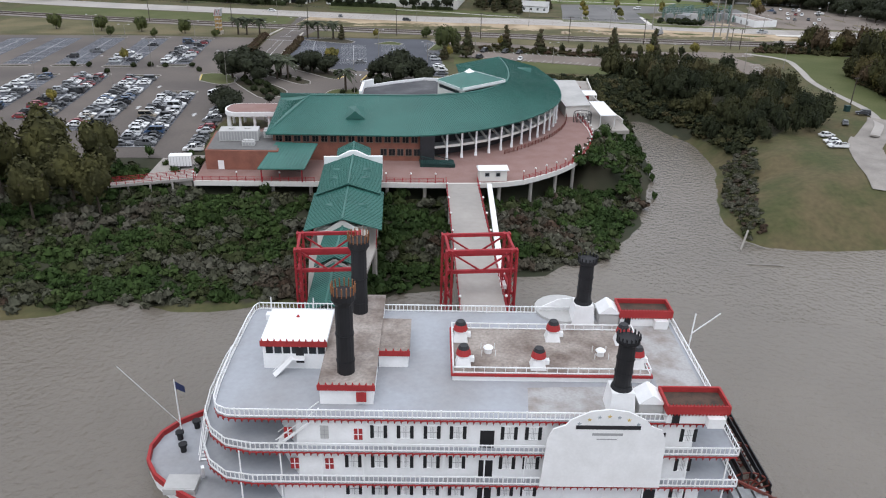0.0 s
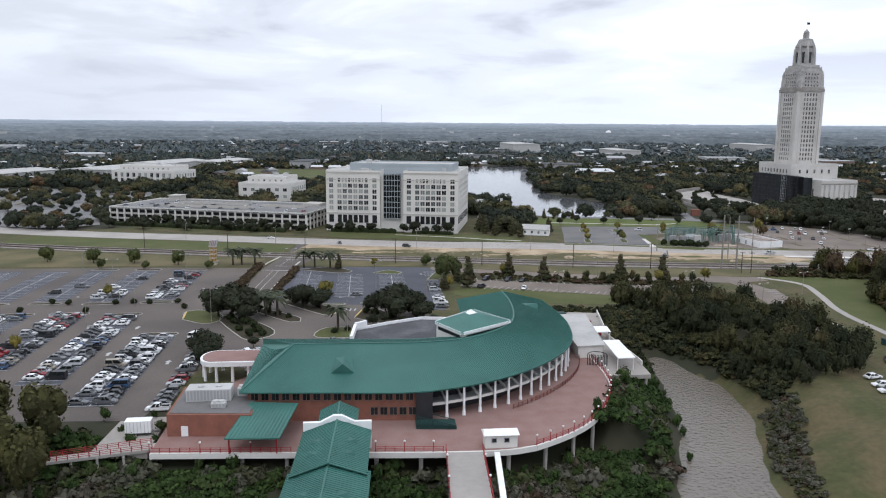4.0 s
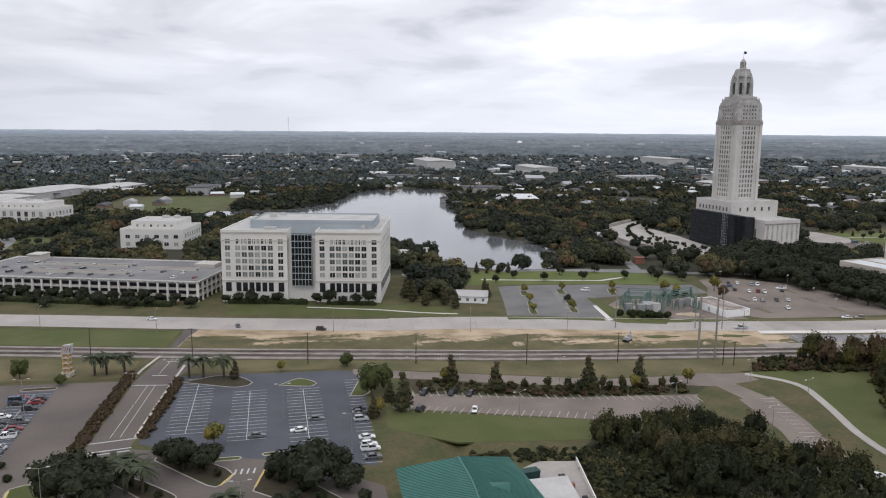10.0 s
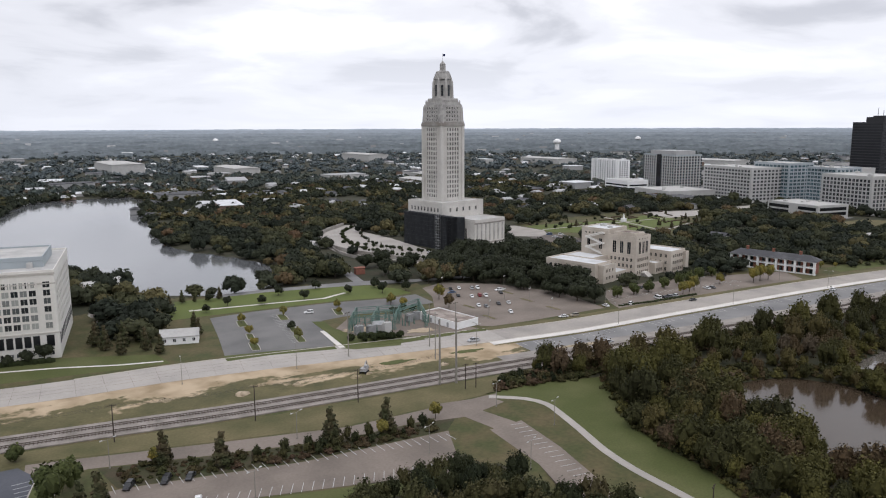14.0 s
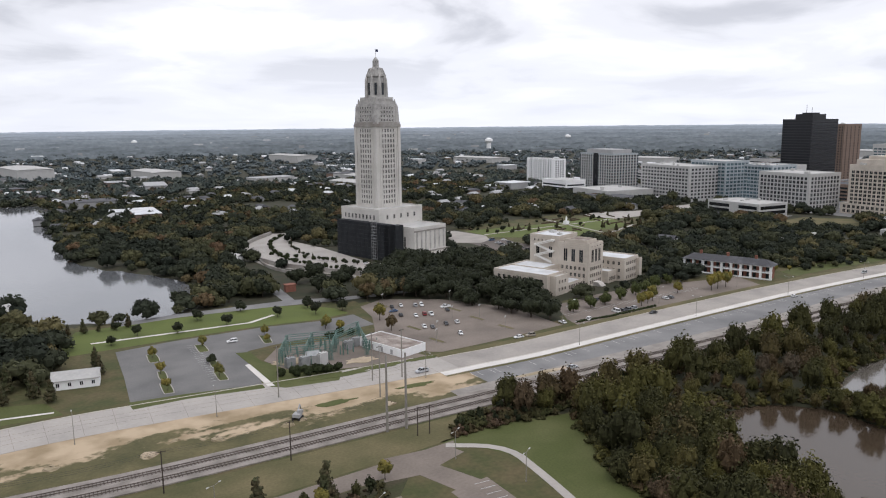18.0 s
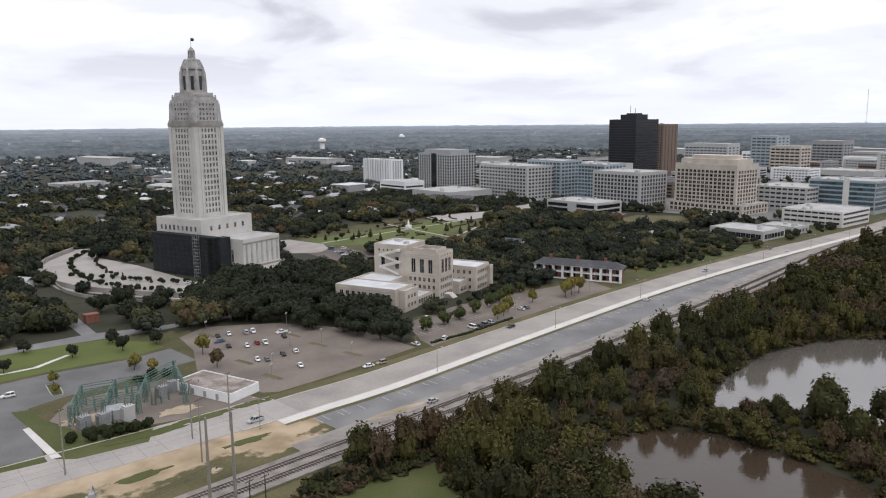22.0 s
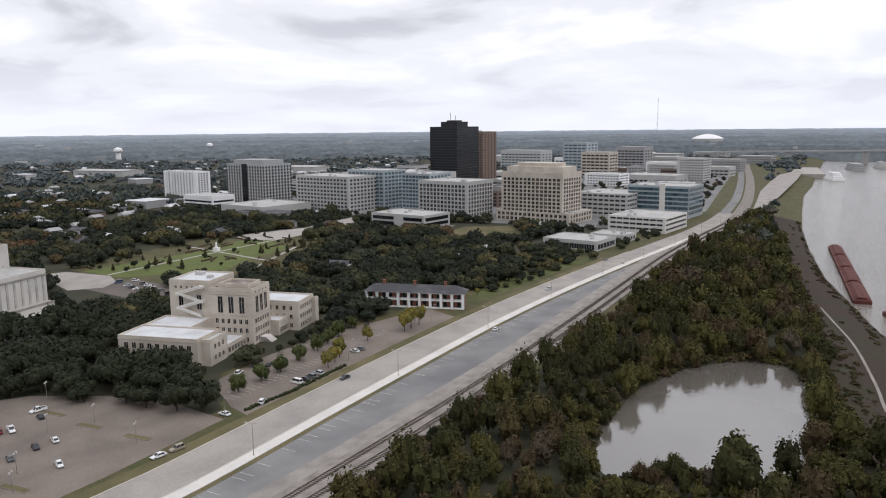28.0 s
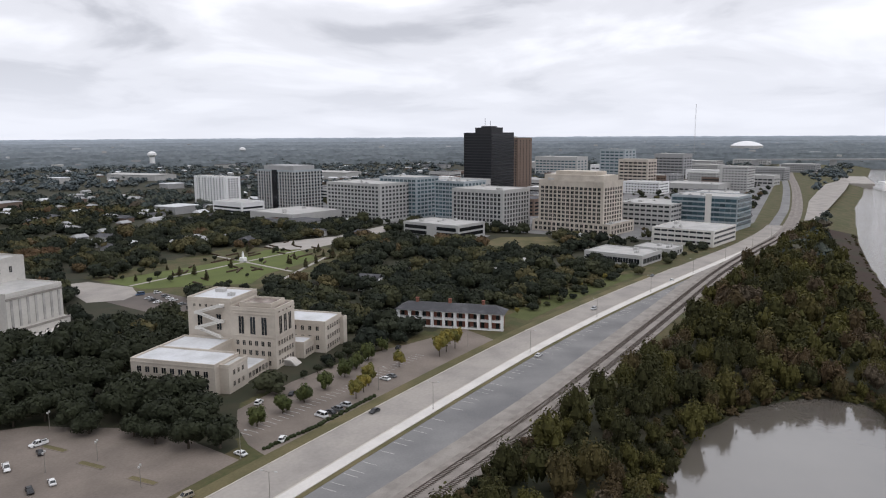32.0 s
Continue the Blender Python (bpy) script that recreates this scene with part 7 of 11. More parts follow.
s.face([(*e_[-1], ZE), (*i_[-1], ZI), (*r_[-1], ZR)])
s.obj("roof", ["greenroof"], casino, "green standing seam metal roof")
s = Shape()
for k in range(0, N_):
    s.rod((*e_[k], ZE + 0.04), (*r_[k], ZR + 0.04), 0.07, 0.1)
    if k % 2 == 0:
        s.rod((*r_[k], ZR + 0.04), (*i_[k], ZI + 0.04), 0.09, 0.1)
for k in range(1, 26):
    t = k / 26
    a = np.array([*e_[0], ZE]) * (1 - t) + np.array([*i_[0], ZE + 0.3]) * t
    b = np.array([*r_[0], ZR])
    m_ = 1 - abs(2 * t - 1)
    s.rod(a + np.array([0, 0, 0.04]), a + (b - a) * m_ * 0.98 + np.array([0, 0, 0.04]), 0.09, 0.1)
tagged(s.obj("seam_ribs", ["greenrib"], casino), kind="stuff")
s = Shape()
for k in range(N_ - 1):
    s.rod((*r_[k], ZR + 0.1), (*r_[k + 1], ZR + 0.1), 0.4, 0.16)
for a, b in (((*e_[0], ZE), (*r_[0], ZR)), ((*i_[0], ZE + 0.3), (*r_[0], ZR))):
    s.rod(np.array(a) + (0, 0, 0.1), np.array(b) + (0, 0, 0.1), 0.35, 0.14)
s.obj("ridge_cap", ["greenroof"], casino)
s = Shape()
for k in range(N_ - 1):
    s.rod((*e_[k], ZE - 0.15), (*e_[k + 1], ZE - 0.15), 0.28, 0.3)
s.obj("gutter", ["greenrib"], casino)
# roof vents shaped as small dormers
for x, y, q, rot in ((2.6, 160.5, 1.0, -3), (58.5, 214, 0.85, 82)):
    s = Shape()
    zb = ZE + (ZR - ZE) * 0.42
    f = [(-2.6, -1.6, 0), (2.6, -1.6, 0), (0, -1.6, 2.1)]
    s.hexa([(a, b, c) for a, b, c in f], [(-2.0, 3.6, 1.9), (2.0, 3.6, 1.9), (0, 3.9, 2.15)])
    put("dormer", s.mesh("dormer", ["greenrib"]), casino, pose(x, y, zb - 0.15, 0, 0, rot) @ Matrix.Scale(q, 4))
# clerestory with a green cap and skylight
LAN = [(26.5, 187.5), (32, 176.5), (46, 187), (38, 199.5)]
s = Shape(); s.prism(LAN, 8, 13.2)
s.obj("clerestory_wall", ["cream"], casino)
s = Shape()
for a, b in zip(LAN, LAN[1:] + LAN[:1]):
    s.rod((*a, 13.1), (*b, 13.1), 1.0, 0.7)
s.obj("fascia", ["white"], casino)
s = Shape()
for a, b in ((LAN[0], LAN[1]), (LAN[1], LAN[2])):
    a, b = np.array(a), np.array(b)
    s.rod((*(a + (b - a) * 0.08), 11.9), (*(a + (b - a) * 0.92), 11.9), 0.25, 0.8)
s.obj("clerestory_glass", ["glass"], casino)
c_ = np.mean(LAN, 0)
s = Shape()
big = [c_ + (np.array(p) - c_) * 1.08 for p in LAN]; sm = [c_ + (np.array(p) - c_) * 0.14 for p in LAN]
s.hexa([(*p, 13.35) for p in big], [(*p, 15.6) for p in sm])
s.obj("clerestory_roof", ["greenroof"], casino)
s = Shape(); s.hexa([(*p, 15.5) for p in [c_ + (np.array(q) - c_) * 0.17 for q in LAN]], [(*c_ + np.array(d), 16.5) for d in ((-0.1, 0), (0, -0.1), (0.1, 0), (0, 0.1))])
s.obj("skylight", ["globe"], casino)
# dark flat roof behind, with a white parapet
FLAT = [(4, 186.5), (28, 184.5), (31, 208), (24, 209), (14, 204), (5, 198)]
s = Shape(); s.prism(FLAT, 0, 8.3)
s.obj("rear_wall", ["brick"], casino)
s = Shape(); s.prism([tuple(np.mean(FLAT, 0) + (np.array(p) - np.mean(FLAT, 0)) * 0.97) for p in FLAT], 8.32, 8.4)
s.obj("flat_roof", ["roofdark"], casino)
s = Shape()
for a, b in zip(FLAT, FLAT[1:] + FLAT[:1]):
    s.rod((*a, 8.7), (*b, 8.7), 0.5, 0.9)
s.rod((4, 186.5, 9.4), (5, 198, 9.6), 0.8, 1.6); s.rod((5, 198, 9.6), (8, 200, 9.8), 0.8, 2.0)
s.obj("parapet", ["white"], casino)
# brick front under the straight eave
s = Shape(); s.prism([(-18, 155), (19.5, 152.2), (21, 170), (-18, 188)], 0.4, 7.5)
s.obj("wall", ["brick"], casino, "red brick wall")
for k in range(16):
    x = -16.5 + k * 2.25
    put("window", window_mesh(1.5, 1.5, "brown"), casino, pose(x, 155 - (x + 18) * 0.0747, 5.2, 0, 0, -4.3))
for k in range(5):
    x = 9.5 + k * 2.1
    put("window", window_mesh(1.5, 1.7, "brown"), casino, pose(x, 155 - (x + 18) * 0.0747, 1.8, 0, 0, -4.3))
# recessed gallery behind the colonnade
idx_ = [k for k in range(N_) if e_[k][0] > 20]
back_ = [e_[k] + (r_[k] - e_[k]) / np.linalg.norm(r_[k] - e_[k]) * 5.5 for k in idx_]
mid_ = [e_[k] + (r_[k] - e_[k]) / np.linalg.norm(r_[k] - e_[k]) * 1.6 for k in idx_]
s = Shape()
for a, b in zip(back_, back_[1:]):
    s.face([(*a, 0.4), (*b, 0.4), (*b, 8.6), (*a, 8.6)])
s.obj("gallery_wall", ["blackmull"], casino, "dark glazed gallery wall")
s = Shape()
for (a, b), (c, d) in zip(zip(mid_, mid_[1:]), zip(back_, back_[1:])):
    s.hexa([(*a, 3.5), (*b, 3.5), (*d, 3.5), (*c, 3.5)], [(*a, 3.75), (*b, 3.75), (*d, 3.75), (*c, 3.75)])
s.obj("gallery_floor", ["grey"], casino)
s = Shape()
for a, b in zip(mid_, mid_[1:]):
    s.rod((*a, 3.75), (*b, 3.75), 0.35, 0.6)
s.obj("gallery_beam", ["cream"], casino)
for j in range(2, len(idx_), max(1, len(idx_) // 22)):
    k = idx_[j]
    u_ = (r_[k] - e_[k]) / np.linalg.norm(r_[k] - e_[k])
    p = e_[k] + u_ * 0.9
    s = Shape(); s.cone(*p, 0.4, 1.4, 0.42, 0.36, 10); s.cone(*p, 1.4, 7.0, 0.3, 0.27, 10); s.cone(*p, 7.0, 7.7, 0.36, 0.42, 10)
    s.obj("column", ["white"], casino)
    q = p + u_ * 4.4
    s = Shape(); s.rod((*(p + u_ * 0.6), 3.9), (*q, 5.3), 0.35, 0.5)
    s.obj("raker", ["cream"], casino)
# no hollow here: a black box gives the shade of a stair recess
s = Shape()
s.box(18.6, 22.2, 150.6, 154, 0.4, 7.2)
s.obj("stair_recess", ["blackmull"], casino, "black box standing in for a shaded stair recess")
s = Shape()
for k in range(16):
    s.rod((18.5 + k * 0.55, 147.6 - 0.06 * k, 0.4 + 0.0 * k), (18.5 + k * 0.55, 147.6 - 0.06 * k, 3.2 - 0.14 * k), 0.6, 0.1)
s.prism([(18.4, 147.4), (27, 146.6), (27, 150.2), (18.4, 151.4)], 0.4, 1.2)
s.rod((18.4, 147.4, 3.3), (27, 146.6, 1.2), 0.14); s.rod((18.4, 151.2, 3.3), (27, 150, 1.2), 0.14)
s.obj("outer_stair", ["darkgreen"], casino, "dark green metal stair")
# brick wing with plant on its roof, and the green canopy before it
s = Shape(); s.prism([(-33.5, 148), (-16, 146.6), (-16, 163), (-33.5, 164.5)], 0.3, 5.2)
s.obj("brick_wing", ["brick"], casino)
s = Shape(); s.prism([(-33, 148.6), (-16.5, 147.2), (-16.5, 162.5), (-33, 164)], 5.2, 5.35)
s.obj("wing_roof", ["asphalt_grey"], casino)
for x, y, a, b, h in ((-31, 154.5, 9.5, 4.2, 2.6), (-20.5, 157, 2.8, 3, 1.8), (-25, 150.5, 3, 2, 1.0)):
    s = Shape(); s.box(x, x + a, y, y + b, 5.4, 5.4 + h); s.cone(x + a * 0.3, y + b / 2, 5.4 + h, 5.7 + h, 0.7, 0.7, 8); s.cone(x + a * 0.7, y + b / 2, 5.4 + h, 5.7 + h, 0.7, 0.7, 8)
    s.obj("air_handler", ["offwhite"], casino)
    s = Shape()
    for k in range(int(a / 0.7)):
        s.box(x + 0.3 + 0.7 * k, x + 0.75 + 0.7 * k, y - 0.06, y, 5.7, 5.2 + h)
    s.obj("louvre", ["grey"], casino)
s = Shape(); s.box(-30.6, -29.2, 147.6, 148.1, 0.5, 2.7)
s.obj("door", ["white"], casino)
s = Shape(); s.hexa([(-20, 137.6, 3.7), (-9.3, 137, 3.7), (-6.8, 151.5, 5.3), (-17, 153, 5.3)], [(-20, 137.6, 3.95), (-9.3, 137, 3.95), (-6.8, 151.5, 5.55), (-17, 153, 5.55)])
for k in range(15):
    t = k / 14
    a = np.array([-20, 137.6, 4.0]) * (1 - t) + np.array([-9.3, 137, 4.0]) * t; b = np.array([-17, 153, 5.6]) * (1 - t) + np.array([-6.8, 151.5, 5.6]) * t
    s.rod(a, b, 0.08, 0.1)
s.obj("canopy", ["greenroof"], casino, "green metal canopy")
for x, y in ((-19.3, 138.4), (-10, 137.9)):
    s = Shape(); s.cone(x, y, 0.4, 3.8, 0.16, 0.16, 8)
    s.obj("canopy_post", ["red"], casino)
# round-ended entrance portico
s = Shape()
arc = [(-31 + 3.6 * math.cos(t), 187 + 5.2 * math.sin(t)) for t in np.linspace(math.pi * 0.5, math.pi * 1.5, 14)]
s.prism([(-18, 192.2)] + arc + [(-18, 181.8)], 4.2, 5.4)
s.obj("portico_entablature", ["white"], casino)
s = Shape(); s.prism([(-18, 191.6)] + [(-31 + 3.0 * math.cos(t), 187 + 4.6 * math.sin(t)) for t in np.linspace(math.pi * 0.5, math.pi * 1.5, 14)] + [(-18, 182.4)], 5.4, 5.5)
s.obj("portico_roof", ["pavers"], casino)
for x, y in ((-34, 187), (-33, 183.6), (-30, 182.6), (-26, 182.6), (-22, 182.6), (-33, 190.4), (-30, 191.4), (-24, 191.4)):
    s = Shape(); s.cone(x, y, 0, 4.3, 0.42, 0.36, 10)
    s.obj("portico_column", ["white"], casino)

# deck on piles
DECK = [(-35, 140), (-10, 138.2), (23, 135.6), (38, 135.8), (46, 139.2), (55, 146), (62, 154.8), (67.5, 166), (70.5, 180), (71, 210), (66, 240), (30, 212), (10, 200), (-20, 190), (-35, 165)]
terrace = empty("deck_terrace", Matrix.Identity(4), "raised terracotta paved deck on concrete piles", "terrace")
s = Shape(); s.prism(DECK, 0.15, 0.42)
s.obj("paving", ["pavers"], terrace)
rim = smooth_line(DECK[:10], 3)
s = Shape()
for a, b in zip(rim, rim[1:]):
    s.rod((*a, -0.15), (*b, -0.15), 0.5, 1.15)
s.obj("fascia", ["cream"], terrace)
for p in resample(rim, 19):
    g = float(height(p[0], p[1] + 1.2)[0])
    s = Shape(); s.cone(p[0], p[1] + 1.2, g - 1.5, 0.1, 0.45, 0.45, 10)
    s.obj("support_post", ["concrete"], terrace)
for p in resample(rim, 12):
    g = float(height(p[0], p[1] + 9)[0])
    s = Shape(); s.cone(p[0] * 0.93, p[1] + 9, g - 1.5, 0.1, 0.45, 0.45, 8)
    s.obj("support_post", ["concrete"], terrace)


def railing(name, pts, z, mat, label, gap=1.9, tall=1.05, bars=3, lamp=0, zs=None):
    """Posts and bars along a line; z may rise along it."""
    b = empty(name, Matrix.Identity(4), label, "railing")
    p = resample(pts, max(2, int(sum(np.linalg.norm(np.array(q) - np.array(w)) for q, w in zip(pts, pts[1:])) / gap) + 1))
    zz = np.linspace(z, zs if zs is not None else z, len(p))
    for q, w in zip(p, zz):
        s = Shape(); s.box(q[0] - 0.07, q[0] + 0.07, q[1] - 0.07, q[1] + 0.07, w, w + tall + 0.08)
        s.obj("post", [mat], b)
    for k in range(bars):
        s = Shape()
        for (q, w), (q2, w2) in zip(zip(p, zz), zip(p[1:], zz[1:])):
            h = tall * (k + 1) / bars
            s.rod((*q, w + h), (*q2, w2 + h), 0.07)
        s.obj("bar", [mat], b)
    if lamp:
        for q, w in list(zip(p, zz))[::lamp]:
            lp = lamp_post(q[0], q[1], w)
    return b


LAMP = {}


def lamp_post(x, y, z):
    """A short red post with a white globe."""
    if not LAMP:
        s = Shape(); s.cone(0, 0, 0, 2.0, 0.09, 0.07, 8); s.cone(0, 0, 0, 0.25, 0.16, 0.1, 8)
        LAMP["post"] = s.mesh("post", ["red"])
        s = Shape()
        for k in range(4):
            a0, a1 = -math.pi / 2 + math.pi * k / 4, -math.pi / 2 + math.pi * (k + 1) / 4
            s.cone(0, 0, 2.22 + 0.24 * math.sin(a0), 2.22 + 0.24 * math.sin(a1), 0.24 * math.cos(a0) + 0.002, 0.24 * math.cos(a1) + 0.002, 10)
        LAMP["globe"] = s.mesh("globe", ["globe"])
    t = empty("globe_lamp", pose(x, y, z), "red lamp post with a white globe", "lamp", "globe lamps along the deck")
    put("post", LAMP["post"], t, Matrix.Identity(4)); put("globe", LAMP["globe"], t, Matrix.Identity(4))


front = [tuple(p) for p in rim]
railing("deck_railing", [p for p in front if p[0] < -5], 0.42, "red", "red steel railing along the deck", lamp=5)
railing("deck_railing", [(9.5, 136.9), (23, 135.8)], 0.42, "red", "red steel railing along the deck", lamp=3)
railing("deck_railing", [p for p in front if p[0] > 38], 0.42, "red", "red steel railing along the curved deck", lamp=2)
inner_rail = [tuple(e_[k] - (r_[k] - e_[k]) / np.linalg.norm(r_[k] - e_[k]) * 2.2) for k in idx_[40:144:5]]
railing("terrace_railing", inner_rail, 0.42, "darkred", "dull red railing before the colonnade", gap=1.6, bars=4)
# service deck at the creek side, its white canopies and low store
side = empty("service_deck", Matrix.Identity(4), "concrete service deck beside the pavilion", "terrace")
s = Shape(); s.prism([(70, 178), (82.5, 178), (83, 186), (82, 212), (88, 243), (78, 245), (66, 238), (71, 210)], -0.7, 0.4)
s.obj("slab", ["concrete_old"], side)
for x, y in ((81.5, 179), (81, 196), (81, 212), (84, 228), (86, 242), (74, 180)):
    s = Shape(); s.cone(x, y, float(height(x, y)[0]) - 1.5, -0.6, 0.45, 0.45, 10)
    s.obj("support_post", ["concrete"], side)
s = Shape(); s.rod((83, 186, 1.0), (82, 212, 1.0), 0.25, 1.2); s.rod((82, 212, 1.0), (88, 243, 1.0), 0.25, 1.2)
s.obj("parapet", ["cream"], side)
store = empty("store_room", Matrix.Identity(4), "low cream store with a white flat roof", "building")
s = Shape(); s.prism([(67, 193), (74.5, 194), (79, 228), (69, 228)], 0.4, 3.8)
s.obj("wall", ["cream"], store)
s = Shape(); s.prism([(66.6, 192.6), (74.9, 193.6), (79.4, 228.4), (68.6, 228.4)], 3.8, 4.05)
s.obj("roof", ["roofgrey"], store)
for nm, quad, z in (("white_canopy", [(74.4, 181.2), (79.2, 181.2), (80.3, 197.8), (75.6, 198)], 3.9), ("white_canopy", [(77, 207.6), (81.2, 207.6), (82, 213.8), (77.4, 214)], 3.6)):
    b = empty(nm, Matrix.Identity(4), "flat white metal canopy on posts", "canopy")
    s = Shape(); s.hexa([(x, y, z) for x, y in quad], [(x, y, z + 0.22) for x, y in quad])
    s.obj("roof", ["white"], b)
    c0 = np.mean(quad, 0)
    for q in quad:
        p = c0 + (np.array(q) - c0) * 0.9
        s = Shape(); s.cone(*p, 0.4, z, 0.12, 0.12, 8)
        s.obj("post", ["white"], b)
booth = empty("ticket_booth", Matrix.Identity(4), "small beige booth with a white metal roof", "booth")
s = Shape(); s.box(31.6, 38.2, 136.4, 139.4, 0.42, 3.2)
s.obj("wall", ["cream"], booth)
s = Shape(); s.hexa([(31.2, 136, 3.2), (38.6, 136, 3.2), (38.6, 139.8, 3.2), (31.2, 139.8, 3.2)], [(31.4, 137.8, 3.9), (38.4, 137.8, 3.9), (38.4, 138.1, 3.9), (31.4, 138.1, 3.9)])
s.obj("roof", ["white"], booth)
for x in (33.4, 36):
    put("window", window_mesh(0.9, 0.8, "grey"), booth, pose(x, 136.4, 1.7))

# covered gangway with green roofs
gang = empty("covered_gangway", Matrix.Identity(4), "covered gangway with stepped green gable roofs", "gangway")


def gable(parent, y0, y1, x0, x1, half, ze, zr, over=0.0, rib=True):
    """A gable roof running from (x0, y0) to (x1, y1), with seams."""
    s = Shape(); ribs = Shape()
    for sx in (-1, 1):
        s.hexa([(x0, y0, zr), (x1, y1, zr), (x1 + sx * half, y1, ze), (x0 + sx * half, y0, ze)], [(x0, y0, zr + 0.15), (x1, y1, zr + 0.15), (x1 + sx * half, y1, ze + 0.15), (x0 + sx * half, y0, ze + 0.15)])
        n = int(abs(y1 - y0) / 0.7)
        for k in range(n + 1):
            t = k / n
            x, y = x0 + (x1 - x0) * t, y0 + (y1 - y0) * t
            ribs.rod((x, y, zr + 0.19), (x + sx * half, y, ze + 0.19), 0.06, 0.08)
    s.obj("roof", ["greenroof"], parent)
    tagged(ribs.obj("seam_rib", ["greenrib"], parent), kind="stuff")
    s = Shape(); s.rod((x0, y0, zr + 0.22), (x1, y1, zr + 0.22), 0.35, 0.12)
    s.obj("ridge_cap", ["greenroof"], parent)


gable(gang, 139.5, 119, 2.0, 1.0, 6.8, 4.2, 6.6)
gable(gang, 121.5, 101.5, 1.1, 0.0, 7.4, 3.6, 6.0)
gable(gang, 102, 88.5, 0.0, -1.2, 3.6, 2.6, 4.4)
gable(gang, 90, 74, -1.2, -2.2, 3.4, 1.6, 3.3)
gable(gang, 147, 139, 2.2, 2.0, 4.0, 5.4, 7.2)
gable(gang, 75, 68.5, -2.2, -2.8, 3.6, 1.0, 1.9)
s = Shape()
s.box(-4.8, 8.8, 138.6, 139.4, 0.4, 6.2); s.hexa([(-1.5, 138.5, 6.2), (5.5, 138.5, 6.2), (5.5, 139.4, 6.2), (-1.5, 139.4, 6.2)], [(1.2, 138.5, 7.6), (2.8, 138.5, 7.6), (2.8, 139.4, 7.6), (1.2, 139.4, 7.6)])
s.obj("gable_wall", ["white"], gang)
s = Shape(); s.prism([(-3.6, 103.2), (3.6, 103), (4.6, 139), (-2.4, 139.2)], 0.0, 3.9); s.prism([(-4.8, 101.6), (4.8, 101.4), (4.6, 103.4), (-4.6, 103.6)], 0, 3.6)
s.hexa([(-3.4, 101.9, 3.6), (3.4, 101.9, 3.6), (3.4, 102.3, 3.6), (-3.4, 102.3, 3.6)], [(-0.4, 101.9, 5.6), (0.4, 101.9, 5.6), (0.4, 102.3, 5.6), (-0.4, 102.3, 5.6)])
s.obj("side_wall", ["cream"], gang)
s = Shape(); s.prism([(-5.0, 68), (0, 68), (6.2, 101), (7.4, 139), (-4.6, 139), (-6.4, 101)], -0.6, 0.1)
s.obj("floor", ["concrete"], gang)
s = Shape(); s.prism([(-3.9, 88.6), (1.6, 88.4), (2.9, 101.8), (-2.9, 102)], 0.1, 2.7)
s.hexa([(-4.4, 88.4, 2.0), (2.0, 88.2, 2.0), (2.0, 88.5, 2.0), (-4.4, 88.7, 2.0)], [(-1.5, 88.3, 4.0), (-0.9, 88.3, 4.0), (-0.9, 88.6, 4.0), (-1.5, 88.6, 4.0)])
s.obj("lower_wall", ["cream"], gang)
for x, y in ((-5.5, 104), (6, 104), (-5, 120), (6.6, 120), (-4.4, 133), (7, 133)):
    s = Shape(); s.cone(x, y, float(height(x, y)[0]) - 1.5, -0.5, 0.5, 0.5, 10)
    s.obj("support_post", ["concrete"], gang)
for y, x, q in ((131, 1.6, 1), (125.5, 1.3, 1), (111, 0.5, 1)):
    for sx in (-1, 1):
        s = Shape(); s.hexa([(-0.1, -1.1, 0), (1.9, -1.1, -0.95), (1.9, 1.1, -0.95), (-0.1, 1.1, 0)], [(1.5, -0.08, 0.0), (1.9, -0.08, 0.0), (1.9, 0.08, 0.0), (1.5, 0.08, 0.0)])
        put("vent_dormer", s.mesh("vent_dormer", ["greenrib"]), gang, pose(x + sx * 2.4, y, 6.75 - 0.9 if y > 121 else 6.1 - 0.75, 0, 0, 0 if sx > 0 else 180))
railing("gangway_railing", [(-6.2, 101), (-4.9, 137)], 0.1, "red", "red steel railing beside the gangway")
railing("gangway_railing", [(6.3, 101), (7.6, 136)], 0.1, "red", "red steel railing beside the gangway")

# open vehicle ramp with red truss rails
ramp = empty("boarding_ramp", Matrix.Identity(4), "open concrete boarding ramp to the riverboat", "ramp")
s = Shape(); s.hexa([(18.5, 66, 1.0), (26, 65.6, 1.0), (31, 135.8, -0.3), (23.6, 136.2, -0.3)], [(18.5, 66, 1.4), (26, 65.6, 1.4), (31, 135.8, 0.38), (23.6, 136.2, 0.38)])
s.obj("slab", ["concrete"], ramp)
for t in (0.42, 0.62, 0.82):
    for k in (0, 1):
        x, y = (18.5 + 5.1 * t, 66 + 70.2 * t) if k == 0 else (26 + 5 * t, 65.6 + 70.2 * t)
        s = Shape(); s.cone(x + (0.6 if k == 0 else -0.6), y, float(height(x, y)[0]) - 2, 0.2, 0.5, 0.5, 10)
        s.obj("support_post", ["concrete"], ramp)
railing("ramp_railing", [(18.5, 66), (23.6, 136.2)], 1.3, "red", "red truss railing along the ramp", gap=2.2, tall=1.3, bars=2, lamp=4, zs=0.38)
railing("ramp_railing", [(26, 65.6), (31, 135.8)], 1.3, "red", "red truss railing along the ramp", gap=2.2, tall=1.3, bars=2, lamp=4, zs=0.38)
s = Shape()
for k in range(7):
    a, b = np.array([27.6, 82, 1.0]), np.array([33.6, 134, 0.4])
    s.rod(a + (b - a) * k / 7, a + (b - a) * (k + 1) / 7, 1.1, 0.7)
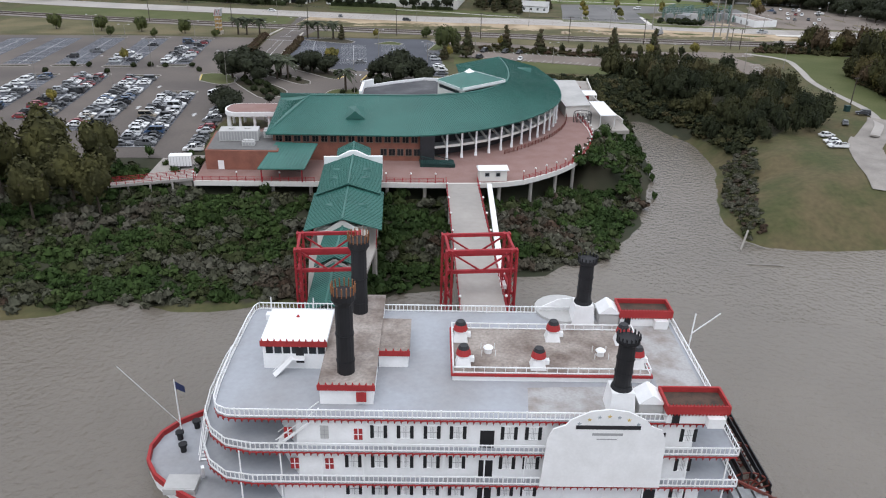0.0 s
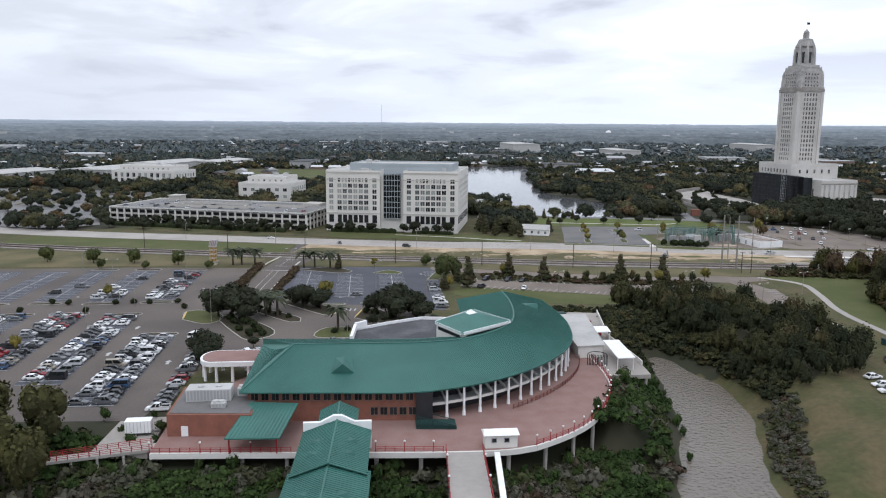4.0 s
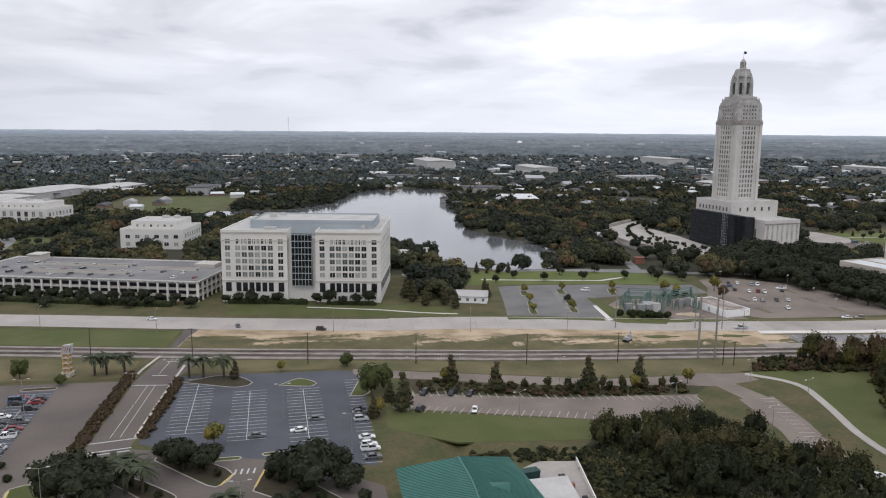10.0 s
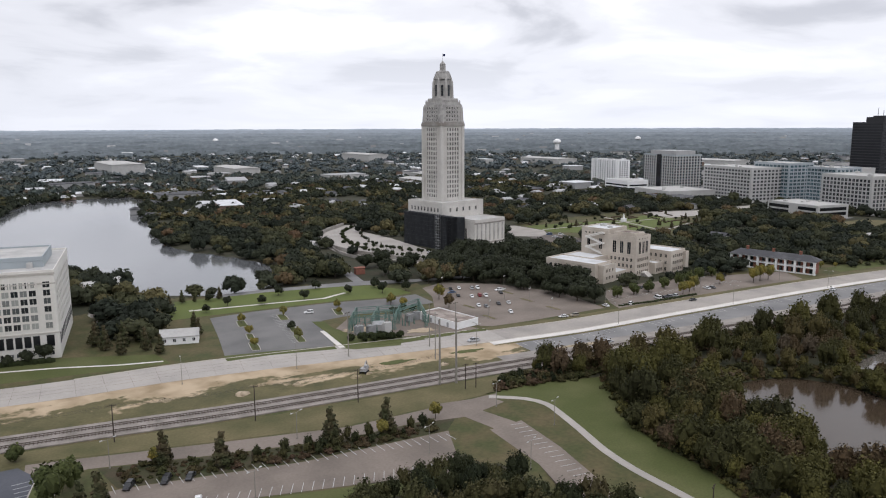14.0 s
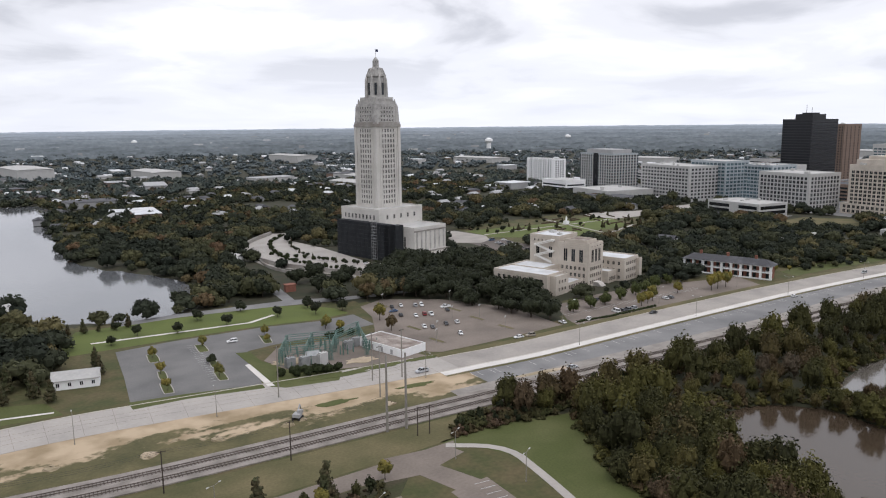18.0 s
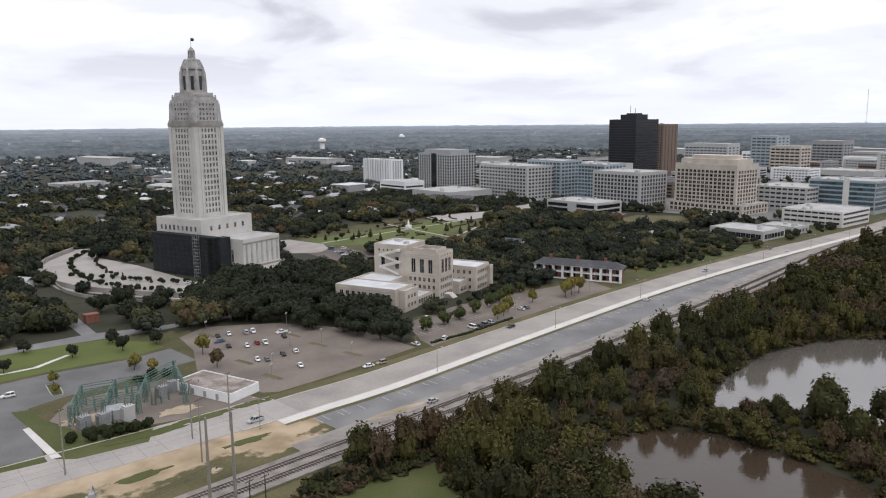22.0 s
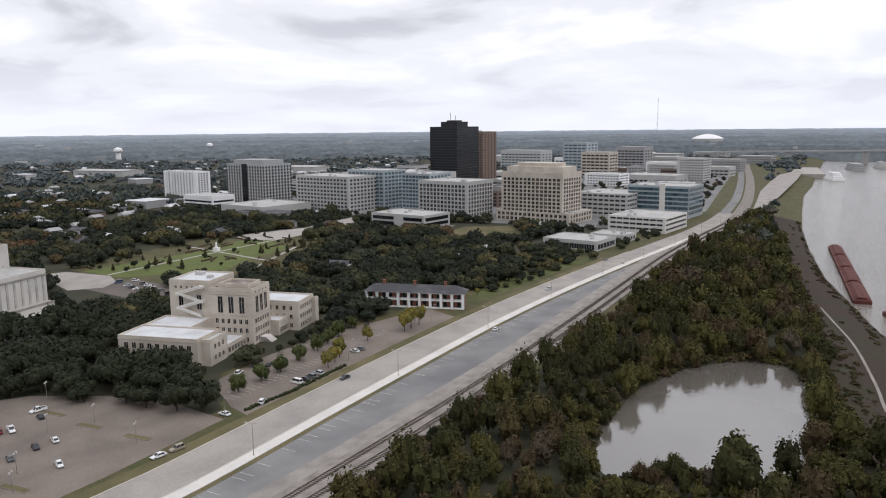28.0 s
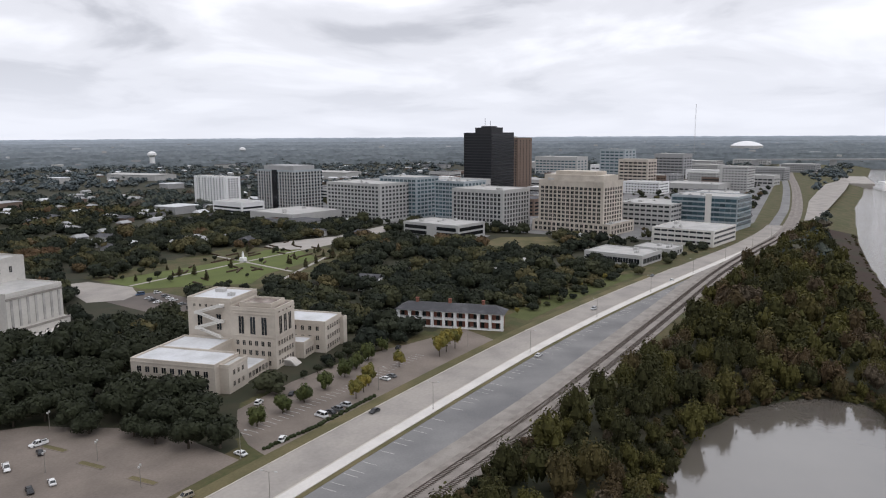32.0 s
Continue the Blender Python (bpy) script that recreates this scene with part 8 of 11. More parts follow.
tagged(s.obj("conveyor_duct", ["white"]), "long white enclosed duct beside the ramp", "duct")


def lift_frame(x0, x1, y0, y1, label):
    """Red steel lift frame: four laced legs, twin portal beams and braces."""
    b = empty("lift_frame", Matrix.Identity(4), label, "steel frame", "lift frames at the landing")
    top = 10.2
    for x in (x0, x1):
        for y in (y0, y1):
            s = Shape()
            for dx in (-0.45, 0.45):
                for dy in (-0.45, 0.45):
                    s.rod((x + dx, y + dy, float(height(x, y)[0]) - 1), (x + dx, y + dy, top), 0.28)
            for k in range(12):
                z = -8 + 1.5 * k
                s.rod((x - 0.45, y - 0.45, z), (x + 0.45, y - 0.45, z + 1.5), 0.1); s.rod((x - 0.45, y + 0.45, z + 1.5), (x + 0.45, y + 0.45, z), 0.1)
                s.rod((x - 0.45, y - 0.45, z), (x - 0.45, y + 0.45, z + 1.5), 0.1)
            s.obj("leg", ["red"], b)
    for y in (y0, y1):
        for z in (top - 0.3, top - 3.9):
            s = Shape(); s.rod((x0 - 0.6, y, z), (x1 + 0.6, y, z), 0.5, 0.55)
            s.obj("beam", ["red"], b)
        s = Shape(); c = (x0 + x1) / 2
        s.rod((x0, y, top - 0.3), (c, y, top - 3.9), 0.26); s.rod((c, y, top - 3.9), (x1, y, top - 0.3), 0.26)
        s.obj("brace", ["red"], b)
    for x in (x0, x1):
        for z in (top - 0.3, top - 3.9, 2.0):
            s = Shape(); s.rod((x, y0, z), (x, y1, z), 0.4, 0.45)
            s.obj("side_beam", ["red"], b)


lift_frame(-6.6, 3.0, 80, 86.5, "red steel lift frame over the covered gangway")
lift_frame(17.6, 28.2, 78, 84.5, "red steel lift frame over the boarding ramp")
railing("bank_ramp_railing", [(-54, 138.5), (-35, 142)], 0.0, "red", "red railing beside a sloping walkway", zs=0.4)
railing("bank_ramp_railing", [(-54, 141), (-36, 145)], 0.0, "red", "red railing beside a sloping walkway", zs=0.4)
s = Shape(); s.hexa([(-54, 138.5, -0.6), (-35, 142, -0.2), (-35, 145, -0.2), (-54, 141, -0.6)], [(-54, 138.5, -0.05), (-35, 142, 0.38), (-35, 145, 0.38), (-54, 141, -0.05)])
tagged(s.obj("walkway_ramp", ["concrete"]), "sloping concrete walkway to the deck", "ramp")
for x in (-50, -45, -40):
    s = Shape(); s.cone(x, 140, float(height(x, 140)[0]) - 1, -0.1, 0.25, 0.25, 8)
    tagged(s.obj("ramp_pile", ["concrete"]), "short concrete pile under a walkway", "support_post")

# ---- riverboat ----
boat = empty("riverboat", pose(-14.5, 43.3, 0, 0, 0, -5.5), "white four-deck riverboat with red trim and tall stacks", "riverboat")
L_, B_ = 61.5, 24.0
LEV = [6.0, 1.5, -3.0, -7.3]


def bowed(x0, y0, y1, bow, n=14):
    c = (y0 + y1) / 2; h = (y1 - y0) / 2
    return [(x0 + bow - bow * (1 - abs(math.cos(math.pi * k / n)) ** 2.2) , c + h * math.cos(math.pi * k / n)) for k in range(n + 1)]


def deck_outline(x0, x1, y0, y1, bow):
    return bowed(x0, y0, y1, bow) + [(x1, y0), (x1, y1)]


OUT = [[(0.6, 25.2), (0.1, 24.4), (-0.2, 21), (-0.4, 12), (-0.3, 6), (0.0, 2.4), (0.7, 0.8), (2.0, 0.1), (3.6, 0.0), (L_ - 0.8, 0.0), (L_ - 0.8, 25.2)],
       [(0.4, 25.4), (-1.4, 24.4), (-2.4, 22), (-2.9, 18), (-2.9, 10), (-2.4, 5.6), (-0.9, 2.4), (1.4, 0.3), (4.6, -0.5), (L_ + 1.4, -0.5), (L_ + 1.4, 25.4)],
       [(0.2, 25.6), (-1.8, 24.6), (-2.9, 22), (-3.5, 18), (-3.5, 10), (-2.9, 5.0), (-1.3, 1.8), (1.2, -0.3), (4.6, -0.9), (L_ + 1.8, -0.9), (L_ + 1.8, 25.6)]]
HULL = deck_outline(-11.8, L_ + 3, -3.0, B_ - 1.4, 15.0)
s = Shape(); s.prism(HULL, -10.2, -7.4)
s.obj("hull", ["white"], boat)
s = Shape(); s.prism([(x * 1.0, y) for x, y in HULL], -7.4, -7.3)
s.obj("main_deck", ["deckgrey"], boat)
s = Shape()
for a, b in zip(HULL, HULL[1:]):
    s.rod((*a, -7.0), (*b, -7.0), 0.4, 1.0)
s.obj("bulwark", ["redtrim"], boat)
for k, z in enumerate(LEV[:3]):
    s = Shape(); s.prism(OUT[k], z - 0.3, z)
    s.obj("deck", ["deckgrey"], boat)
    s = Shape()
    pts = resample(OUT[k] + OUT[k][:1], 220)
    for a, b in zip(pts, pts[1:]):
        s.rod((*a, z - 0.35), (*b, z - 0.26), 0.12, 0.2)
    s.obj("red_fascia", ["redtrim"], boat)
    s = Shape()
    for a in pts:
        s.cone(a[0], a[1], z - 0.85, z - 0.42, 0.02, 0.15, 5)
    tagged(s.obj("scallop_trim", ["redtrim"], boat), kind="stuff")
for k, z in enumerate(LEV[1:]):
    top = LEV[k]
    s = Shape(); s.prism(deck_outline(6.0 if k < 2 else 4.0, L_ - (4 if k < 2 else 2), 0.4, B_ - 2.4, 4.0), z, top - 0.3)
    s.obj("cabin_wall", ["white"], boat)


def boat_rail(pts, z, gap=0.55, tall=1.05, name="railing", closed=False):
    p = resample(pts, max(2, int(sum(np.linalg.norm(np.array(a) - np.array(b)) for a, b in zip(pts, pts[1:])) / gap)))
    s = Shape()
    for i, q in enumerate(p):
        w = 0.15 if i % 6 == 0 else 0.085
        s.box(q[0] - w / 2, q[0] + w / 2, q[1] - w / 2, q[1] + w / 2, z, z + tall + (0.12 if i % 6 == 0 else 0))
    for h in (0.12, tall):
        for a, b in zip(p, p[1:]):
            s.rod((*a, z + h), (*b, z + h), 0.13)
    s.obj(name, ["white"], boat)


for k in range(3):
    o = OUT[k]
    n = len(o)
    boat_rail(o[:n - 2], LEV[k])
    boat_rail([o[n - 3], o[n - 2]], LEV[k]); boat_rail([o[n - 2], o[n - 1]], LEV[k]); boat_rail([o[n - 1], o[0]], LEV[k])
# gallery posts
for k in (1, 2):
    for i in range(13):
        for y in ((-0.4, -0.8)[k - 1], B_ + 0.5):
            s = Shape(); s.box(3 + i * 4.9, 3.16 + i * 4.9, y, y + 0.16, LEV[k + 1] if k == 2 else LEV[2], LEV[k] - 0.3)
            s.obj("gallery_post", ["white"], boat)
# windows with black shutters, and dark doorways
s = Shape(); s.box(-0.55, 0.55, -0.05, 0.02, 0, 1.75, 1)
s.box(-0.03, 0.03, -0.09, -0.05, 0, 1.75, 3); s.box(-0.2, -0.17, -0.09, -0.05, 0, 1.75, 3); s.box(0.17, 0.2, -0.09, -0.05, 0, 1.75, 3); s.box(-0.55, 0.55, -0.09, -0.05, 0.85, 0.9, 3); s.box(-0.62, 0.62, -0.1, 0.0, 1.75, 1.83, 0); s.box(-0.62, 0.62, -0.12, 0.0, -0.08, 0, 0)
for q in (-1, 1):
    s.box(q * 0.58 - (0.42 if q < 0 else 0), q * 0.58 + (0.42 if q > 0 else 0), -0.1, -0.02, -0.05, 1.8, 2)
SHUT = s.mesh("shuttered_window", ["white", "white", "black", "grey"])
s = Shape(); s.box(-0.85, 0.85, -0.06, 0.02, 0, 2.5)
DOOR = s.mesh("doorway", ["black"])
for k in (1, 2, 3):
    for x in (16.6, 19.75, 22.9, 26.1, 29.2, 35.3, 38.2, 56.8):
        if k > 1 or x > 17:
            put("shuttered_window", SHUT, boat, pose(x, 0.4, LEV[k] + 1.35))
    for x in (32.7, 53.2):
        put("doorway", DOOR, boat, pose(x, 0.4, LEV[k] + 0.05))
s = Shape(); s.box(-0.5, 0.5, -0.05, 0.02, 0, 1.9, 0); s.box(-0.03, 0.03, -0.08, -0.05, 0, 1.9, 1)
for q in (0.6, 1.25):
    s.box(-0.5, 0.5, -0.08, -0.05, q, q + 0.05, 1)
put("sash_window", s.mesh("sash_window", ["offwhite", "grey"]), boat, pose(13.3, 0.4, 2.6))
for x, z in ((9.0, 2.6), (17.3, 2.5), (13.7, -2.0), (9.5, -2.0)):
    s = Shape(); s.box(-0.5, 0.5, -0.06, 0.02, 0, 1.6, 0); s.box(-0.06, 0.06, -0.1, -0.05, 0, 1.6, 1); s.box(-0.5, 0.5, -0.1, -0.05, 0.76, 0.86, 1)
    put("red_sash", s.mesh("red_sash", ["redtrim", "white"]), boat, pose(x, 0.4, z))


def deck_house(name, x0, x1, y0, y1, h, roof, label, z=6.0, trim=True):
    b = empty(name, pose(0, 0, 0), label, "deck house")
    b.parent = boat
    s = Shape(); s.box(x0, x1, y0, y1, z, z + h)
    s.obj("wall", ["white"], b)
    s = Shape(); s.box(x0 - 0.2, x1 + 0.2, y0 - 0.2, y1 + 0.2, z + h, z + h + 0.18)
    s.obj("roof", [roof], b)
    if trim:
        s = Shape()
        s.box(x0 - 0.25, x1 + 0.25, y0 - 0.32, y0 - 0.2, z + h - 0.55, z + h + 0.22)
        n = max(2, int((x1 - x0) / 0.8))
        for i in range(n + 1):
            s.cone(x0 + (x1 - x0) * i / n, y0 - 0.26, z + h + 0.2, z + h + 0.6, 0.16, 0.04, 5)
        s.obj("red_cresting", ["redtrim"], b)
    return b


ph = deck_house("pilot_house", 4.4, 12.4, 10.0, 17.8, 4.0, "white", "white pilot house with a red crested roof")
for i in range(7):
    s = Shape(); s.box(4.8 + i * 1.1, 5.7 + i * 1.1, 9.93, 10.02, 8.3, 9.4)
    s.obj("window", ["glass"], ph)
s = Shape(); s.box(8.6, 9.6, 9.92, 10.02, 6.9, 9.2)
s.obj("door", ["black"], ph)
s = Shape(); s.cone(8, 16, 10.1, 10.5, 0.3, 0.05, 8)
s.obj("beacon", ["redtrim"], ph)
s = Shape(); s.rod((6.0, 8.2, 6.1), (8.3, 9.6, 8.0), 0.9, 0.12); s.rod((6.0, 7.8, 7.0), (8.3, 9.2, 8.9), 0.06); s.box(8.2, 9.8, 8.9, 10, 7.9, 8.0)
s.obj("stair", ["white"], ph)
h1 = deck_house("stack_house", 12.6, 19.0, 2.6, 24.6, 2.7, "roofbrown", "white stack house with a stained brown roof")
deck_house("side_house", 19.1, 22.9, 10.6, 18.4, 2.4, "roofbrown", "small white deck house with a brown roof")
s = Shape(); s.box(17.0, 18.2, 2.1, 2.25, 6.7, 8.0)
s.obj("sash", ["redtrim"], h1)


def stack(name, x, y, z, h, r, label, crown_mat="gold"):
    b = empty(name, pose(x, y, z), label, "smoke stack")
    b.parent = boat
    s = Shape(); s.cone(0, 0, 0, 0.5, r * 1.25, r * 1.1, 16); s.cone(0, 0, 0.5, h * 0.82, r, r * 0.95, 16)
    for q in (0.3, 0.55):
        s.cone(0, 0, h * q, h * q + 0.12, r * 1.06, r * 1.06, 16)
    s.obj("shaft", ["black"], b)
    s = Shape(); s.cone(0, 0, h * 0.82, h * 0.87, r * 0.95, r * 1.35, 16); s.cone(0, 0, h * 0.87, h * 0.93, r * 1.3, r * 1.3, 16)
    s.obj("collar", ["black"], b)
    s = Shape()
    for k in range(16):
        t = 2 * math.pi * k / 16
        s.rod((r * 1.25 * math.cos(t), r * 1.25 * math.sin(t), h * 0.92), (r * 1.3 * math.cos(t), r * 1.3 * math.sin(t), h), 0.3, 0.12)
    s.obj("crown", [crown_mat], b)


stack("smoke_stack", 15.5, 5.4, 6.0, 14.9, 1.1, "tall black smoke stack with a rusty crown")
stack("smoke_stack", 15.9, 20.0, 6.0, 14.9, 1.1, "tall black smoke stack with a rusty crown")
for x, y in ((48.6, 2.6), (47.7, 23.4)):
    s = Shape(); s.hexa([(x - 1.6, y - 1.6, 6), (x + 1.6, y - 1.6, 6), (x + 1.6, y + 1.6, 6), (x - 1.6, y + 1.6, 6)], [(x - 1.35, y - 1.35, 9), (x + 1.35, y - 1.35, 9), (x + 1.35, y + 1.35, 9), (x - 1.35, y + 1.35, 9)])
    s.obj("stack_plinth", ["white"], boat)
    stack("rear_stack", x, y, 9.0, 7.4, 1.05, "short dark grey rear stack on a white plinth", "black")
s = Shape(); s.prism([(37.5, 0.6), (60.2, 0.6), (60.2, 23.4), (44, 23.4), (43, 20.2), (54.6, 19.6), (54.6, 7.2), (38, 6.4)], 5.995, 6.006)
s.obj("worn_deck", ["worndeck"], boat, "stained worn deck paint")
# raised plant platform with vents
s = Shape(); s.box(28.6, 53.8, 7.8, 18.8, 6.0, 7.0)
s.obj("platform_wall", ["white"], boat)
s = Shape(); s.box(28.7, 53.7, 7.9, 18.7, 7.0, 7.06)
s.obj("platform_roof", ["roofbrown"], boat)
s = Shape()
for a in ((28.4, 54, 7.6, 7.8), (28.4, 54, 18.8, 19.0), (28.4, 28.6, 7.8, 18.8), (53.8, 54, 7.8, 18.8)):
    s.box(*a, 6.75, 7.1)
s.obj("platform_trim", ["redtrim"], boat)
for pts in ([(28.7, 7.9), (53.7, 7.9)], [(28.7, 18.7), (53.7, 18.7)], [(53.7, 7.9), (53.7, 18.7)], [(28.7, 7.9), (28.7, 18.7)]):
    boat_rail(pts, 7.06, 1.2, 0.9, "platform_rail")
for x, y in ((30.0, 10.0), (39.6, 9.6), (52.4, 10.3), (29.8, 16.0), (42.4, 16.4), (51.8, 15.8)):
    b = empty("deck_vent", pose(x, y, 7.06), "white deck vent with a red cap", "vent", "vents on the top deck")
    b.parent = boat
    s = Shape(); s.hexa([(-1, -1, 0), (1, -1, 0), (1, 1, 0), (-1, 1, 0)], [(-0.72, -0.72, 1.2), (0.72, -0.72, 1.2), (0.72, 0.72, 1.2), (-0.72, 0.72, 1.2)]); s.cone(0, 0, 1.2, 1.7, 0.7, 0.72, 14); s.box(0.6, 1.4, -0.35, 0.35, 0.5, 1.1)
    s.obj("body", ["white"], b)
    s = Shape(); s.cone(0, 0, 1.6, 2.4, 1.0, 0.78, 14)
    s.obj("cap", ["redtrim"], b)
    s = Shape(); s.cone(0, 0, 2.4, 2.85, 0.76, 0.55, 14)
    s.obj("cowl", ["blackmull"], b)
for x, y in ((33.4, 12.8), (48.2, 12.4)):
    s = Shape(); s.cone(x, y, 7.06, 7.8, 0.5, 0.45, 10); s.cone(x, y, 7.8, 8.0, 0.7, 0.5, 10)
    for dx, dy in ((-0.9, -0.9), (0.9, -0.9), (0.9, 0.9), (-0.9, 0.9)):
        s.box(x + dx - 0.04, x + dx + 0.04, y + dy - 0.04, y + dy + 0.04, 7.06, 7.9)
    s.obj("fan_vent", ["white"], boat)
for x, y in ((52.0, 2.3), (51.4, 23.4)):
    b = empty("deck_tent", pose(x, y, 6.0), "small white peaked deck tent", "tent")
    b.parent = boat
    s = Shape(); s.box(-1.4, 1.4, -1.4, 1.4, 0.0, 1.9)
    s.obj("side", ["offwhite"], b)
    s = Shape(); s.hexa([(-1.6, -1.6, 1.9), (1.6, -1.6, 1.9), (1.6, 1.6, 1.9), (-1.6, 1.6, 1.9)], [(-0.15, -1.5, 3.0), (0.15, -1.5, 3.0), (0.15, 1.5, 3.0), (-0.15, 1.5, 3.0)])
    s.obj("canopy", ["white"], b)
for x0, x1, y0, y1 in ((53.6, 60.6, -0.3, 3.3), (53.0, 60.2, 21.9, 25.2)):
    b = deck_house("stern_house", x0, x1, y0, y1, 1.7, "rustroof", "white stern deck house with a red parapet and rusty roof", trim=False)
    s = Shape()
    s.box(x0 - 0.25, x1 + 0.25, y0 - 0.25, y0, 7.5, 8.6); s.box(x0 - 0.25, x1 + 0.25, y1, y1 + 0.25, 7.5, 8.6); s.box(x0 - 0.25, x0, y0, y1, 7.5, 8.6); s.box(x1, x1 + 0.25, y0, y1, 7.5, 8.6)
    s.obj("parapet", ["redtrim"], b)
    s = Shape()
    for k in range(18):
        s.cone(x0 + (x1 - x0) * k / 17, y0 - 0.12, 7.15, 7.5, 0.02, 0.2, 5); s.cone(x0 + (x1 - x0) * k / 17, y0 - 0.12, 8.6, 8.9, 0.12, 0.02, 5)
    s.obj("red_cresting", ["redtrim"], b)
    s = Shape(); s.box(x0 + 0.6, x0 + 1.5, y0 - 0.06, y0 + 0.02, 6.05, 7.4)
    s.obj("door", ["black"], b)
    s = Shape(); s.box(x1 - 2.4, x1 - 0.5, y0 - 0.9, y0 - 0.02, 6.0, 7.3)
    s.obj("locker", ["white"], b)
# great white side boards with plain bars in place of their lettering
for y, q in ((-1.1, -1), (B_ + 1.5, 1)):
    b = empty("side_board", pose(0, 0, 0), "great white side board with small stars and dark bars", "sign board")
    b.parent = boat
    prof = [(39.2, -3), (53.8, -3), (53.6, 4.2), (53.0, 5.6), (51.6, 6.2), (51.0, 7.0), (48.8, 8.2), (46.6, 8.5), (44.4, 8.2), (42.2, 7.0), (41.6, 6.2), (40.2, 5.6), (39.6, 4.2)]
    s = Shape()
    s.hexa([(x, y - 0.1, z) for x, z in prof], [(x, y + 0.1, z) for x, z in prof])
    s.obj("board", ["white"], b)
    for k, (w, z, h) in enumerate(((7.6, 5.7, 0.55), (3.6, 4.8, 0.35), (2.4, 4.2, 0.12))):
        s = Shape(); s.box(46.6 - w / 2, 46.6 + w / 2, y + q * 0.11 - 0.02, y + q * 0.11 + 0.02, z, z + h)
        s.obj("lettering_bar", ["blackmull" if k == 0 else "grey"], b)
    for k in range(7):
        t = (k - 3) * 1.15
        x, z = 46.6 + t, 7.55 - 0.09 * t * t
        pts = [(x + (0.3 if i % 2 == 0 else 0.12) * math.sin(math.pi * i / 5), z + (0.3 if i % 2 == 0 else 0.12) * math.cos(math.pi * i / 5)) for i in range(10)]
        s = Shape(); s.hexa([(a, y + q * 0.1, c) for a, c in pts], [(a, y + q * 0.14, c) for a, c in pts])
        s.obj("star", ["yellow" if k % 2 else "greyblue"], b)
# stern paddle wheel
wheel = empty("paddle_wheel", pose(L_ + 5.4, B_ / 2, -7.4), "dark red stern paddle wheel", "paddle wheel")
wheel.parent = boat
for y in (-9, -3, 3, 9):
    s = Shape()
    for k in range(16):
        t = 2 * math.pi * k / 16; u_ = 2 * math.pi * (k + 1) / 16
        s.rod((0, y, 0), (3.3 * math.cos(t), y, 3.3 * math.sin(t)), 0.16)
        for r in (2.0, 3.2):
            s.rod((r * math.cos(t), y, r * math.sin(t)), (r * math.cos(u_), y, r * math.sin(u_)), 0.16)
    s.obj("spider", ["darkred"], wheel)
for k in range(16):
    t = 2 * math.pi * k / 16
    s = Shape(); s.rod((3.1 * math.cos(t), -9.4, 3.1 * math.sin(t)), (3.1 * math.cos(t), 9.4, 3.1 * math.sin(t)), 0.12, 0.9)
    s.obj("paddle", ["blackmull"], wheel)
s = Shape(); s.rod((0, -11, 0), (0, 11, 0), 0.6)
s.obj("axle", ["black"], wheel)
for y in (0.6, B_ - 0.6):
    s = Shape(); s.rod((L_ + 2, y, -7.1), (L_ + 8.4, y, -6.7), 0.8, 0.8); s.rod((L_ + 1.5, y, -2.8), (L_ + 7.5, y, -6.0), 0.35, 0.3)
    s.obj("wheel_beam", ["darkred"], boat)
for k in range(5):
    s = Shape(); s.box(L_ + 2.4 + k * 0.9, L_ + 3.2 + k * 0.9, -0.6, 1.6, -7.3, -5.6 + 0.3 * (k % 2))
    s.obj("stern_machinery", ["steel"], boat)
# stairs on the near side and at the bow, bow gear, masts
s = Shape()
for k in range(14):
    s.box(7.6 + 0.36 * k, 8.0 + 0.36 * k, 0.2, 1.6, 1.5 + 0.32 * k, 1.6 + 0.32 * k)
for y in (0.15, 1.65):
    s.rod((7.5, y, 2.5), (12.6, y, 7.0), 0.1); s.rod((7.5, y, 1.5), (12.6, y, 6.0), 0.16, 0.3)
s.obj("side_stair", ["white"], boat)
s = Shape()
for k in range(14):
    s.box(-4.6, -3.0, 7.6 + 0.34 * k, 7.95 + 0.34 * k, -7.2 + 0.3 * k, -7.1 + 0.3 * k)
for x in (-4.7, -2.9):
    s.rod((x, 7.5, -6.2), (x, 12.4, -1.8), 0.1); s.rod((x, 7.5, -7.2), (x, 12.4, -2.9), 0.16, 0.3)
s.obj("bow_stair", ["white"], boat)
for x, y in ((-7.4, 9.5), (-7.0, 14.5), (-8.6, 12)):
    s = Shape(); s.cone(x, y, -7.3, -6.3, 0.4, 0.4, 10); s.cone(x, y, -6.3, -6.0, 0.6, 0.6, 10)
    s.obj("bollard", ["black"], boat)
s = Shape(); s.box(-7.5, -3.5, 1.2, 4.0, -7.3, -6.4); s.box(-7.3, -3.7, 1.4, 3.8, -6.4, -6.35)
s.obj("bow_tender", ["offwhite"], boat)
s = Shape(); s.rod((-3.4, 4.6, -7.3), (-2.0, 1.0, -2.5), 0.4)
s.obj("bow_boom", ["white"], boat)
pole = empty("flag_pole", pose(-8.5, 12.5, -7.3), "white bow pole with a blue flag", "flag pole")
pole.parent = boat
s = Shape(); s.cone(0, 0, 0, 9.5, 0.12, 0.07, 8)
s.obj("pole", ["white"], pole)
s = Shape()
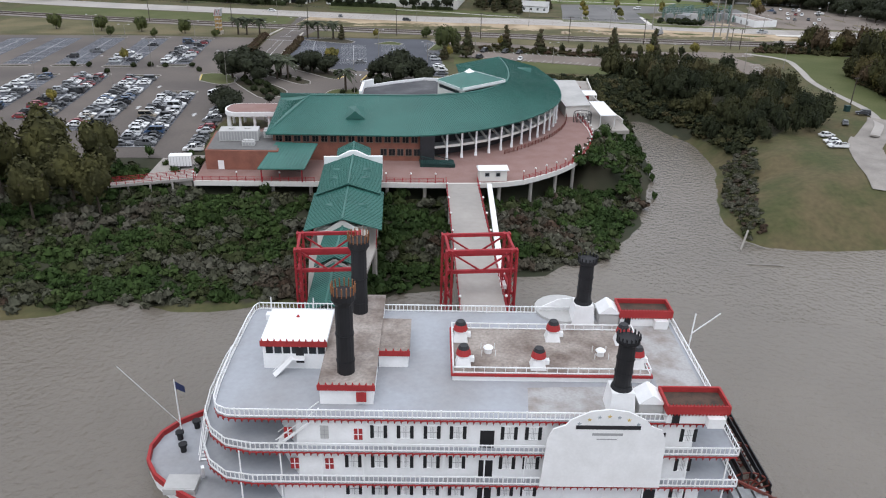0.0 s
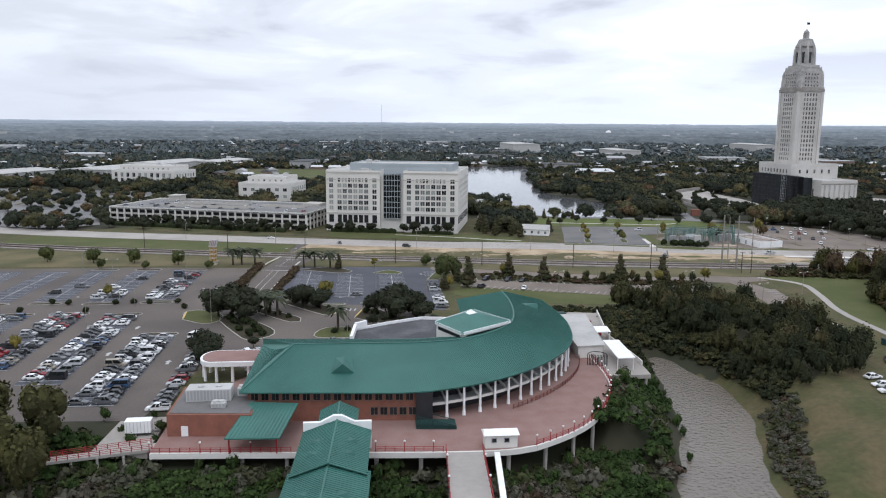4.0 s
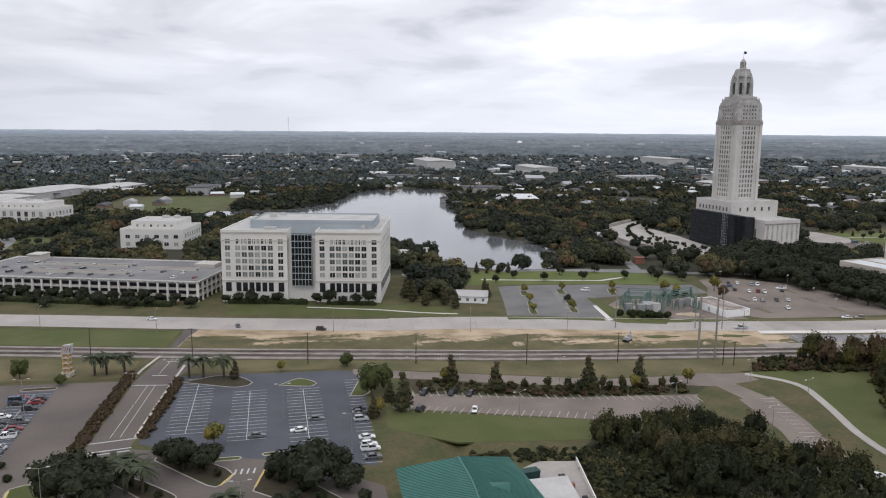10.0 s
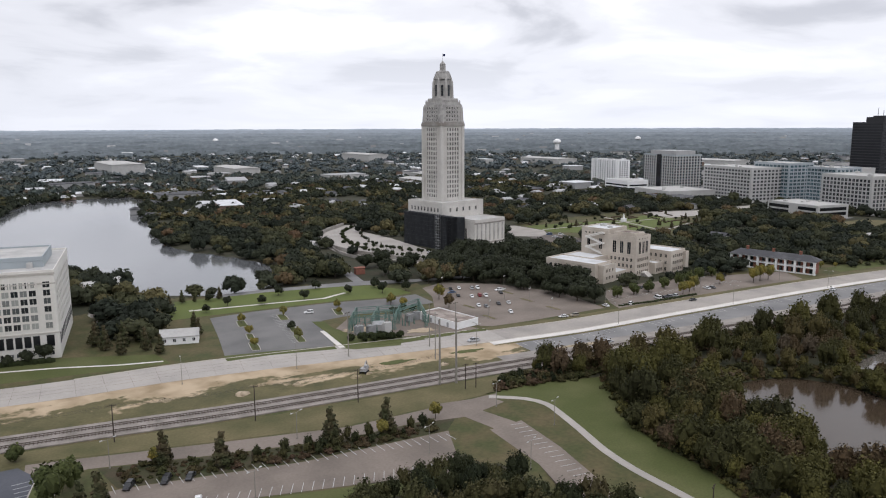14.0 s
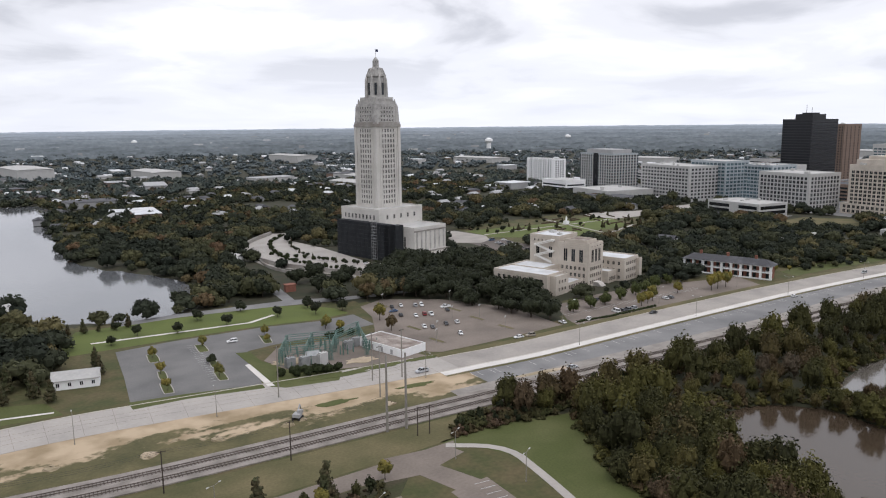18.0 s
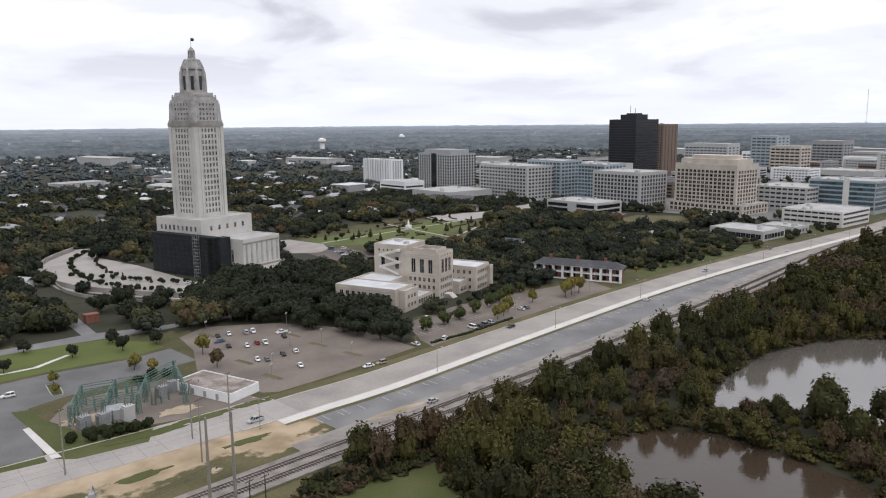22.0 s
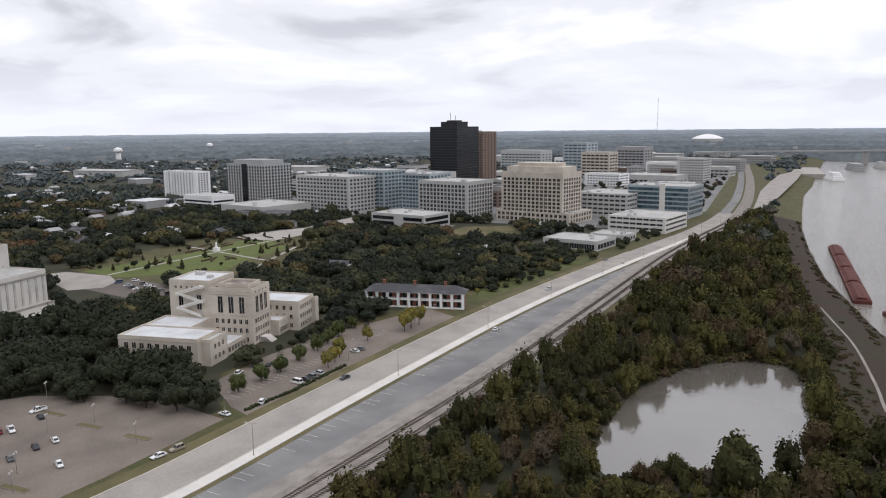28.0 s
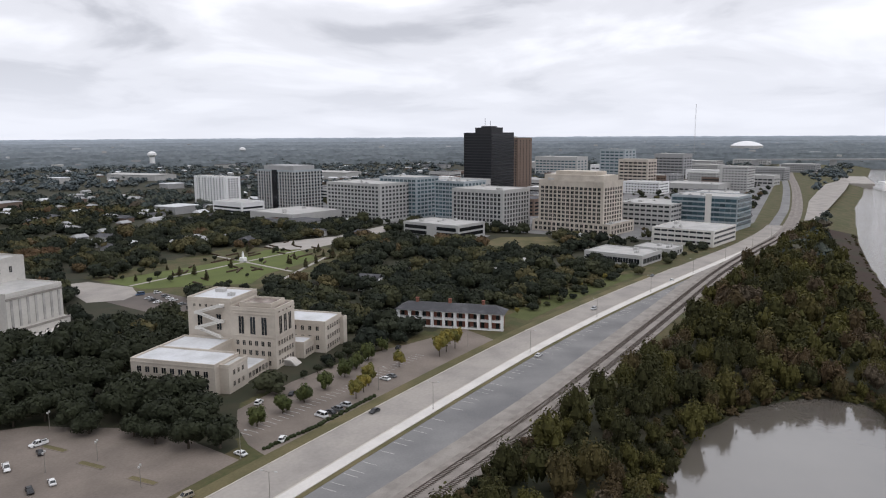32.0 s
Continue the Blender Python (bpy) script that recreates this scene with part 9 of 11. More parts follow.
for k in range(4):
    s.hexa([(0.1 + 0.3 * k, 0.06 * (k % 2), 8.0 - 0.15 * k), (0.4 + 0.3 * k, 0.06 * ((k + 1) % 2), 7.85 - 0.15 * k), (0.4 + 0.3 * k, 0.06 * ((k + 1) % 2), 9.0 - 0.2 * k), (0.1 + 0.3 * k, 0.06 * (k % 2), 9.2 - 0.2 * k)], [(0.1 + 0.3 * k, 0.03 + 0.06 * (k % 2), 8.0 - 0.15 * k), (0.4 + 0.3 * k, 0.03 + 0.06 * ((k + 1) % 2), 7.85 - 0.15 * k), (0.4 + 0.3 * k, 0.03 + 0.06 * ((k + 1) % 2), 9.0 - 0.2 * k), (0.1 + 0.3 * k, 0.03 + 0.06 * (k % 2), 9.2 - 0.2 * k)])
s.obj("flag", ["flag"], pole)
s = Shape(); s.rod((L_ + 0.2, 17.5, 1.5), (L_ + 0.6, 17.8, 10.5), 0.15); s.rod((L_ + 0.4, 17.6, 7.5), (L_ + 4.0, 17.8, 10.6), 0.11)
s.obj("stern_mast", ["white"], boat)
s = Shape(); s.rod((-8.5, 12.5, -5.0), (-17, 15, 2.5), 0.09)
s.obj("bow_spar", ["offwhite"], boat)
for k in range(2):
    s = Shape(); s.rod((3.0 + k * 6, 22.5, 6), (3.0 + k * 6, 22.5, 9.5), 0.14); s.box(2.2 + k * 6, 3.8 + k * 6, 22, 23, 6, 6.9)
    s.obj("deck_locker", ["white"], boat)
# half-round roof and hatch on the far side
s = Shape(); s.cone(45.3, 26.2, 1.4, 6.4, 4.3, 4.1, 20)
s.obj("landing_dome", ["offwhite"], boat)

# the deck houses, stacks and vents are parts of the boat
for o in boat.children:
    for key in ("category", "group", "kind") if o.name.split(".")[0] != "scallop_trim" else ():
        if key in o:
            del o[key]

# ---- vehicles ----
PAINT = {"white": (0.72, 0.72, 0.71), "silver": (0.42, 0.43, 0.44), "grey": (0.13, 0.135, 0.14), "black": (0.018, 0.018, 0.02), "red": (0.22, 0.018, 0.022), "blue": (0.04, 0.08, 0.16), "tan": (0.30, 0.26, 0.2)}
for nm, c in PAINT.items():
    M["paint_" + nm] = material("car_paint_" + nm, c, 0.28, vary=0.05, scale=0.3, fine=2, bump=0, spec=0.5)
CARS = {}
WHEEL = None


def wheel_mesh():
    s = Shape()
    n = 12
    a = [2 * math.pi * i / n for i in range(n)]
    s.hexa([(0.33 * math.cos(t), -0.1, 0.33 * math.sin(t)) for t in a], [(0.33 * math.cos(t), 0.1, 0.33 * math.sin(t)) for t in a], 0)
    s.hexa([(0.2 * math.cos(t), -0.115, 0.2 * math.sin(t)) for t in a], [(0.2 * math.cos(t), 0.115, 0.2 * math.sin(t)) for t in a], 1)
    return s.mesh("wheel", ["tyre", "steel"])


WHEEL = wheel_mesh()
SIZES = {"sedan": (4.8, 1.82, 0.86, 1.44, (-1.95, 1.15, -1.2, 0.35)), "suv": (4.7, 1.9, 1.0, 1.74, (-2.25, 1.1, -2.0, 0.3)), "pickup": (5.6, 1.95, 1.0, 1.82, (-0.75, 1.55, -0.55, 0.75)), "van": (5.3, 1.98, 1.1, 2.1, (-2.55, 1.9, -2.45, 1.0))}


def car_meshes(kind, colour):
    if (kind, colour) in CARS:
        return CARS[kind, colour]
    L, W, zb, zt, (c0, c1, r0, r1) = SIZES[kind]
    h = W / 2
    s = Shape()
    s.hexa([(-L / 2 + 0.15, -h + 0.05, 0.28), (L / 2 - 0.2, -h + 0.05, 0.28), (L / 2 - 0.2, h - 0.05, 0.28), (-L / 2 + 0.15, h - 0.05, 0.28)], [(-L / 2, -h, 0.62), (L / 2, -h + 0.12, 0.6), (L / 2, h - 0.12, 0.6), (-L / 2, h, 0.62)])
    s.hexa([(-L / 2, -h, 0.62), (L / 2, -h + 0.12, 0.6), (L / 2, h - 0.12, 0.6), (-L / 2, h, 0.62)], [(-L / 2 + 0.12, -h + 0.1, zb), (L / 2 - 0.35, -h + 0.18, zb - 0.12), (L / 2 - 0.35, h - 0.18, zb - 0.12), (-L / 2 + 0.12, h - 0.1, zb)])
    s.hexa([(c0 + 0.1, -h + 0.12, zb - 0.02), (c1 + 0.4, -h + 0.14, zb - 0.1), (c1 + 0.4, h - 0.14, zb - 0.1), (c0 + 0.1, h - 0.12, zb - 0.02)], [(c0 + 0.1, -h + 0.12, zb + 0.02), (c1, -h + 0.14, zb + 0.02), (c1, h - 0.14, zb + 0.02), (c0 + 0.1, h - 0.12, zb + 0.02)])
    s.hexa([(r0, -h + 0.26, zt - 0.04), (r1, -h + 0.26, zt - 0.04), (r1, h - 0.26, zt - 0.04), (r0, h - 0.26, zt - 0.04)], [(r0 + 0.1, -h + 0.34, zt + 0.03), (r1 - 0.12, -h + 0.34, zt + 0.03), (r1 - 0.12, h - 0.34, zt + 0.03), (r0 + 0.1, h - 0.34, zt + 0.03)])
    for q in (-1, 1):
        for a, b in (((c0 + 0.1, zb), (r0, zt - 0.04)), ((c1, zb), (r1, zt - 0.04)), (((c0 + c1) / 2, zb), ((r0 + r1) / 2, zt - 0.04))):
            s.rod((a[0], q * (h - 0.12), a[1]), (b[0], q * (h - 0.26), b[1]), 0.1)
    if kind == "pickup":
        for q in (-1, 1):
            s.box(-L / 2 + 0.1, c0, q * (h - 0.1) - 0.06, q * (h - 0.1) + 0.06, zb, zb + 0.25)
        s.box(-L / 2 + 0.08, -L / 2 + 0.16, -h + 0.1, h - 0.1, zb, zb + 0.25)
        s.box(-L / 2 + 0.2, c0 - 0.05, -h + 0.18, h - 0.18, zb, zb + 0.02, 1)
    body = s.mesh("car_body", ["paint_" + colour, "tyre"])
    s = Shape()
    s.hexa([(c0 + 0.12, -h + 0.14, zb), (c1 - 0.02, -h + 0.16, zb), (c1 - 0.02, h - 0.16, zb), (c0 + 0.12, h - 0.14, zb)], [(r0 + 0.04, -h + 0.28, zt - 0.05), (r1 - 0.04, -h + 0.28, zt - 0.05), (r1 - 0.04, h - 0.28, zt - 0.05), (r0 + 0.04, h - 0.28, zt - 0.05)])
    glass = s.mesh("glazing", ["carglass"])
    CARS[kind, colour] = (body, glass, L)
    return CARS[kind, colour]


CAR_RND = random.Random(11)


def car(x, y, rz, kind=None, colour=None, z=0.07, where="parked on asphalt", group=""):
    r = CAR_RND.random()
    kind = kind or ("sedan" if r < 0.66 else "suv" if r < 0.88 else "pickup" if r < 0.97 else "van")
    r = CAR_RND.random()
    colour = colour or ("white" if r < 0.27 else "silver" if r < 0.43 else "grey" if r < 0.66 else "black" if r < 0.88 else "red" if r < 0.93 else "blue" if r < 0.98 else "tan")
    body, glass, L = car_meshes(kind, colour)
    ob = new({"sedan": "car", "suv": "suv", "pickup": "pickup_truck", "van": "van"}[kind], body)
    ob.matrix_world = pose(x, y, z, 0, 0, rz)
    tagged(ob, f"{colour} {({'sedan': 'saloon car', 'suv': 'utility car', 'pickup': 'pickup truck', 'van': 'passenger van'})[kind]} {where}", {"sedan": "car", "suv": "car", "pickup": "truck", "van": "van"}[kind], group)
    put("glazing", glass, ob, Matrix.Identity(4))
    for a in (-L * 0.3, L * 0.3):
        for b in (-0.82, 0.82):
            put("wheel", WHEEL, ob, pose(a, b, 0.33))
    return ob


# rows of the casino car park
def lot_row(xc, y0, y1, fill_l, fill_r, seed):
    """A double row of stalls along y, cars nose to nose."""
    rnd = random.Random(seed)
    n = int((y1 - y0) / 2.75)
    slab("stall_paving", [(xc - 5.6, y0 - 0.4), (xc + 5.6, y0 - 0.4), (xc + 5.6, y1 + 0.4), (xc - 5.6, y1 + 0.4)], "asphalt_blue", "blue-grey sealed asphalt under a double row of stalls", z=0.085)
    KEEP_CLEAR.pop()
    s = Shape()
    s.box(xc - 0.09, xc + 0.09, y0, y0 + n * 2.75, 0.0, 0.105)
    for i in range(n + 1):
        y = y0 + i * 2.75
        s.box(xc - 5.5, xc + 5.5, y - 0.08, y + 0.08, 0.0, 0.1)
    tagged(s.obj("stall_marking", ["paint"]), "white painted stall lines of a double row", "road marking", kind="structure")
    for i in range(n):
        y = y0 + (i + 0.5) * 2.75
        for side, f in ((-1, fill_l), (1, fill_r)):
            t = i / max(1, n - 1)
            if rnd.random() < (f(t) if callable(f) else f):
                car(xc + side * (2.9 + rnd.uniform(-0.25, 0.35)), y + rnd.uniform(-0.2, 0.2), (0 if side < 0 else 180) + (180 if rnd.random() < 0.2 else 0) + rnd.uniform(-2, 2), where="parked in the casino car park", group="cars in the casino car park")


lot_row(-56, 168, 226, lambda t: 0.3 if t < 0.15 else 0.92, lambda t: 0.95, 1)
lot_row(-74, 184, 252, lambda t: 0.9, lambda t: 0.95 if t > 0.15 else 0.5, 2)
lot_row(-92, 196, 254, 0.82, 0.85, 3)
lot_row(-110, 206, 254, 0.5, 0.6, 4)
lot_row(-68, 276, 330, lambda t: 0.9 if t < 0.55 else 0.25, lambda t: 0.85 if t < 0.85 else 0.3, 5)
lot_row(-88, 274, 332, lambda t: 0.55 if t < 0.3 else 0.05, lambda t: 0.7 if t < 0.25 else 0.06, 6)
lot_row(-107, 276, 333, 0.04, 0.05, 7)
lot_row(-126, 276, 333, 0.0, 0.02, 8)
lot_row(-145, 276, 333, 0.0, 0.0, 9)
for i, y in enumerate(np.arange(164, 208, 2.8)):
    if i not in (5, 9):
        car(-39.6, y, 180, where="parked beside the casino", group="cars in the casino car park")
for x, y in ((-44, 224), ):
    car(x, y, 62, "van", "white", where="standing in a car park lane")
for i, (x, y) in enumerate(((-26, 206), (-23, 207), (-20, 208.5), (-2, 216), (1, 214.5), (3.5, 213), (6, 211.5))):
    car(x, y, 110, where="parked by the entrance drive")
s = Shape()
for y in (198, 226):
    s.prism([(-46.6, y), (-45.8, y), (-45.8, y + 2.2), (-45.2, y + 2.2), (-46.2, y + 3.6), (-47.2, y + 2.2), (-46.6, y + 2.2)], 0.0, 0.085)
    s.prism([(-65.2, y + 9), (-64.4, y + 9), (-64.4, y + 11.2), (-63.8, y + 11.2), (-64.8, y + 12.6), (-65.8, y + 11.2), (-65.2, y + 11.2)], 0.0, 0.085)
tagged(s.obj("lane_arrow", ["paint"]), "white painted lane arrows", "road marking", kind="structure")
# side car park
for x0, y0, y1 in ((-16, 284, 334), (1.5, 276, 318), (19, 272, 318)):
    lot_row(x0, y0, y1, 0.0, 0.0, 3)
stall_lines("stall_marking", (37.5, 254), (38.4, 322), 25, 5.0)
for y in (256.5, 262, 264.7, 270, 284, 289.6, 292):
    car(35.2, y, 2, where="parked at the edge of a side car park")
for x, y, r in ((4.4, 277.5, 0), (16.2, 279, 180), (21.8, 287, 0)):
    car(x, y, r, where="parked in a side car park")
# narrow strip car park
a, b = np.array([50.0, 288.0]), np.array([134.0, 261.5])
stall_lines("stall_marking", a, b, 32, 5.2, lean=0.25)
stall_lines("stall_marking", (147, 282.5), (55, 306.5), 34, 5.0, lean=-0.25)
for x, y, r, k, c in ((54.5, 288.6, 55, "suv", "black"), (71, 284.2, 250, "sedan", "white"), (58.5, 302.6, 235, "suv", "black"), (67.5, 300.4, 235, "suv", "black"), (73.5, 298.8, 235, "sedan", "black")):
    car(x, y, r, k, c, where="parked in a narrow strip car park")
for x, y, r, k, c in ((140, 171, 8, "sedan", "white"), (138, 165, 172, "sedan", "white"), (137, 160.5, 172, "pickup", "white"), (156, 187, 60, "sedan", "grey"), (167, 195, 150, "suv", "black"), (161, 219, 10, "sedan", "white")):
    car(x, y, r, k, c, z=float(height(x, y)[0]) + 0.15, where="parked by the footpath")
# the weathered southern car park
for i, (x, y) in enumerate(((269, 449), (274, 447.5), (280, 443), (283, 441.5), (286, 424), (267, 426), (272, 425.5), (274.5, 423), (262, 432), (268, 404), (274, 403), (257, 407), (259.5, 404), (262, 387), (277, 364.5), (283, 363), (290, 430), (264, 441))):
    car(x, y, 62 + 180 * (i % 2) if i < 14 else 165, where="parked in a weathered car park", group="cars in the southern car park")
for i, (x, y, r, k, c) in enumerate(((347, 363.5, 78, "van", "white"), (351, 362.5, 78, "sedan", "black"), (354.5, 362, 78, "suv", "grey"), (359, 361.5, 78, "suv", "silver"), (325, 363, 20, "suv", "white"), (348, 391, 15, "suv", "white"), (361, 386, 15, "sedan", "black"), (366, 385, 15, "sedan", "grey"), (390, 363, 78, "sedan", "white"), (394, 362.4, 78, "sedan", "grey"), (311, 368, 80, "sedan", "white"), (410, 384, 20, "sedan", "white"), (430, 379, 15, "suv", "black"))):
    car(x, y, r, k, c, where="parked beside the stone annex")
for x, y, r, k, c in ((262, 321, -10, "sedan", "silver"), (358, 349, 172, "sedan", "black"), (445, 318, -7, "sedan", "white"), (640, 292, -10, "sedan", "white"), (215, 357, 168, "pickup", "silver"), (178, 446, 165, "suv", "white"), (-6, 404, 100, "sedan", "grey"), (30, 391, -15, "suv", "black"), (650, 306, 172, "sedan", "grey"), (540, 318, 172, "suv", "silver"), (-45, 424, -15, "sedan", "white")):
    car(x, y, r, k, c, z=0.13, where="on the riverside road")
rnd = random.Random(5)
for i in range(34):
    x, y = rnd.uniform(-150, -25), rnd.uniform(505, 545)
    u_, v_ = x - (-158), y - 503
    if rnd.random() < 0.8:
        car(-158 + 8 + 3.3 * i * 1.1, 503 + 12 - 0.344 * (8 + 3.63 * i) + (i % 3) * 14, 71, z=9.55, where="on the roof of the parking deck")

# ---- poles, lamps, substation, small houses ----
POLES = {}


def pole(name, x, y, h, r, mat, label, arms=0, cat="pole", z=0.0, rz=0):
    key = (name, h, r, mat, arms)
    if key not in POLES:
        s = Shape(); s.cone(0, 0, -0.5, h, r, r * 0.65, 8)
        p = s.mesh("shaft", [mat])
        s = Shape()
        for k in range(arms):
            zz = h - 0.5 - 1.1 * k
            s.box(-1.3, 1.3, -0.07, 0.07, zz, zz + 0.14)
            for a in (-1.15, -0.5, 0.5, 1.15):
                s.cone(a, 0, zz + 0.14, zz + 0.4, 0.06, 0.04, 6)
        POLES[key] = (p, s.mesh("crossarm", ["wood_pole"]) if arms else None)
    b = empty(name, pose(x, y, z, 0, 0, rz), label, cat)
    p, q = POLES[key]
    put("shaft", p, b, Matrix.Identity(4))
    if q:
        put("crossarm", q, b, Matrix.Identity(4))
    return b


def street_lamp(x, y, h, rz, label, double=False, lantern=False):
    key = ("lamp", h, double, lantern)
    if key not in POLES:
        s = Shape(); s.cone(0, 0, 0, h, 0.11, 0.07, 8); s.cone(0, 0, 0, 0.5, 0.22, 0.18, 8)
        p = s.mesh("shaft", ["grey_pole"])
        s = Shape(); t = Shape()
        for q in ((-1, 1) if double else (1,)):
            d = 0.7 if lantern else 2.0
            s.rod((0, 0, h - 0.1), (q * d, 0, h + 0.25), 0.08)
            if lantern:
                t.box(q * d - 0.22, q * d + 0.22, -0.22, 0.22, h - 0.15, h + 0.4)
            else:
                t.hexa([(q * d - 0.45, -0.16, h + 0.15), (q * d + 0.45, -0.16, h + 0.15), (q * d + 0.45, 0.16, h + 0.15), (q * d - 0.45, 0.16, h + 0.15)], [(q * d - 0.35, -0.1, h + 0.35), (q * d + 0.35, -0.1, h + 0.35), (q * d + 0.35, 0.1, h + 0.35), (q * d - 0.35, 0.1, h + 0.35)])
        POLES[key] = (p, s.mesh("arm", ["grey_pole"]), t.mesh("lamp_head", ["offwhite"]))
    b = empty("street_lamp", pose(x, y, 0, 0, 0, rz), label, "street lamp")
    for n_, me in zip(("shaft", "arm", "lamp_head"), POLES[key]):
        put(n_, me, b, Matrix.Identity(4))


for x, y in ((-102, 380), (-59, 367), (-21, 359), (22, 344), (62, 336), (103, 327), (138, 322)):
    pole("utility_pole", x, y, 12, 0.2, "wood_pole", "dark timber utility pole beside the railway", 1, rz=-15)
for x, y in ((171, 320), (177, 318)):
    pole("transmission_pole", x, y, 25, 0.45, "grey_pole", "tall weathered transmission pole", 0)
for x, y in ((195, 362), (206, 358), (160, 370), (187, 346)):
    pole("transmission_pole", x, y, 19, 0.24, "grey_pole", "slim weathered transmission pole", 1, rz=10)
for x, y in ((176, 311), (180, 310)):
    pole("utility_pole", x, y, 9.5, 0.2, "wood_pole", "short dark timber pole", 1)
for x, y in ((94, 376), (136, 368), (35, 387), (-40, 402), (-90, 416)):
    street_lamp(x, y, 10, 80, "tall slim lamp beside the new road")
for p in pick(ROAD, 200, 900)[::7]:
    street_lamp(p[0] + 2, p[1] - 14, 10, 100, "tall slim lamp on the concrete median", True)
for x, y in ((83, 276), (135, 274), (174, 291), (179, 268), (152, 249), (57, 318), (108, 306)):
    street_lamp(x, y, 8.5, 20, "grey twin-headed car park lamp", True)
for x, y in ((-79, 233), (-74, 266), (-113, 327), (-66, 310), (-43, 243), (2, 227), (-92, 300), (-100, 225), (12, 290), (30, 262), (-34, 310), (-24, 322)):
    street_lamp(x, y, 11, 0, "tall grey casino car park lamp", True)
for x, y in ((283, 379), (278, 411), (245, 384), (290, 404), (300, 438), (268, 456), (254, 394)):
    street_lamp(x, y, 6, 30, "car park lamp with two lanterns", True, True)
for p in pick(ROAD, 300, 480)[::6]:
    street_lamp(p[0], p[1] + 15, 9, -80, "tall lamp beside the annex drive")
# overhead lines
wires = Shape()
line = [(-102, 380), (-59, 367), (-21, 359), (22, 344), (62, 336), (103, 327), (138, 322), (171, 320)]
for off in (-1.1, 0, 1.1):
    for a, b in zip(line, line[1:]):
        for k in range(6):
            t0, t1 = k / 6, (k + 1) / 6
            f = lambda t: (a[0] + (b[0] - a[0]) * t + off * 0.3, a[1] + (b[1] - a[1]) * t + off, 11.7 - 3.2 * t * (1 - t))
            wires.rod(f(t0), f(t1), 0.035)
tagged(wires.obj("overhead_wire", ["blackmull"]), "thin sagging overhead wires between poles", "wire")

sub = empty("substation", Matrix.Identity(4), "electric substation of pale green lattice gantries", "substation")
rnd = random.Random(9)
for i, (x, y) in enumerate([(178, 402), (184, 410), (190, 418), (187, 398), (194, 406), (200, 414), (197, 394), (204, 402), (210, 410), (216, 398), (220, 408), (225, 416), (212, 390)]):
    s = Shape()
    for dx, dy in ((-0.6, -0.6), (0.6, -0.6), (0.6, 0.6), (-0.6, 0.6)):
        s.rod((x + dx, y + dy, 0), (x + dx * 0.6, y + dy * 0.6, 7.0), 0.16)
    for k in range(4):
        z = 1.5 * k
        s.rod((x - 0.6, y - 0.6, z), (x + 0.5, y - 0.5, z + 1.5), 0.09); s.rod((x + 0.5, y - 0.5, z), (x + 0.5, y + 0.5, z + 1.5), 0.09); s.rod((x - 0.5, y + 0.5, z), (x - 0.5, y - 0.5, z + 1.5), 0.09)
    s.obj("lattice_column", ["green_steel"], sub)
for a, b in (((178, 402), (197, 394)), ((184, 410), (204, 402)), ((190, 418), (210, 410)), ((178, 402), (190, 418)), ((187, 398), (200, 414)), ((197, 394), (210, 410)), ((210, 410), (225, 416)), ((204, 402), (220, 408)), ((212, 390), (216, 398)), ((216, 398), (225, 416))):
    for z in (4.2, 6.1):
        s = Shape()
        s.rod((*a, z), (*b, z), 0.2); s.rod((*a, z + 0.9), (*b, z + 0.9), 0.2)
        n = 8
        for k in range(n):
            p = [a[0] + (b[0] - a[0]) * k / n, a[1] + (b[1] - a[1]) * k / n]; q = [a[0] + (b[0] - a[0]) * (k + 1) / n, a[1] + (b[1] - a[1]) * (k + 1) / n]
            s.rod((*p, z + 0.9 * (k % 2)), (*q, z + 0.9 * ((k + 1) % 2)), 0.1)
        s.obj("lattice_beam", ["green_steel"], sub)
for x, y, h in ((180, 397, 4.2), (185, 394.5, 4.2), (192, 392, 5.0), (211, 402, 4.0), (216, 404, 4.0)):
    m_ = "offwhite" if h > 4.5 else "steel"
    s = Shape(); s.box(x - 1.6, x + 1.6, y - 1.3, y + 1.3, 0, h)
    tank = s.obj("transformer", [m_], sub)
    for k in range(7):
        s = Shape(); s.box(x - 2.2, x - 1.6, y - 1.2 + 0.38 * k, y - 1.05 + 0.38 * k, 0.4, h - 0.4)
        s.obj("fin", [m_], tank)
    for k in (-0.8, 0, 0.8):
        s = Shape(); s.cone(x + k, y, h, h + 1.2, 0.16, 0.1, 8)
        s.obj("bushing", ["grey_pole"], tank)
for i in range(40):
    x, y = rnd.uniform(179, 222), rnd.uniform(394, 416)
    s = Shape(); s.box(x - 0.2, x + 0.2, y - 0.2, y + 0.2, 0, 2.6); s.cone(x, y, 2.6, 4.2, 0.18, 0.12, 8)
    s.obj("insulator", ["green_steel"], sub)
store2 = empty("white_store", pose(217, 404.5, 0, 0, 0, -83), "long low white block store beside the substation", "building")
s = Shape(); s.box(0, 28, 0, 14, 0, 3.1); parapet(s, 0, 28, 0, 14, 3.1, 0.4, 0.3)
s.obj("wall", ["white"], store2)
s = Shape(); s.box(0.4, 27.6, 0.4, 13.6, 3.12, 3.2)
s.obj("roof", ["roofbrown"], store2)
for i in range(4):
    s = Shape(); s.box(3 + i * 6, 4.4 + i * 6, -0.08, 0.02, 0.3, 2.4)
    s.obj("door", ["grey"], store2)


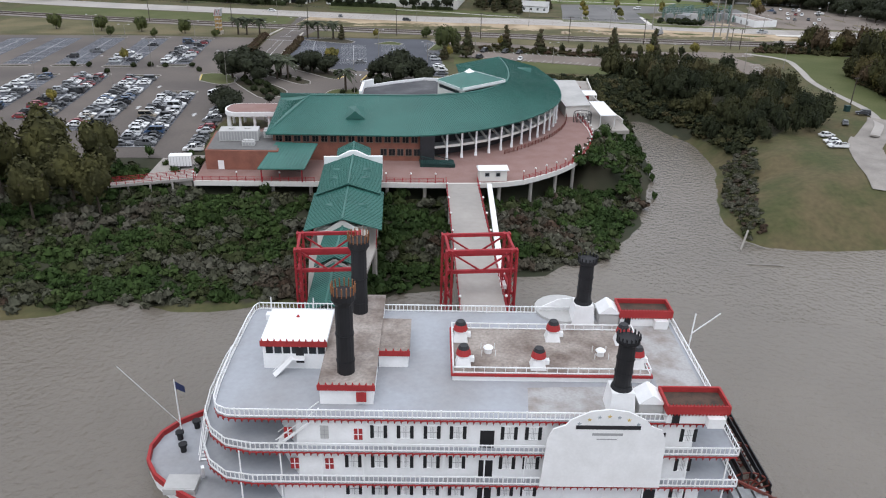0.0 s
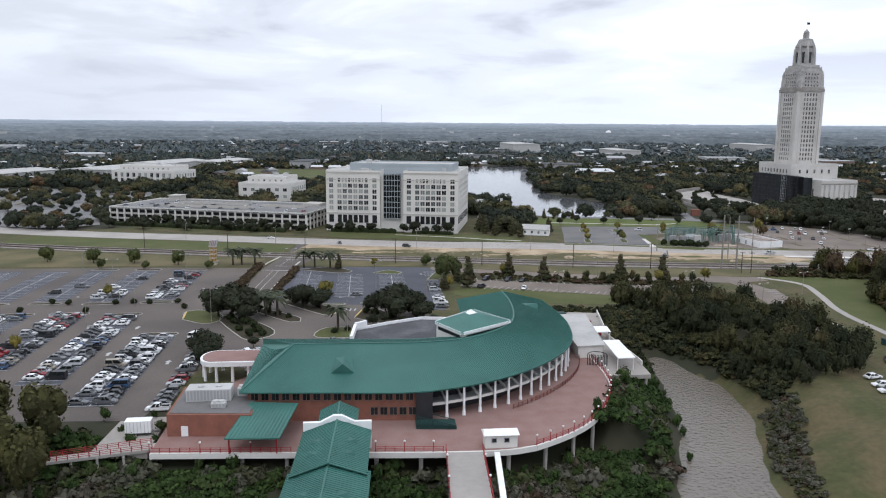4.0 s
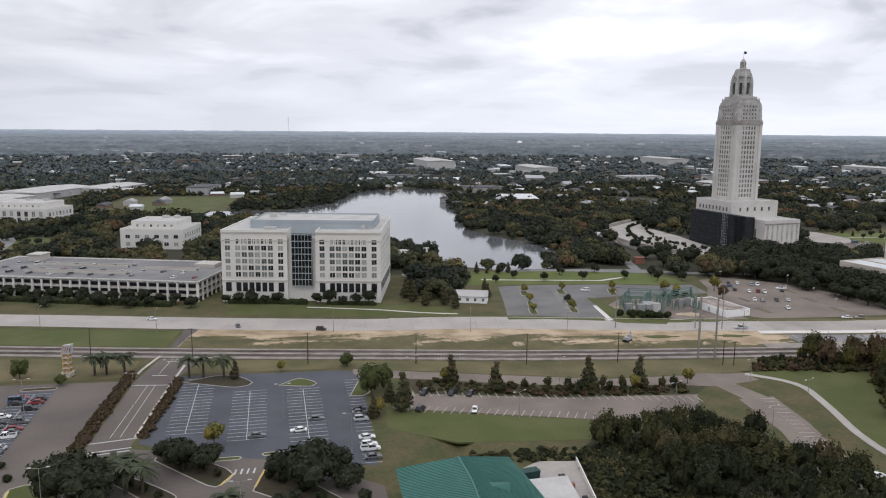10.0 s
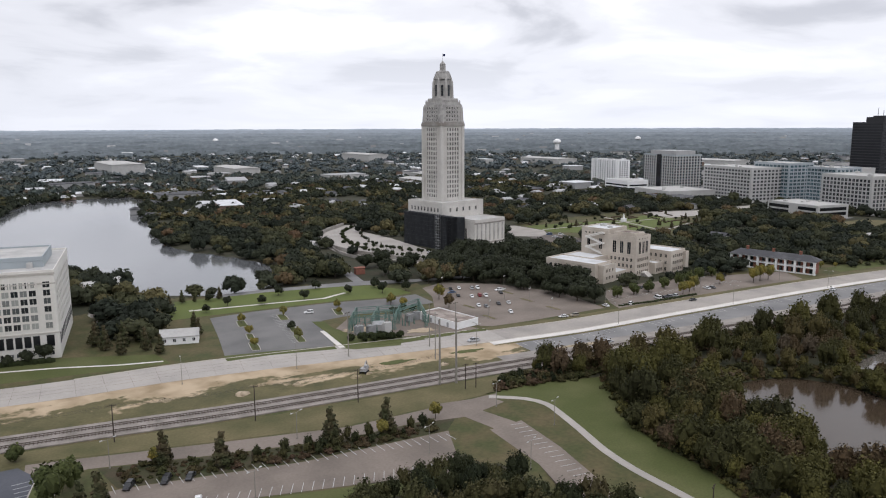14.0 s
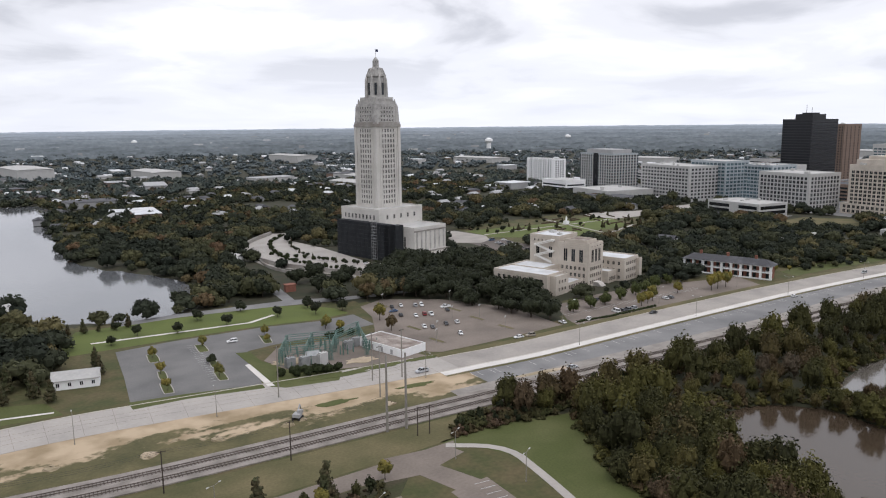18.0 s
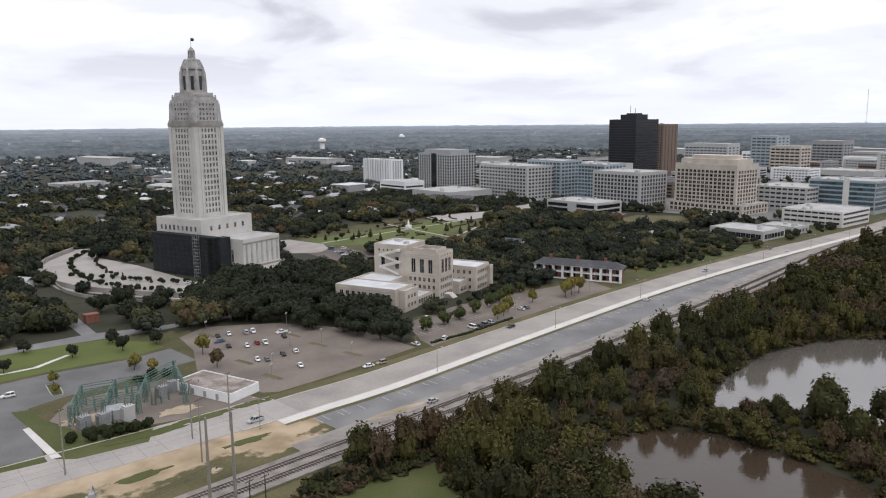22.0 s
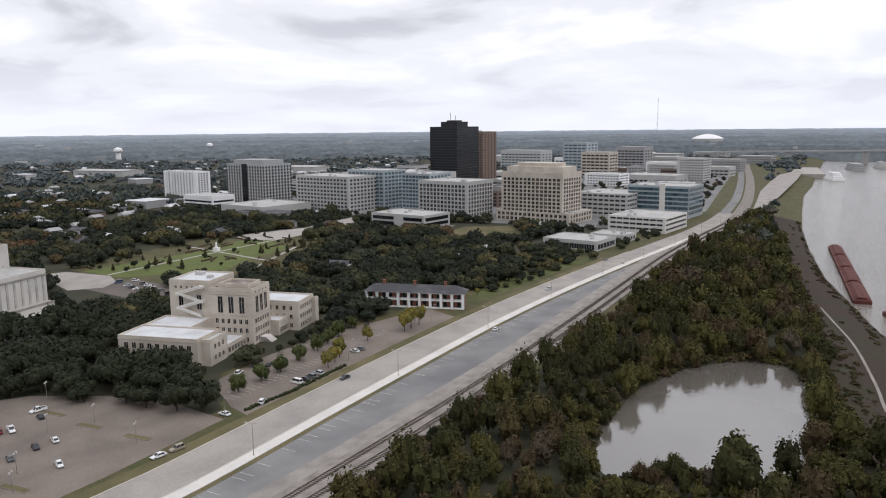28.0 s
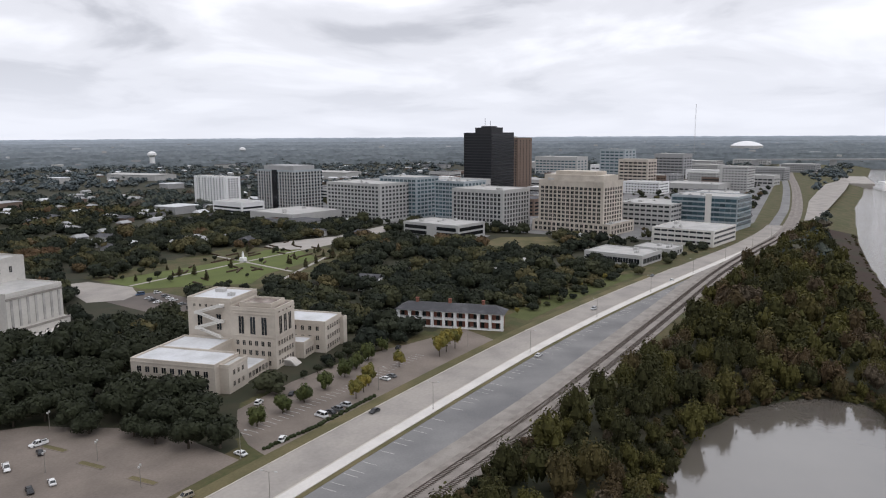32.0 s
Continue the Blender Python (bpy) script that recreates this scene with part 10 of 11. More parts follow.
def house(x, y, rz, w, d, h, wall, roof, label, name="house"):
    b = empty(name, pose(x, y, 0, 0, 0, rz), label, "house")
    s = Shape(); s.box(0, w, 0, d, -0.3, h); s.hexa([(0, 0, h), (0.01, 0, h), (0.01, d, h), (0, d, h)], [(0, d / 2 - 0.01, h + d * 0.28), (0.01, d / 2 - 0.01, h + d * 0.28), (0.01, d / 2 + 0.01, h + d * 0.28), (0, d / 2 + 0.01, h + d * 0.28)])
    s.obj("wall", [wall], b)
    s = Shape()
    for q in (0, 1):
        a = [(-0.4, -0.5, h - 0.2), (w + 0.4, -0.5, h - 0.2), (w + 0.4, d / 2, h + d * 0.29), (-0.4, d / 2, h + d * 0.29)]
        if q:
            a = [(px, d - py, pz) for px, py, pz in a][::-1]
        s.hexa(a, [(px, py, pz + 0.2) for px, py, pz in a])
    s.obj("roof", [roof], b)
    for i in range(max(2, int(w / 4))):
        put("window", window_mesh(1.1, 1.4, "white"), b, pose(2 + i * (w - 4) / max(1, int(w / 4) - 1), 0, 1.2))
    return b


house(101, 432, -20, 16, 8, 3.6, "white", "roofgrey", "small white house with a grey gable roof beside a car park")
house(530, 462, -80, 13, 9, 7.5, "white", "roofdark", "tall white house among garden trees")
house(262, 640, -70, 14, 7, 4.0, "white", "roofgrey", "low white pavilion below the forecourt")
house(92, 541, 18, 22, 11, 6.5, "buff", "roofgrey", "cream stone lakeside house among trees")
house(590, 400, -20, 14, 10, 4, "offwhite", "roofgrey", "pale cottage under garden trees")
house(560, 440, -20, 12, 9, 4, "offwhite", "roofdark", "pale cottage with a dark roof under trees")
house(640, 395, -15, 16, 9, 4, "offwhite", "roofgrey", "pale cottage beside the gardens")
hut = empty("brick_hut", pose(246, 520, 0, 0, 0, -10), "small red brick guard hut", "hut")
s = Shape(); s.box(0, 6, 0, 4, 0, 4); s.box(-0.3, 6.3, -0.3, 4.3, 4, 4.3)
s.obj("wall", ["brick"], hut)
edge([(26, 436), (34, 433.5), (60, 424), (80, 414), (96, 408.5)], 0.05, 0.06, 1.3, "concrete_pale", False, "pale footpath across the office lawn")
brd = empty("lake_footbridge", Matrix.Identity(4), "low grey concrete bridge beside the lake", "bridge")
s = Shape(); s.rod((84, 492, 3.2), (122, 499, 3.2), 5.0, 0.7)
s.obj("deck", ["concrete_pale"], brd)
for k in range(5):
    s = Shape(); s.box(86 + 8.4 * k, 87.2 + 8.4 * k, 490 + 1.55 * k, 494 + 1.55 * k, -1, 3)
    s.obj("pier", ["concrete_old"], brd)
for o in (-2.4, 2.4):
    s = Shape(); s.rod((84, 492 + o, 4.0), (122, 499 + o, 4.0), 0.2, 0.9)
    s.obj("parapet", ["concrete"], brd)
# pylon sign by the railway
sign = empty("pylon_sign", pose(-62, 346, 0, 0, 0, -15), "tall pylon sign with a striped column and angular top", "sign")
s = Shape(); s.box(-1.5, 1.5, -1.5, 1.5, 0, 1.4); s.box(-1.7, 1.7, -1.7, 1.7, 1.4, 1.7)
s.obj("plinth", ["buff"], sign)
for a in (-0.9, 0.9):
    for b_ in (-0.9, 0.9):
        s = Shape(); s.box(a - 0.28, a + 0.28, b_ - 0.28, b_ + 0.28, 1.7, 8.4)
        s.obj("column", ["gold_paint"], sign)
for k in range(3):
    s = Shape(); s.box(-1.25, 1.25, -1.25, 1.25, 3.0 + 1.9 * k, 3.45 + 1.9 * k)
    s.obj("band", ["buff"], sign)
s = Shape(); s.hexa([(-1.7, -0.9, 8.4), (1.7, -0.9, 8.4), (1.7, 0.9, 8.4), (-1.7, 0.9, 8.4)], [(-1.0, -0.7, 11.4), (2.3, -0.7, 12.0), (2.3, 0.7, 12.0), (-1.0, 0.7, 11.4)])
s.obj("head", ["offwhite"], sign)
for k in range(4):
    s = Shape(); s.rod((-1.3 + 0.9 * k, -0.95, 8.9), (-0.4 + 0.8 * k, -0.78, 11.3), 0.25, 0.12)
    s.obj("stripe", ["blackmull" if k % 2 else "redtrim"], sign)
# heaps of rubble and plant on the roadworks
for i, (x, y, r) in enumerate(((108, 352, 2.6), (128, 350, 2.0), (150, 345, 2.4), (156, 346, 1.6), (84, 362, 2.0), (186, 338, 1.8), (118, 358, 1.5))):
    v, f = SPH_V.copy(), SPH_F
    v = v * np.array([r, r * 0.8, r * 0.45]) * (1 + np.random.default_rng(i).uniform(-0.3, 0.3, (len(v), 1))) + np.array([x, y, 0.1])
    tagged(new("soil_mound", numpy_mesh("soil_mound", v, f, ["dirt"])), "heap of soil and broken concrete on roadworks", "heap", "heaps on the roadworks")
dig = empty("excavator", pose(155, 348, 0.1, 0, 0, 40), "small grey excavator on the roadworks", "excavator")
s = Shape(); s.box(-1.8, 1.8, -1.4, -0.8, 0, 0.8); s.box(-1.8, 1.8, 0.8, 1.4, 0, 0.8)
s.obj("track", ["tyre"], dig)
s = Shape(); s.box(-1.6, 1.3, -1.2, 1.2, 0.9, 2.0); s.box(-0.2, 1.1, -1.1, 0.1, 2.0, 3.0)
s.obj("cab", ["grey"], dig)
s = Shape(); s.rod((1.2, 0.4, 1.8), (3.4, 0.4, 3.8), 0.35); s.rod((3.4, 0.4, 3.8), (4.8, 0.4, 1.2), 0.3); s.box(4.4, 5.2, -0.1, 0.9, 0.4, 1.3)
s.obj("boom", ["grey"], dig)
# barges on the river
for i, (x, y, r) in enumerate(((606, 148.5, 0), (661, 148, 0), (716, 147.6, 0), (771, 147.2, 0), (474, 124, 11), (531, 133, 9))):
    b = empty("barge", pose(x, y - (5 if i > 3 else 0), -9, 0, 0, r - (0.4 if i < 4 else 0)), "long rusty red covered barge", "barge", "barges moored by the bank")
    s = Shape(); s.box(0, 53, -5, 5, -0.8, 2.0)
    s.obj("hull", ["barge"], b)
    for k in range(9):
        s = Shape(); s.hexa([(2 + k * 5.5, -4.2, 2.0), (7.1 + k * 5.5, -4.2, 2.0), (7.1 + k * 5.5, 4.2, 2.0), (2 + k * 5.5, 4.2, 2.0)], [(2.1 + k * 5.5, -2.0, 3.6), (7.0 + k * 5.5, -2.0, 3.6), (7.0 + k * 5.5, 2.0, 3.6), (2.1 + k * 5.5, 2.0, 3.6)])
        s.obj("hatch_cover", ["barge"], b)
# driftwood at the creek mouth
for i, (p, q, r) in enumerate((((88, 114.5, -8.9), (92, 120, -6.6), 0.4), ((90, 117, -7.9), (94, 115, -8.8), 0.25), ((86, 107.7, -8.95), (93.5, 106.2, -8.85), 0.25))):
    s = Shape(); s.rod(p, q, r)
    tagged(s.obj("driftwood", ["grey_pole"]), "bleached driftwood log at the water's edge", "driftwood")
# planted hedges round the drive
for x0, x1, y0, y1, n in ((-46.2, -43.0, 276, 344, 150), (-28.6, -26.2, 284, 333, 80)):
    q = np.random.default_rng(n)
    k = np.linspace(0, 1, n)
    pts = np.column_stack([np.interp(k, [0, 1], [x0, x0 + 4.0]) + q.uniform(0, x1 - x0, n), y0 + (y1 - y0) * k + q.uniform(-0.6, 0.6, n)])
    ob = wood("hedge", pts, SCRUB, n, "canopy_brush", "loose brown hedge along the access road", 0.6, 1.15, tint=q.uniform(0.6, 1.0, n))
    ob["category"] = "hedge"
for p, q, w, h, m_ in (((177, 391.5), (190, 382.5), 2.6, 2.6, "hedge"), ((316, 364), (338, 360), 1.6, 1.0, "hedge"), ((338, 360), (372, 357), 1.6, 1.0, "hedge"), ((-12, 452), (26, 443), 3.0, 2.6, "hedge"), ((-150, 488), (-40, 450), 3.2, 2.6, "hedge"), ((36, 440), (60, 434), 2.4, 2.0, "hedge")):
    s = Shape()
    n = max(3, int(math.hypot(q[0] - p[0], q[1] - p[1]) / 1.5))
    rg2 = random.Random(int(p[0] * 7 + p[1]))
    for k in range(n):
        t = (k + 0.5) / n
        x, y = p[0] + (q[0] - p[0]) * t + rg2.uniform(-0.3, 0.3), p[1] + (q[1] - p[1]) * t + rg2.uniform(-0.3, 0.3)
        hh, ww = h * rg2.uniform(0.8, 1.15), w / 2 * rg2.uniform(0.85, 1.2)
        s.cone(x, y, 0, hh * 0.7, ww, ww, 7); s.cone(x, y, hh * 0.7, hh, ww, ww * 0.55, 7)
    tagged(s.obj("hedge", [m_]), "clipped dark hedge along a kerb", "hedge")

# ---- planted trees ----
for x, y in ((-20, 336), (-15, 335), (-8, 334), (-43, 345), (-49, 345), (-53, 345), (-1, 229), (-29, 254), (-25, 253), (-22, 248), (-26, 249)):
    palm(x, y, 1.4)
for x, y, q in ((-37, 247, 1.15), (-42, 250, 1.0), (-33, 243, 1.0), (18, 244, 1.15), (24, 247, 0.8), (11, 250, 0.75), (-14, 260, 0.8), (-8, 258, 0.75), (-38, 206, 0.8), (-35, 198, 0.7), (27, 240, 0.7), (-18, 265, 0.7)):
    tree("oak", x, y, q, label="dark evergreen tree beside the entrance drive")
for x, y, q in ((10, 233, 0.8), (-25, 212, 0.6), (-16, 205, 0.5), (-10, 204, 0.5), (-4, 206, 0.5), (14, 236, 0.6), (30, 232, 0.7), (33, 226, 0.6)):
    tree("lawn", x, y, q, label="low clipped tree beside the entrance drive")
tree("yellow", -7, 272, 1.2); tree("yellow", -88, 281, 0.8); tree("yellow", -92, 214, 0.7); tree("yellow", 41, 288, 0.9)
for x, y, q in ((41, 305, 1.5), (36, 338, 0.8), (46, 312, 1.1)):
    tree("shade", x, y, q)
for x, y in ((-70, 270), (-76, 271), (-82, 270), (-98, 270), (-104, 271), (-60, 270), (-56, 262), (-88, 258), (-110, 259)):
    tree("bush", x, y, 0.9, label="dark clipped shrub on a car park island", category="shrub")
for x, y, q in ((-78, 347, 1.0), (-99, 352, 1.0), (-118, 354, 1.1), (-140, 358, 1.0), (-62, 336, 0.6), (-90, 338, 0.55), (-110, 340, 0.6)):
    tree("shade", x, y, q, label="rounded green tree on the lot's far edge")
tree("cypress", -4, 331, 0.7); tree("yellow", 12, 336, 0.7)
for x, y, q in ((70, 312, 1.1), (83, 301, 1.15), (115, 297, 1.25), (132, 293, 1.15), (49, 289, 1.3), (39, 285, 0.8), (46, 298, 0.8)):
    tree("cypress", x, y, q)
for x, y, q in ((151, 294, 0.9), (68, 313, 0.8), (130, 292, 0.9)):
    tree("yellow", x, y, q, label="thin olive tree in a mulched bed by the lane")
pts = fill([(58, 304), (91, 295), (103, 291.5), (146, 286), (150, 293), (121, 296), (90, 305), (58, 317)], 210, 66, 1.6)
wood("bed_shrubs", pts, SCRUB, 67, "canopy_brush", "loose brown and olive shrubs in a mulched bed", 0.4, 1.3, 0.1, tint=palette(pts, 2.0, 0.08, 0.3), skew=1.6)
pts = fill([(92, 296), (103, 292.5), (142, 287), (146, 293), (121, 295), (92, 303)], 26, 68, 2.6)
wood("bed_bushes", pts, TALL_FAR, 69, "canopy_creek", "tall loose olive bushes in a mulched bed", 0.22, 0.46, tint=np.random.default_rng(9).uniform(0.3, 1.0, len(pts)))
for x, y, q in ((186, 525, 1.9), (203, 525, 2.0), (210, 518, 1.8), (230, 518, 1.9), (259, 506, 1.9), (272, 502, 2.0), (265, 512, 1.8)):
    tree("lawn", x, y, q, label="large dark round oak beside the lake street")
for x, y, q in ((166, 478, 0.95), (182, 494, 1.0), (189, 475, 1.0), (206, 496, 1.1), (215, 473, 0.95), (236, 479, 1.1), (232, 464, 1.1), (246, 461, 1.1), (150, 486, 0.9), (136, 478, 0.8), (146, 502, 0.8)):
    tree("lawn", x, y, q)
for x, y, q in ((143, 447, 0.8), (138, 424, 0.75), (133, 404, 0.75), (165.5, 449, 0.85), (154, 406, 0.85), (194, 446, 0.8), (190, 436, 0.6), (224, 441, 0.9)):
    tree("yellow", x, y, q)
tree("rust", 242, 413, 1.1, label="bright rust red autumn tree in a car park"); tree("lawn", 158.5, 423, 0.75)
for x, y, q in ((98, 420, 0.9), (94, 428, 1.0), (88, 440, 1.1), (96, 446, 1.0), (120, 440, 0.9), (122, 452, 0.8), (84, 428, 0.9), (108, 458, 1.0), (80, 438, 1.1), (78, 448, 1.2)):
    tree("cypress", x, y, q, label="dark conical tree beside the office block")
for x, y, q in ((249, 432, 1.3), (221, 437, 1.0), (224, 429, 0.9)):
    tree("yellow", x, y, q, label="wide yellowing tree at a car park edge")
for x, y in ((268, 470), (279, 469), (290, 466)):
    tree("rust", x, y, 1.6, label="thin crowned brown tree beside a lane")
for i in range(9):
    tree("cypress", 100 + 6.5 * i, 512 - 1.0 * i, 0.45 + 0.12 * (i % 3), label="small conical tree along the lakeside")
# oaks between the weathered car park and the annex
for i, (x, y) in enumerate(fill([(286, 478), (296, 454), (302, 424), (302, 378), (314, 373), (322, 386), (327, 396), (336, 402), (337, 416), (332, 456), (398, 468), (404, 500), (392, 516), (356, 504), (350, 524), (330, 524), (300, 512)], 84, 61, 8.0)):
    x, y, q = float(x), float(y), 0.8 + 0.6 * ((i * 7) % 5) / 4
    tree("oak", x, y, q, label="broad dark live oak shading a car park edge", group="oaks beside the annex")
for i, (x, y) in enumerate(((331, 378), (344, 377.5), (356, 377), (371, 378), (386, 379), (409, 382), (424, 384), (397, 380.5))):
    tree("shade", x, y, 1.05, label="clipped green tree in a row before the annex", group="row of trees before the annex")
for x, y, q in ((367, 362, 1.2), (374, 363, 1.1), (381, 365, 1.3), (427, 357, 1.4), (434, 357, 1.5), (441, 356, 1.4), (407, 366, 1.1)):
    tree("yellow", x, y, q, label="yellowing tree beside the riverside road")
for x, y, q in ((386, 392, 0.7), (394, 391, 0.7), (402, 392, 0.8), (410, 393, 0.8), (378, 393, 0.6), (416, 396, 0.9)):
    tree("lawn", x, y, q, label="dark bush tree along the annex wall")
for i, (x, y, q) in enumerate(((455, 415, 1.0), (452, 425, 1.1), (440, 440, 1.1), (448, 452, 1.1), (430, 462, 1.1), (460, 440, 1.0), (476, 420, 1.0), (488, 400, 1.0), (496, 385, 1.0), (502, 370, 0.9), (512, 392, 1.1), (506, 410, 1.1), (520, 420, 1.1), (535, 405, 1.0), (500, 432, 1.1), (520, 440, 1.1), (540, 430, 1.1), (560, 420, 1.1), (556, 400, 1.0), (575, 410, 1.1), (590, 420, 1.1), (530, 380, 0.9), (552, 378, 0.9), (575, 385, 1.0), (600, 385, 0.9), (480, 445, 1.0), (470, 460, 1.0), (455, 470, 1.0), (440, 478, 1.0), (610, 405, 1.0), (625, 390, 0.9), (640, 375, 0.8))):
    tree("oak", x, y, q, label="broad dark live oak near the galleried house", group="oaks behind the galleried house")
# forecourt planting below the tower
for i in range(16):
    t = i / 15
    x, y = 300 + 50 * t + 10 * math.sin(3 * t), 640 - 118 * t
    tree("bush", x - 14 * math.sin(math.pi * t), y, 1.3, label="dark clipped bush on the forecourt", z=0.3, category="shrub")
s = Shape()
arcp = [(300 - 26 * math.sin(math.pi * k / 20), 660 - 150 * k / 20) for k in range(21)]
for a, b in zip(arcp, arcp[1:]):
    s.rod((*a, 1.0), (*b, 1.0), 0.6, 2.0)
tagged(s.obj("forecourt_wall", ["limestone_dark"]), "curved stained stone retaining wall", "wall", kind="structure")
for i, (x, y, q) in enumerate(((274, 536, 1.1), (262, 536, 1.0), (288, 522, 1.0), (234, 590, 1.1), (236, 606, 1.1), (234, 622, 1.0), (304, 508, 1.0), (226, 560, 1.1), (222, 545, 1.1), (228, 530, 1.0))):
    tree("oak", x, y, q, label="dark oak between lake and forecourt")
# formal gardens: pale walks, hedges and a white statue plinth
s = Shape()
for a, b in (((484, 604), (690, 590)), ((568, 540), (600, 640)), ((528, 524), (628, 553)), ((655, 600), (760, 592))):
    line = smooth_line([a, b], 12)
    ribbon(s, line, -1.3, 1.3, -0.3, 0.09)
tagged(s.obj("garden_walk", ["concrete"]), "pale straight walks through the gardens", "path", kind="structure")
statue = Shape(); statue.box(-2, 2, -2, 2, 0, 3); statue.cone(0, 0, 3, 6.5, 1.0, 0.7, 8); statue.cone(0, 0, 6.5, 7.6, 0.5, 0.4, 8)
ob = tagged(statue.obj("garden_monument", ["white"]), "white stone garden monument on a plinth", "monument")
ob.matrix_world = pose(588, 600, 0)
rg2 = random.Random(77)
for i in range(60):
    a = rg2.uniform(480, 690); b = rg2.uniform(535, 650)
    if not inside(np.array([a]), np.array([b]), [(468, 556), (476, 640), (560, 650), (660, 640), (690, 600), (640, 530), (545, 512), (500, 530)])[0]:
        continue
    if rg2.random() < 0.5:
        tree("cypress", a, b, rg2.uniform(0.4, 0.8), label="small conical evergreen in formal gardens")
    else:
        tree("lawn", a, b, rg2.uniform(0.5, 1.0), label="rounded dark evergreen in formal gardens")
s = Shape()
for i in range(36):
    a, b = rg2.uniform(490, 680), rg2.uniform(545, 640)
    t = rg2.choice((0.0, 1.2, 0.5)); l = rg2.uniform(6, 18)
    s.rod((a, b, 0.5), (a + l * math.cos(t), b + l * math.sin(t), 0.5), 1.1, 1.0)
tagged(s.obj("garden_hedge", ["hedge_brown"]), "low clipped hedges of the formal gardens", "hedge", kind="stuff")

# ---- far city ----
rg = np.random.default_rng(91)
S2 = Shape()
for i in range(1250):
    r = 700 * (2900 / 700) ** rg.uniform(0, 1); t = math.radians(rg.uniform(-8, 135))
    x, y = 100 + r * math.cos(t), 180 + r * math.sin(t)
    if inside(np.array([x]), np.array([y]), RIVER)[0] or any(inside(np.array([x]), np.array([y]), q)[0] for q in BUILT[:15]) or min(math.hypot(p[0] - x, p[1] - y) for p in ROAD[::4]) < 35:
        continue
    if r < 900 and rg.random() < 0.5 or x > 700 and y < 310:
        continue
    w, d, h = rg.uniform(10, 20), rg.uniform(8, 12), rg.uniform(3.2, 5.0)
    if rg.random() < 0.06:
        w, d, h = rg.uniform(30, 80), rg.uniform(20, 40), rg.uniform(6, 11)
    a = rg.uniform(-0.3, 0.3) + (1.57 if rg.random() < 0.5 else 0)
    c, sn = math.cos(a), math.sin(a)
    P = lambda px, py, pz: (x + px * c - py * sn, y + px * sn + py * c, pz)
    k = int(rg.integers(0, 3)); q = 3 + int(rg.integers(0, 3))
    S2.hexa([P(0, 0, -0.5), P(w, 0, -0.5), P(w, d, -0.5), P(0, d, -0.5)], [P(0, 0, h), P(w, 0, h), P(w, d, h), P(0, d, h)], k)
    e = h + (d * 0.25 if w < 30 else 0.6)
    S2.hexa([P(-0.6, -0.6, h), P(w + 0.6, -0.6, h), P(w + 0.6, d + 0.6, h), P(-0.6, d + 0.6, h)], [P(0.5, d / 2 - 0.2, e), P(w - 0.5, d / 2 - 0.2, e), P(w - 0.5, d / 2 + 0.2, e), P(0.5, d / 2 + 0.2, e)] if w < 30 else [P(0, 0, e), P(w, 0, e), P(w, d, e), P(0, d, e)], q)
for i in range(90):
    u = rg.uniform(0.02, 0.75); q = math.radians(rg.uniform(-4, 130))
    rad, top = 2480 + 2120 * u - 30, 11 + 60 * u ** 1.1
    x, y, w = 90 + rad * math.cos(q), 150 + rad * math.sin(q), 4 + 16 * rg.uniform(0, 1) ** 2
    S2.prism([(x - w * math.sin(q), y + w * math.cos(q)), (x + w * math.sin(q), y - w * math.cos(q)), (x + w * math.sin(q) + 15 * math.cos(q), y - w * math.cos(q) + 15 * math.sin(q)), (x - w * math.sin(q) + 15 * math.cos(q), y + w * math.cos(q) + 15 * math.sin(q))], 0, top + rg.uniform(-3, 3), (5, 0, 2)[i % 3])
tagged(S2.obj("distant_houses", ["offwhite", "browntower", "grey", "grey", "roofdark", "roofpale"]), "scattered pale houses and sheds among far trees", "houses", kind="stuff")
for x, y, rz, sx, sy, h, lab in ((-330, 980, -19, 60, 110, 9, "long white-roofed warehouse near fields"), (-300, 1120, -19, 60, 120, 9, "long white-roofed warehouse near fields"), (-230, 1180, -19, 50, 100, 8, "pale warehouse with a flat white roof"), (-420, 900, -19, 60, 90, 9, "pale warehouse with a flat white roof"), (330, 1700, 0, 60, 160, 22, "far pale college building above trees"), (520, 1550, 0, 50, 120, 14, "far white low building above trees"), (1000, 1900, 0, 60, 150, 18, "far white hospital block above trees"), (760, 1250, 0, 40, 100, 9, "low white apartment rows among trees"), (680, 1120, 0, 40, 90, 8, "low white apartment rows among trees"), (1300, 1500, 0, 60, 140, 12, "far pale flat-roofed building"), (1500, 1150, 0, 60, 120, 14, "far pale flat-roofed building"), (2000, 900, 0, 60, 130, 20, "far pale city block")):
    b = empty("distant_building", pose(x, y, 0, 0, 0, rz), lab, "building")
    s = Shape(); s.box(0, sx, -sy / 2, sy / 2, -1, h)
    s.obj("wall", ["offwhite"], b)
    s = Shape(); s.hexa([(-1, -sy / 2 - 1, h), (sx + 1, -sy / 2 - 1, h), (sx + 1, sy / 2 + 1, h), (-1, sy / 2 + 1, h)], [(sx / 2 - 1, -sy / 2, h + 2), (sx / 2 + 1, -sy / 2, h + 2), (sx / 2 + 1, sy / 2, h + 2), (sx / 2 - 1, sy / 2, h + 2)])
    s.obj("roof", ["roofgrey"], b)
slab("field_north", [(-150, 880), (-60, 880), (-30, 1060), (-130, 1080)], "grass", "open green field among trees", z=0.05, cat="field")
